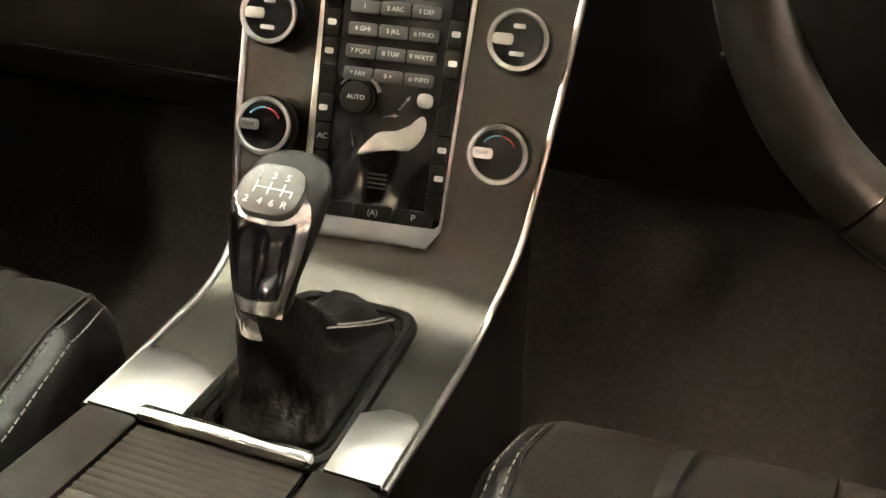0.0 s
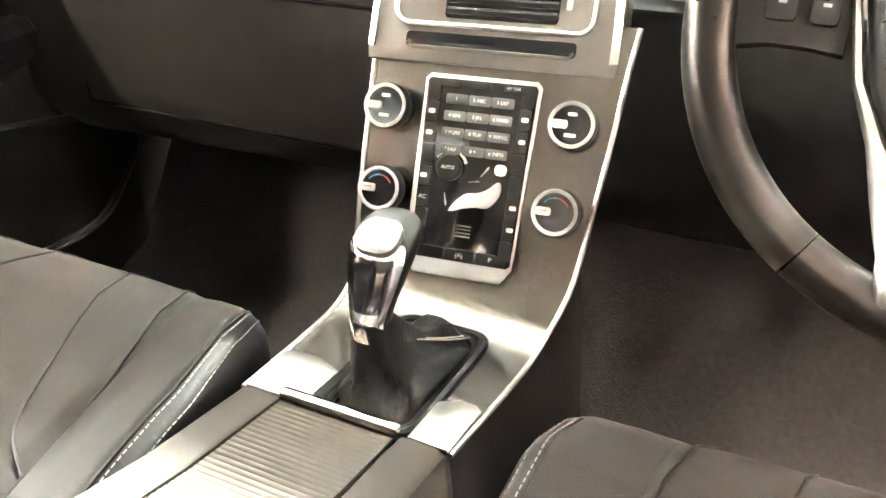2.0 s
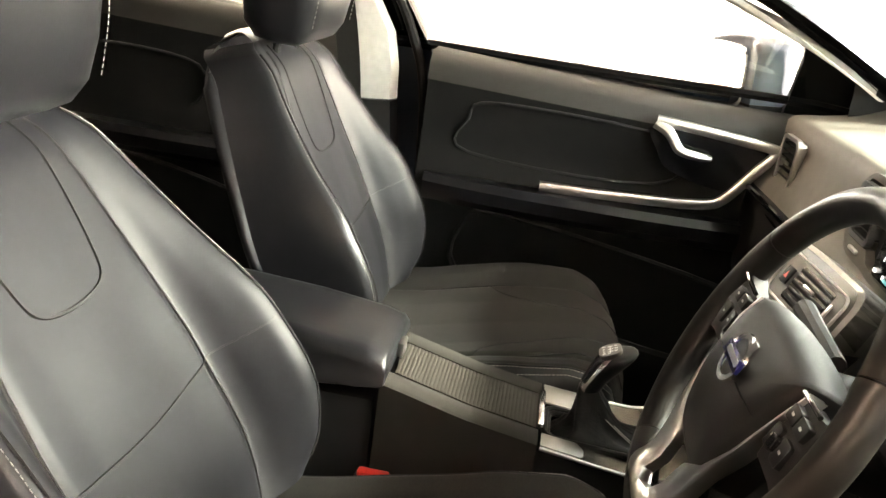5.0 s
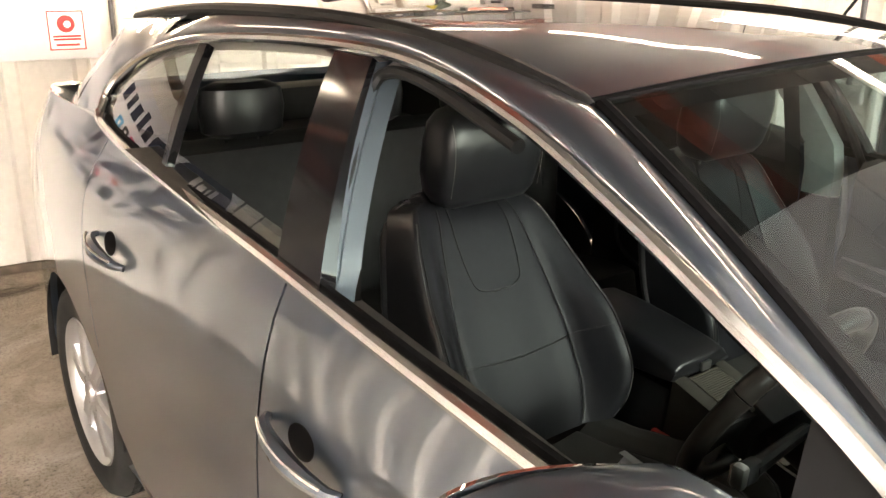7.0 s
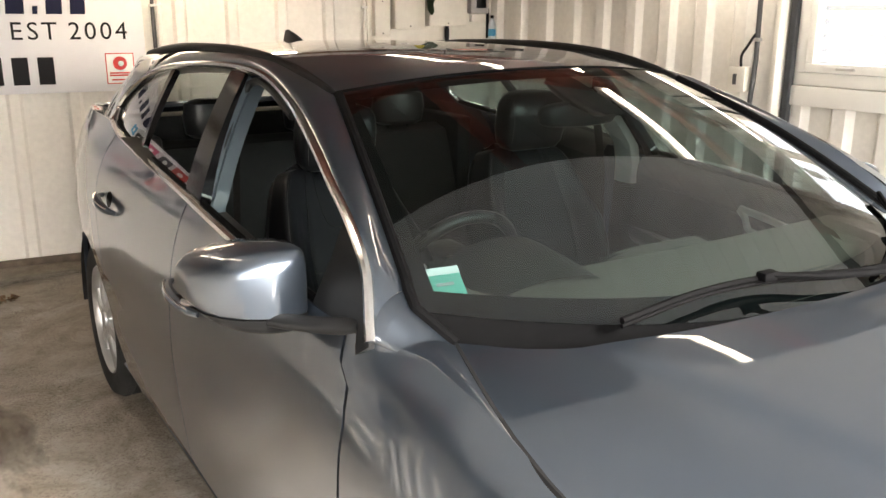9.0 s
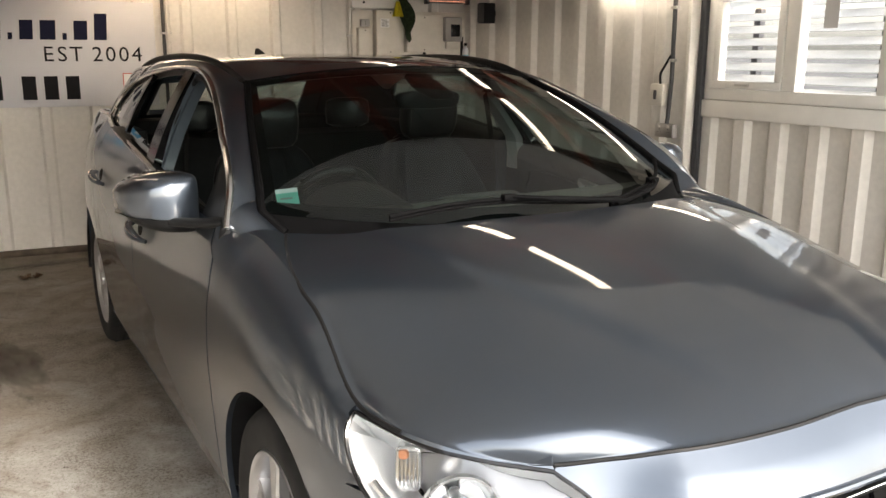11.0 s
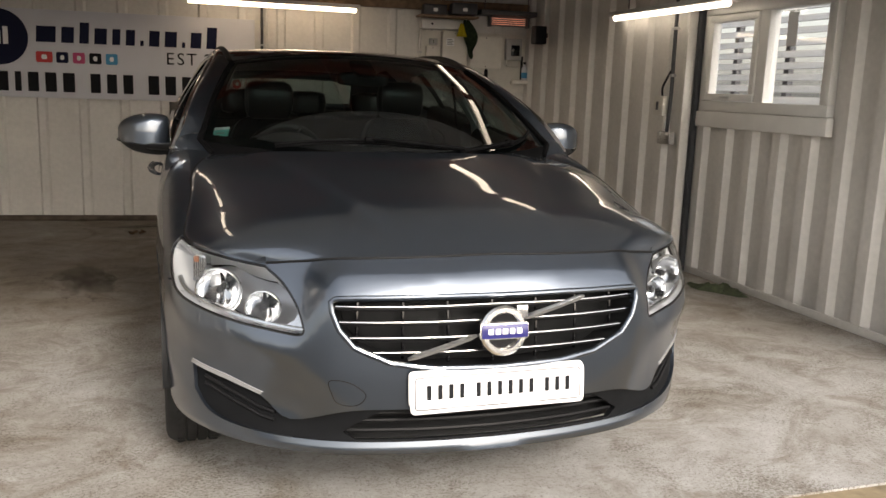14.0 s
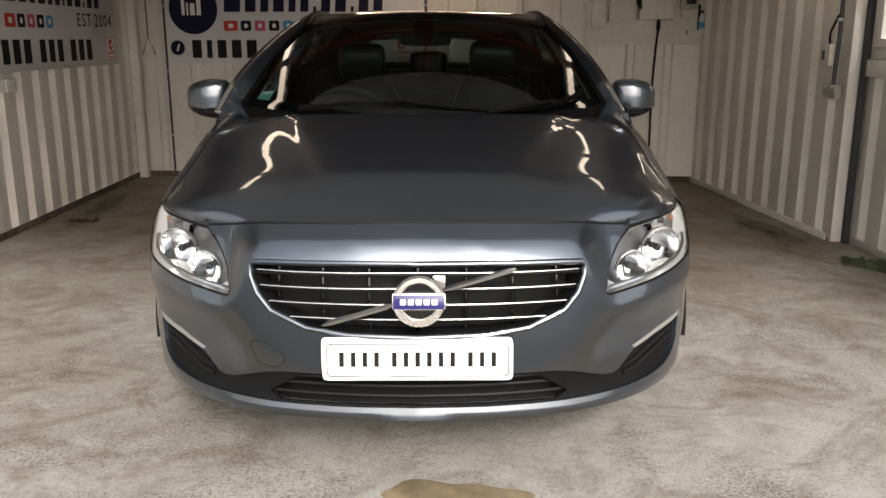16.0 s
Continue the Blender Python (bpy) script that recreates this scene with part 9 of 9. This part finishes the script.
# hub cushion
H0 = [(-.095, .036), (-.086, .043), (0, .047), (.086, .043), (.095, .036), (.089, .0), (.075, -.050), (.058, -.088), (.038, -.103), (0, -.107), (-.038, -.103), (-.058, -.088), (-.075, -.050), (-.089, .0)]
bm = bmesh.new()
secs = []
for s_, z in ((.96, -.055), (1.0, -.035), (1.0, -.022), (.96, -.010), (.86, -.003), (.6, .002), (.2, .004)):
    secs.append([(x * s_, -.028 + (y + .028) * s_, z - .008 * ((y + .028) / .07) ** 2 * (s_ > .5)) for x, y in spline(H0, 3, True)])
loft(bm, secs)
part("hub_cushion", bm, TRIM_BLACK, sw_ob, "black hub cushion", angle=70)
for sx in (-1, 1):
    bm = bmesh.new()
    tube(bm, [(sx * .032, -.010, .0035), (sx * .055, -.010, .0022), (sx * .080, -.011, -.003)], .0007, 5)
    part("hub_crease", bm, GLOSS_BLACK, sw_ob)
# silver V spoke
bm = bmesh.new()
for sx in (-1, 1):
    rows = []
    for x0, x1, y, z in ((.0975, .1005, .037, -.017), (.0945, .0995, .010, -.012), (.080, .0875, -.045, -.009), (.060, .072, -.080, -.008), (.030, .066, -.100, -.009), (.0245, .0625, -.112, -.010), (.0215, .056, -.132, -.010), (.0195, .052, -.143, -.006), (.018, .0515, -.149, -.003), (.0, .051, -.153, -.0015), (.0, .0495, -.161, -.001), (.0, .048, -.168, -.003), (.0, .046, -.174, -.010)):
        e = min(.004, (x1 - x0) * .25)
        rows.append([bm.verts.new((sx * x0, y, z - .014)), bm.verts.new((sx * x0, y, z - (.003 if x0 else 0))), bm.verts.new((sx * (x0 + e), y, z)), bm.verts.new((sx * (x1 - e), y, z)), bm.verts.new((sx * x1, y, z - .004)), bm.verts.new((sx * x1, y, z - .016))])
    for k in range(len(rows) - 1):
        for j in range(5):
            bm.faces.new((rows[k][j], rows[k + 1][j], rows[k + 1][j + 1], rows[k][j + 1]))
part("silver_spoke", bm, SATIN, sw_ob, "satin silver V spoke", angle=50)
# side spokes with keypads
for sx in (-1, 1):
    bm = bmesh.new()
    secs = []
    for x, y0, y1, z in ((.096, -.030, .030, -.020), (.118, -.028, .032, -.018), (.140, -.028, .036, -.018), (.172, -.034, .042, -.020)):
        secs.append([(sx * x, y0, z - .018), (sx * x, y0, z), (sx * x, (y0 + y1) / 2, z + .004), (sx * x, y1, z), (sx * x, y1, z - .018)])
    loft(bm, secs)
    part("side_spoke", bm, TRIM_BLACK, sw_ob, "black side spoke")
    bm = bmesh.new()
    tube(bm, spline([(sx * .100, .036, -.012), (sx * .120, .038, -.010), (sx * .146, .039, -.010)], 5), .0022, 8)
    part("spoke_edge", bm, GLOSS_BLACK, sw_ob)
    for (x, y, w, h, t) in ((.112, .020, .020, .014, 1), (.134, .020, .020, .014, 2), (.110, -.004, .016, .022, 3), (.135, -.004, .018, .022, 4)):
        keycap(sw_ob, sx * x, y, w, h, "", z=-.018, lift=.007, mt=BLACK_PLASTIC)
        part("key_mark", boxm(sx * x - .0024, sx * x + .0024, y - .0011, y + .0011, -.0112, -.0107), PRINT_GREY, sw_ob)
    if sx > 0:
        keycap(sw_ob, .122, -.004, .012, .012, "", z=-.014, lift=.007, mt=GLOSS_BLACK)
wb = new("wheel_badge")
wb.parent = sw_ob
wb.matrix_local = Matrix.Translation((0, .0, .0035))
bm = bmesh.new()
spin(bm, [(.0185, .0), (.0190, .0025), (.0245, .0025), (.0255, .0)], 40)
part("ring", bm, CHROME, wb)
bm = bmesh.new()
slab(bm, rounded(.054, .0135, .002), .001, .0042, bevel=.0008)
part("blue_bar", bm, BLUE, wb)
bm = bmesh.new()
slab(bm, rounded(.040, .006, .001), .0042, .0047)
part("bar_mark", bm, SATIN, wb)
bm = bmesh.new()
slab(bm, [(.013, .026), (.026, .026), (.026, .013), (.022, .013), (.013, .022)], .0, .003)
part("arrow", bm, CHROME, wb)

# inner mirror and sensor pod
im = new("inner_mirror")
im.parent = car
im["label"] = "black inner mirror on a sensor pod"
bm = bmesh.new()
MO = spline([(-.118, -.018), (-.112, .022), (0, .032), (.112, .022), (.118, -.018), (.09, -.030), (0, -.034), (-.09, -.030)], 4, True)
secs = []
for q, d in ((.86, -.030), (.97, -.020), (1.0, -.004), (1.0, .008), (.95, .013)):
    secs.append([(x * q, 1.845 + d - .10 * z, 1.300 + z * q) for x, z in MO])
loft(bm, secs)
part("mirror_shell", bm, BLACK_PLASTIC, im, "black mirror shell", angle=60)
bm = bmesh.new()
bm.faces.new([bm.verts.new((x * .93, 1.8585 - .10 * z, 1.300 + z * .93)) for x, z in MO])
part("mirror_face", bm, MIRROR, im, "mirror glass")
bm = bmesh.new()
secs = []
for v, w, h in ((.70, .030, .006), (.73, .042, .020), (.80, .050, .030), (.88, .052, .032), (.95, .050, .022)):
    ring_ = []
    for k in range(16):
        a = 2 * math.pi * k / 16
        u = w / .60 * math.copysign(abs(math.cos(a)) ** .5, math.cos(a))
        p = screen_at(np.array([u]), np.array([v]))[0]
        lift_ = h * (.5 + .5 * math.copysign(abs(math.sin(a)) ** .5, math.sin(a)))
        ring_.append((p[0], p[1] + .006 + lift_ * .45, p[2] - .010 - lift_ * .9))
    secs.append(ring_)
loft(bm, secs)
part("sensor_pod", bm, BLACK_PLASTIC, im, "black sensor pod", angle=60)

# ---- seats ----
def seat(cx, name, label, lean=0.0, drop=0.0):
    st = thing(name, label, "car seat", "front seats", m=INNER)

    def lift(a, side):
        """Height over the middle of the cushion across its width."""
        return float(np.interp(a, [0, .35, .56, .60, .64, .75, .86, .93, .975, 1.0], [0, .004, .012, .006, .013, .026, .033, .022, -.006, -side]))

    def cushion(w, t):
        y = lerp(1.985, 2.50, t)
        hw = float(np.interp(t, [0, .02, .05, .10, .18, .35, .7, 1], [.165, .198, .222, .246, .262, .276, .280, .272]))
        z = float(np.interp(t, [0, .02, .05, .10, .2, .5, .8, 1], [.545, .602, .640, .662, .672, .645, .606, .59]))
        front = .030 * w * w * (1 - t)
        flat = float(np.interp(t, [0, .15, .4, 1], [.2, .6, 1, 1]))
        if drop and w * cx < 0:
            hw *= lerp(.98, .90, min(1, t * 2))
        return (cx + w * hw, y + front, z - drop * min(1, t * 2) + lift(abs(w), .16) * (flat if abs(w) < .97 else 1))

    SPINE = curve1([0, .15, .4, .7, .9, 1.0], [2.470, 2.492 + .15 * lean, 2.545 + .4 * lean, 2.612 + .7 * lean, 2.655 + .9 * lean, 2.678 + lean])
    WIDE = curve1([0, .08, .22, .40, .58, .74, .87, .95, .985, 1.0], [.215, .246, .268, .268, .250, .226, .204, .182, .160, .128])
    BOLSTER = curve1([0, .10, .28, .45, .65, .85, 1.0], [.030, .062, .082, .074, .042, .018, .006])
    # across the back: flat middle, a groove, the slope of the bolster, its crest and its outer flank
    ACROSS = curve1([0, .30, .50, .545, .60, .70, .80, .86, .90], [.03, .02, .05, .0, .12, .55, .92, 1.0, .93])

    def back(w, t):
        a = abs(w)
        z = lerp(.62, 1.102 - drop, t)
        hw = float(WIDE(t))
        b = float(BOLSTER(t))
        q = float(ACROSS(min(a, .90))) * b
        if a > .90:
            k = (a - .90) / .10
            q = .93 * b - (b + .075) * k ** 1.6
        x = w * hw if a < .86 else math.copysign(hw * (.86 + (a - .86) * .9 + .012 * math.sin((a - .86) / .14 * math.pi)), w)
        # shoulders roll back
        roll = .030 * max(0, (t - .90) / .10) ** 2
        return (cx + x, float(SPINE(t)) - q * .93 + roll, z + q * .28 + .004 * math.sin(math.pi * t))

    def patch(nm, f, lo, hi, mt, lab="", nt=40):
        ws = sorted({lo, hi, *[w for w in np.linspace(-1, 1, 121) if lo < w < hi]})
        ts = sorted({*np.linspace(0, 1, nt), .01, .02, .035, .975, .985, .993})
        return grid_skin(nm, [[f(w, t) for w in ws] for t in ts], mt, st, lab, 70)

    def seam(f, path, off, r=.0022):
        bm = bmesh.new()
        tube(bm, [tuple(Vector(f(w, t)) + off) for w, t in path], r, 5)
        part("seam", bm, TRIM_BLACK, st)

    def stitches(f, path, off, r=.0006, n=64):
        P = [Vector(f(w, t)) + off for w, t in path]
        bm = bmesh.new()
        L = np.r_[0, np.cumsum([(P[k + 1] - P[k]).length for k in range(len(P) - 1)])]
        C = np.array(P)
        at = lambda d: tuple(np.interp(d, L, C[:, c]) for c in range(3))
        for k in range(int(L[-1] / .0062)):
            tube(bm, [at(k * .0062), at(k * .0062 + .0040)], r, 4)
        o = part("stitching", bm, STITCH, st, "pale stitched seam")
        o["kind"] = "stuff"

    up = Vector((0, 0, .0010))
    patch("cushion", cushion, -.60, .60, FABRIC, "dark fabric seat face")
    for sx in (-1, 1):
        lo, hi = sorted((sx * .60, sx * .88))
        patch("cushion_bolster", cushion, lo, hi, FABRIC)
        lo, hi = sorted((sx * .88, sx * 1.0))
        patch("cushion_edge", cushion, lo, hi, LEATHER, "black leather side")
        for w in (.895, .935):
            stitches(cushion, [(sx * w, t) for t in np.linspace(.03, .98, 50)], up)
        seam(cushion, [(sx * w, t) for w, t in spline([(.52, .02), (.56, .2), (.61, .5), (.60, .98)], 8)], Vector((0, 0, 0)), .0018)
        seam(cushion, [(sx * w, t) for w, t in spline([(.20, .015), (.22, .12), (.30, .30), (.44, .48), (.60, .55)], 8)], Vector((0, 0, 0)), .0016)
        seam(cushion, [(sx * .88, t) for t in np.linspace(.02, .98, 30)], Vector((0, 0, 0)), .0018)
    out = Vector((0, -.0010, .0004))
    patch("backrest", back, -.545, .545, SEAT_GREY, "dark grey leather seat face")
    for sx in (-1, 1):
        lo, hi = sorted((sx * .545, sx * .86))
        patch("backrest_bolster", back, lo, hi, SEAT_GREY, "dark grey leather bolster")
        lo, hi = sorted((sx * .86, sx * 1.0))
        patch("backrest_flank", back, lo, hi, LEATHER, "black leather outer flank")
        seam(back, [(sx * .545, t) for t in np.linspace(.02, .97, 40)], Vector((0, 0, 0)), .0024)
        seam(back, [(sx * .86, t) for t in np.linspace(.04, .97, 40)], out, .0018)
        stitches(back, [(sx * .885, t) for t in np.linspace(.06, .95, 60)], out, .0004)
        seam(back, [(sx * lerp(.545, .86, q), .365 + .035 * q) for q in np.linspace(0, 1, 10)], out * -1, .0016)
    seam(back, spline([(-.40, .985), (-.37, .86), (-.30, .70), (-.22, .635), (0, .618), (.22, .635), (.30, .70), (.37, .86), (.40, .985)], 8), Vector((0, 0, 0)), .0026)
    seam(back, [(w, .365 - .02 * (1 - (w / .545) ** 2)) for w in np.linspace(-.545, .545, 20)], Vector((0, 0, 0)), .0026)
    # seat front skirt and base
    rows = []
    for w in np.linspace(-1, 1, 15):
        a = cushion(w * .97, 0)
        rows.append([a, (a[0], a[1] + .01, .45), (a[0], a[1] + .05, .36)])
    grid_skin("front_skirt", rows, LEATHER, st)
    part("base", boxm(cx - .215, cx + .215, 2.04, 2.50, .335, .56, bevel=.03), TRIM_BLACK, st)
    for sx in (-1, 1):
        part("seat_rail", boxm(cx + sx * .19 - .02, cx + sx * .19 + .02, 2.0, 2.62, .262, .336, bevel=.006), BLACK_PLASTIC, st)
    # back shell, its sides and the roll of the shoulders
    ts = np.linspace(0, 1, 20)
    grid_skin("back_shell", [[(cx + (back(w, t)[0] - cx) * .98, float(SPINE(t)) + .095 + .035 * (1 - w * w) - .03 * max(0, (t - .9) / .1), back(w, t)[2]) for w in np.linspace(-1, 1, 13)] for t in ts], TRIM_BLACK, st, "black rear shell", 70)
    for sx in (-1, 1):
        rows = []
        for t in ts:
            e = back(sx, t)
            z_, y1 = e[2], float(SPINE(t)) + .095 - .03 * max(0, (t - .9) / .1)
            rows.append([(e[0] + sx * .006 * math.sin(math.pi * q), lerp(e[1], y1, q), z_) for q in np.linspace(0, 1, 6)])
        grid_skin("shell_side", rows, LEATHER, st, "", 80)
    rows = []
    for w in np.linspace(-1, 1, 17):
        e = back(w, 1.0)
        y1 = float(SPINE(1.0)) + .065 + .035 * (1 - w * w)
        rows.append([(e[0], lerp(e[1], y1, q), e[2] + .012 * math.sin(math.pi * q)) for q in np.linspace(0, 1, 6)])
    grid_skin("shoulder", rows, LEATHER, st, "", 80)
    # head restraint: a thick cushion that leans forward, with a stitched seam round its face
    secs = []
    for z, wd, y0, y1 in ((1.104, .088, 2.640, 2.700), (1.112, .112, 2.622, 2.722), (1.135, .126, 2.606, 2.738), (1.18, .133, 2.596, 2.742), (1.235, .134, 2.592, 2.736), (1.278, .130, 2.598, 2.726), (1.302, .116, 2.612, 2.712), (1.313, .085, 2.632, 2.698)):
        ring = []
        for j in range(36):
            a = 2 * math.pi * j / 36
            c, s_ = math.cos(a), math.sin(a)
            ring.append((cx + math.copysign(abs(c) ** .50, c) * wd, lean + (y0 + y1) / 2 + math.copysign(abs(s_) ** .62, s_) * (y1 - y0) / 2 - .014 * c * c, z - drop))
        secs.append(ring)
    bm = bmesh.new()
    loft(bm, secs)
    part("head_restraint", bm, LEATHER, st, "black leather head restraint", angle=70)
    for sx in (-1, 1):
        bm = bmesh.new()
        tube(bm, [(cx + sx * .05, 2.688 + lean, 1.05 - drop), (cx + sx * .05, 2.680 + lean, 1.13 - drop)], .007, 8)
        part("restraint_post", bm, BLACK_PLASTIC, st)
        P = [(cx + sx * .118, y + lean, z - drop) for y, z in spline([(2.604, 1.14), (2.596, 1.20), (2.598, 1.25), (2.612, 1.292)], 8)]
        bm = bmesh.new()
        for k in range(len(P) - 1):
            tube(bm, [Vector(P[k]), Vector(P[k]).lerp(Vector(P[k + 1]), .6)], .0006, 4)
        o = part("stitching", bm, STITCH, st, "pale stitched seam")
        o["kind"] = "stuff"
    # buckle
    bx = math.copysign(.117, cx)
    part("belt_buckle", boxm(bx - .010, bx + .010, 2.336, 2.388, .50, .600, bevel=.004), BLACK_PLASTIC, st, "black belt buckle")
    part("buckle_key", boxm(bx - .008, bx + .008, 2.340, 2.384, .6005, .608, bevel=.003), RED_PLASTIC, st, "red buckle key")
    return st


SEAT_GREY = mat("dark_grey_leather", (0.0075, 0.0075, 0.0092), 0.42, spec=0.14, vary=0.12, scale=60, bump=0.04, bscale=700, rvary=0.015)
seat(-.372, "driver_seat", "black leather and dark fabric driver's seat with pale stitching", .075, .024)
seat(.372, "passenger_seat", "black leather and dark fabric front passenger seat with pale stitching")

# rear bench
bench = thing("rear_bench", "black three-place rear bench with head restraints", "car seat")
bm = bmesh.new()
loft(bm, [[(x, y, z) for y, z in spline([(2.98, .36), (2.97, .55), (3.02, .60), (3.30, .575), (3.46, .56), (3.46, .36)], 3, True)] for x in np.linspace(-.66, .66, 9)])
part("bench_cushion", bm, TRIM_BLACK, bench)
bm = bmesh.new()
loft(bm, [[(x, y, z) for y, z in spline([(3.40, .56), (3.37, .66), (3.47, 1.00), (3.53, 1.045), (3.60, 1.02), (3.53, .58)], 3, True)] for x in np.linspace(-.64, .64, 9)])
part("bench_back", bm, TRIM_BLACK, bench)
for x in (-.42, 0, .42):
    secs = []
    for z, wd, y0, y1 in ((1.07, .09, 3.50, 3.60), (1.085, .12, 3.485, 3.61), (1.15, .128, 3.48, 3.61), (1.205, .12, 3.49, 3.60), (1.222, .08, 3.51, 3.58)):
        secs.append([(x + math.copysign(abs(math.cos(a)) ** .6, math.cos(a)) * wd, (y0 + y1) / 2 + math.sin(a) * (y1 - y0) / 2, z) for a in np.linspace(0, 2 * math.pi, 21)[:-1]])
    bm = bmesh.new()
    loft(bm, secs)
    part("head_restraint", bm, LEATHER, bench)
    for sx in (-1, 1):
        bm = bmesh.new()
        tube(bm, [(x + sx * .05, 3.55, 1.02), (x + sx * .05, 3.55, 1.085)], .006, 6)
        part("restraint_post", bm, BLACK_PLASTIC, bench)
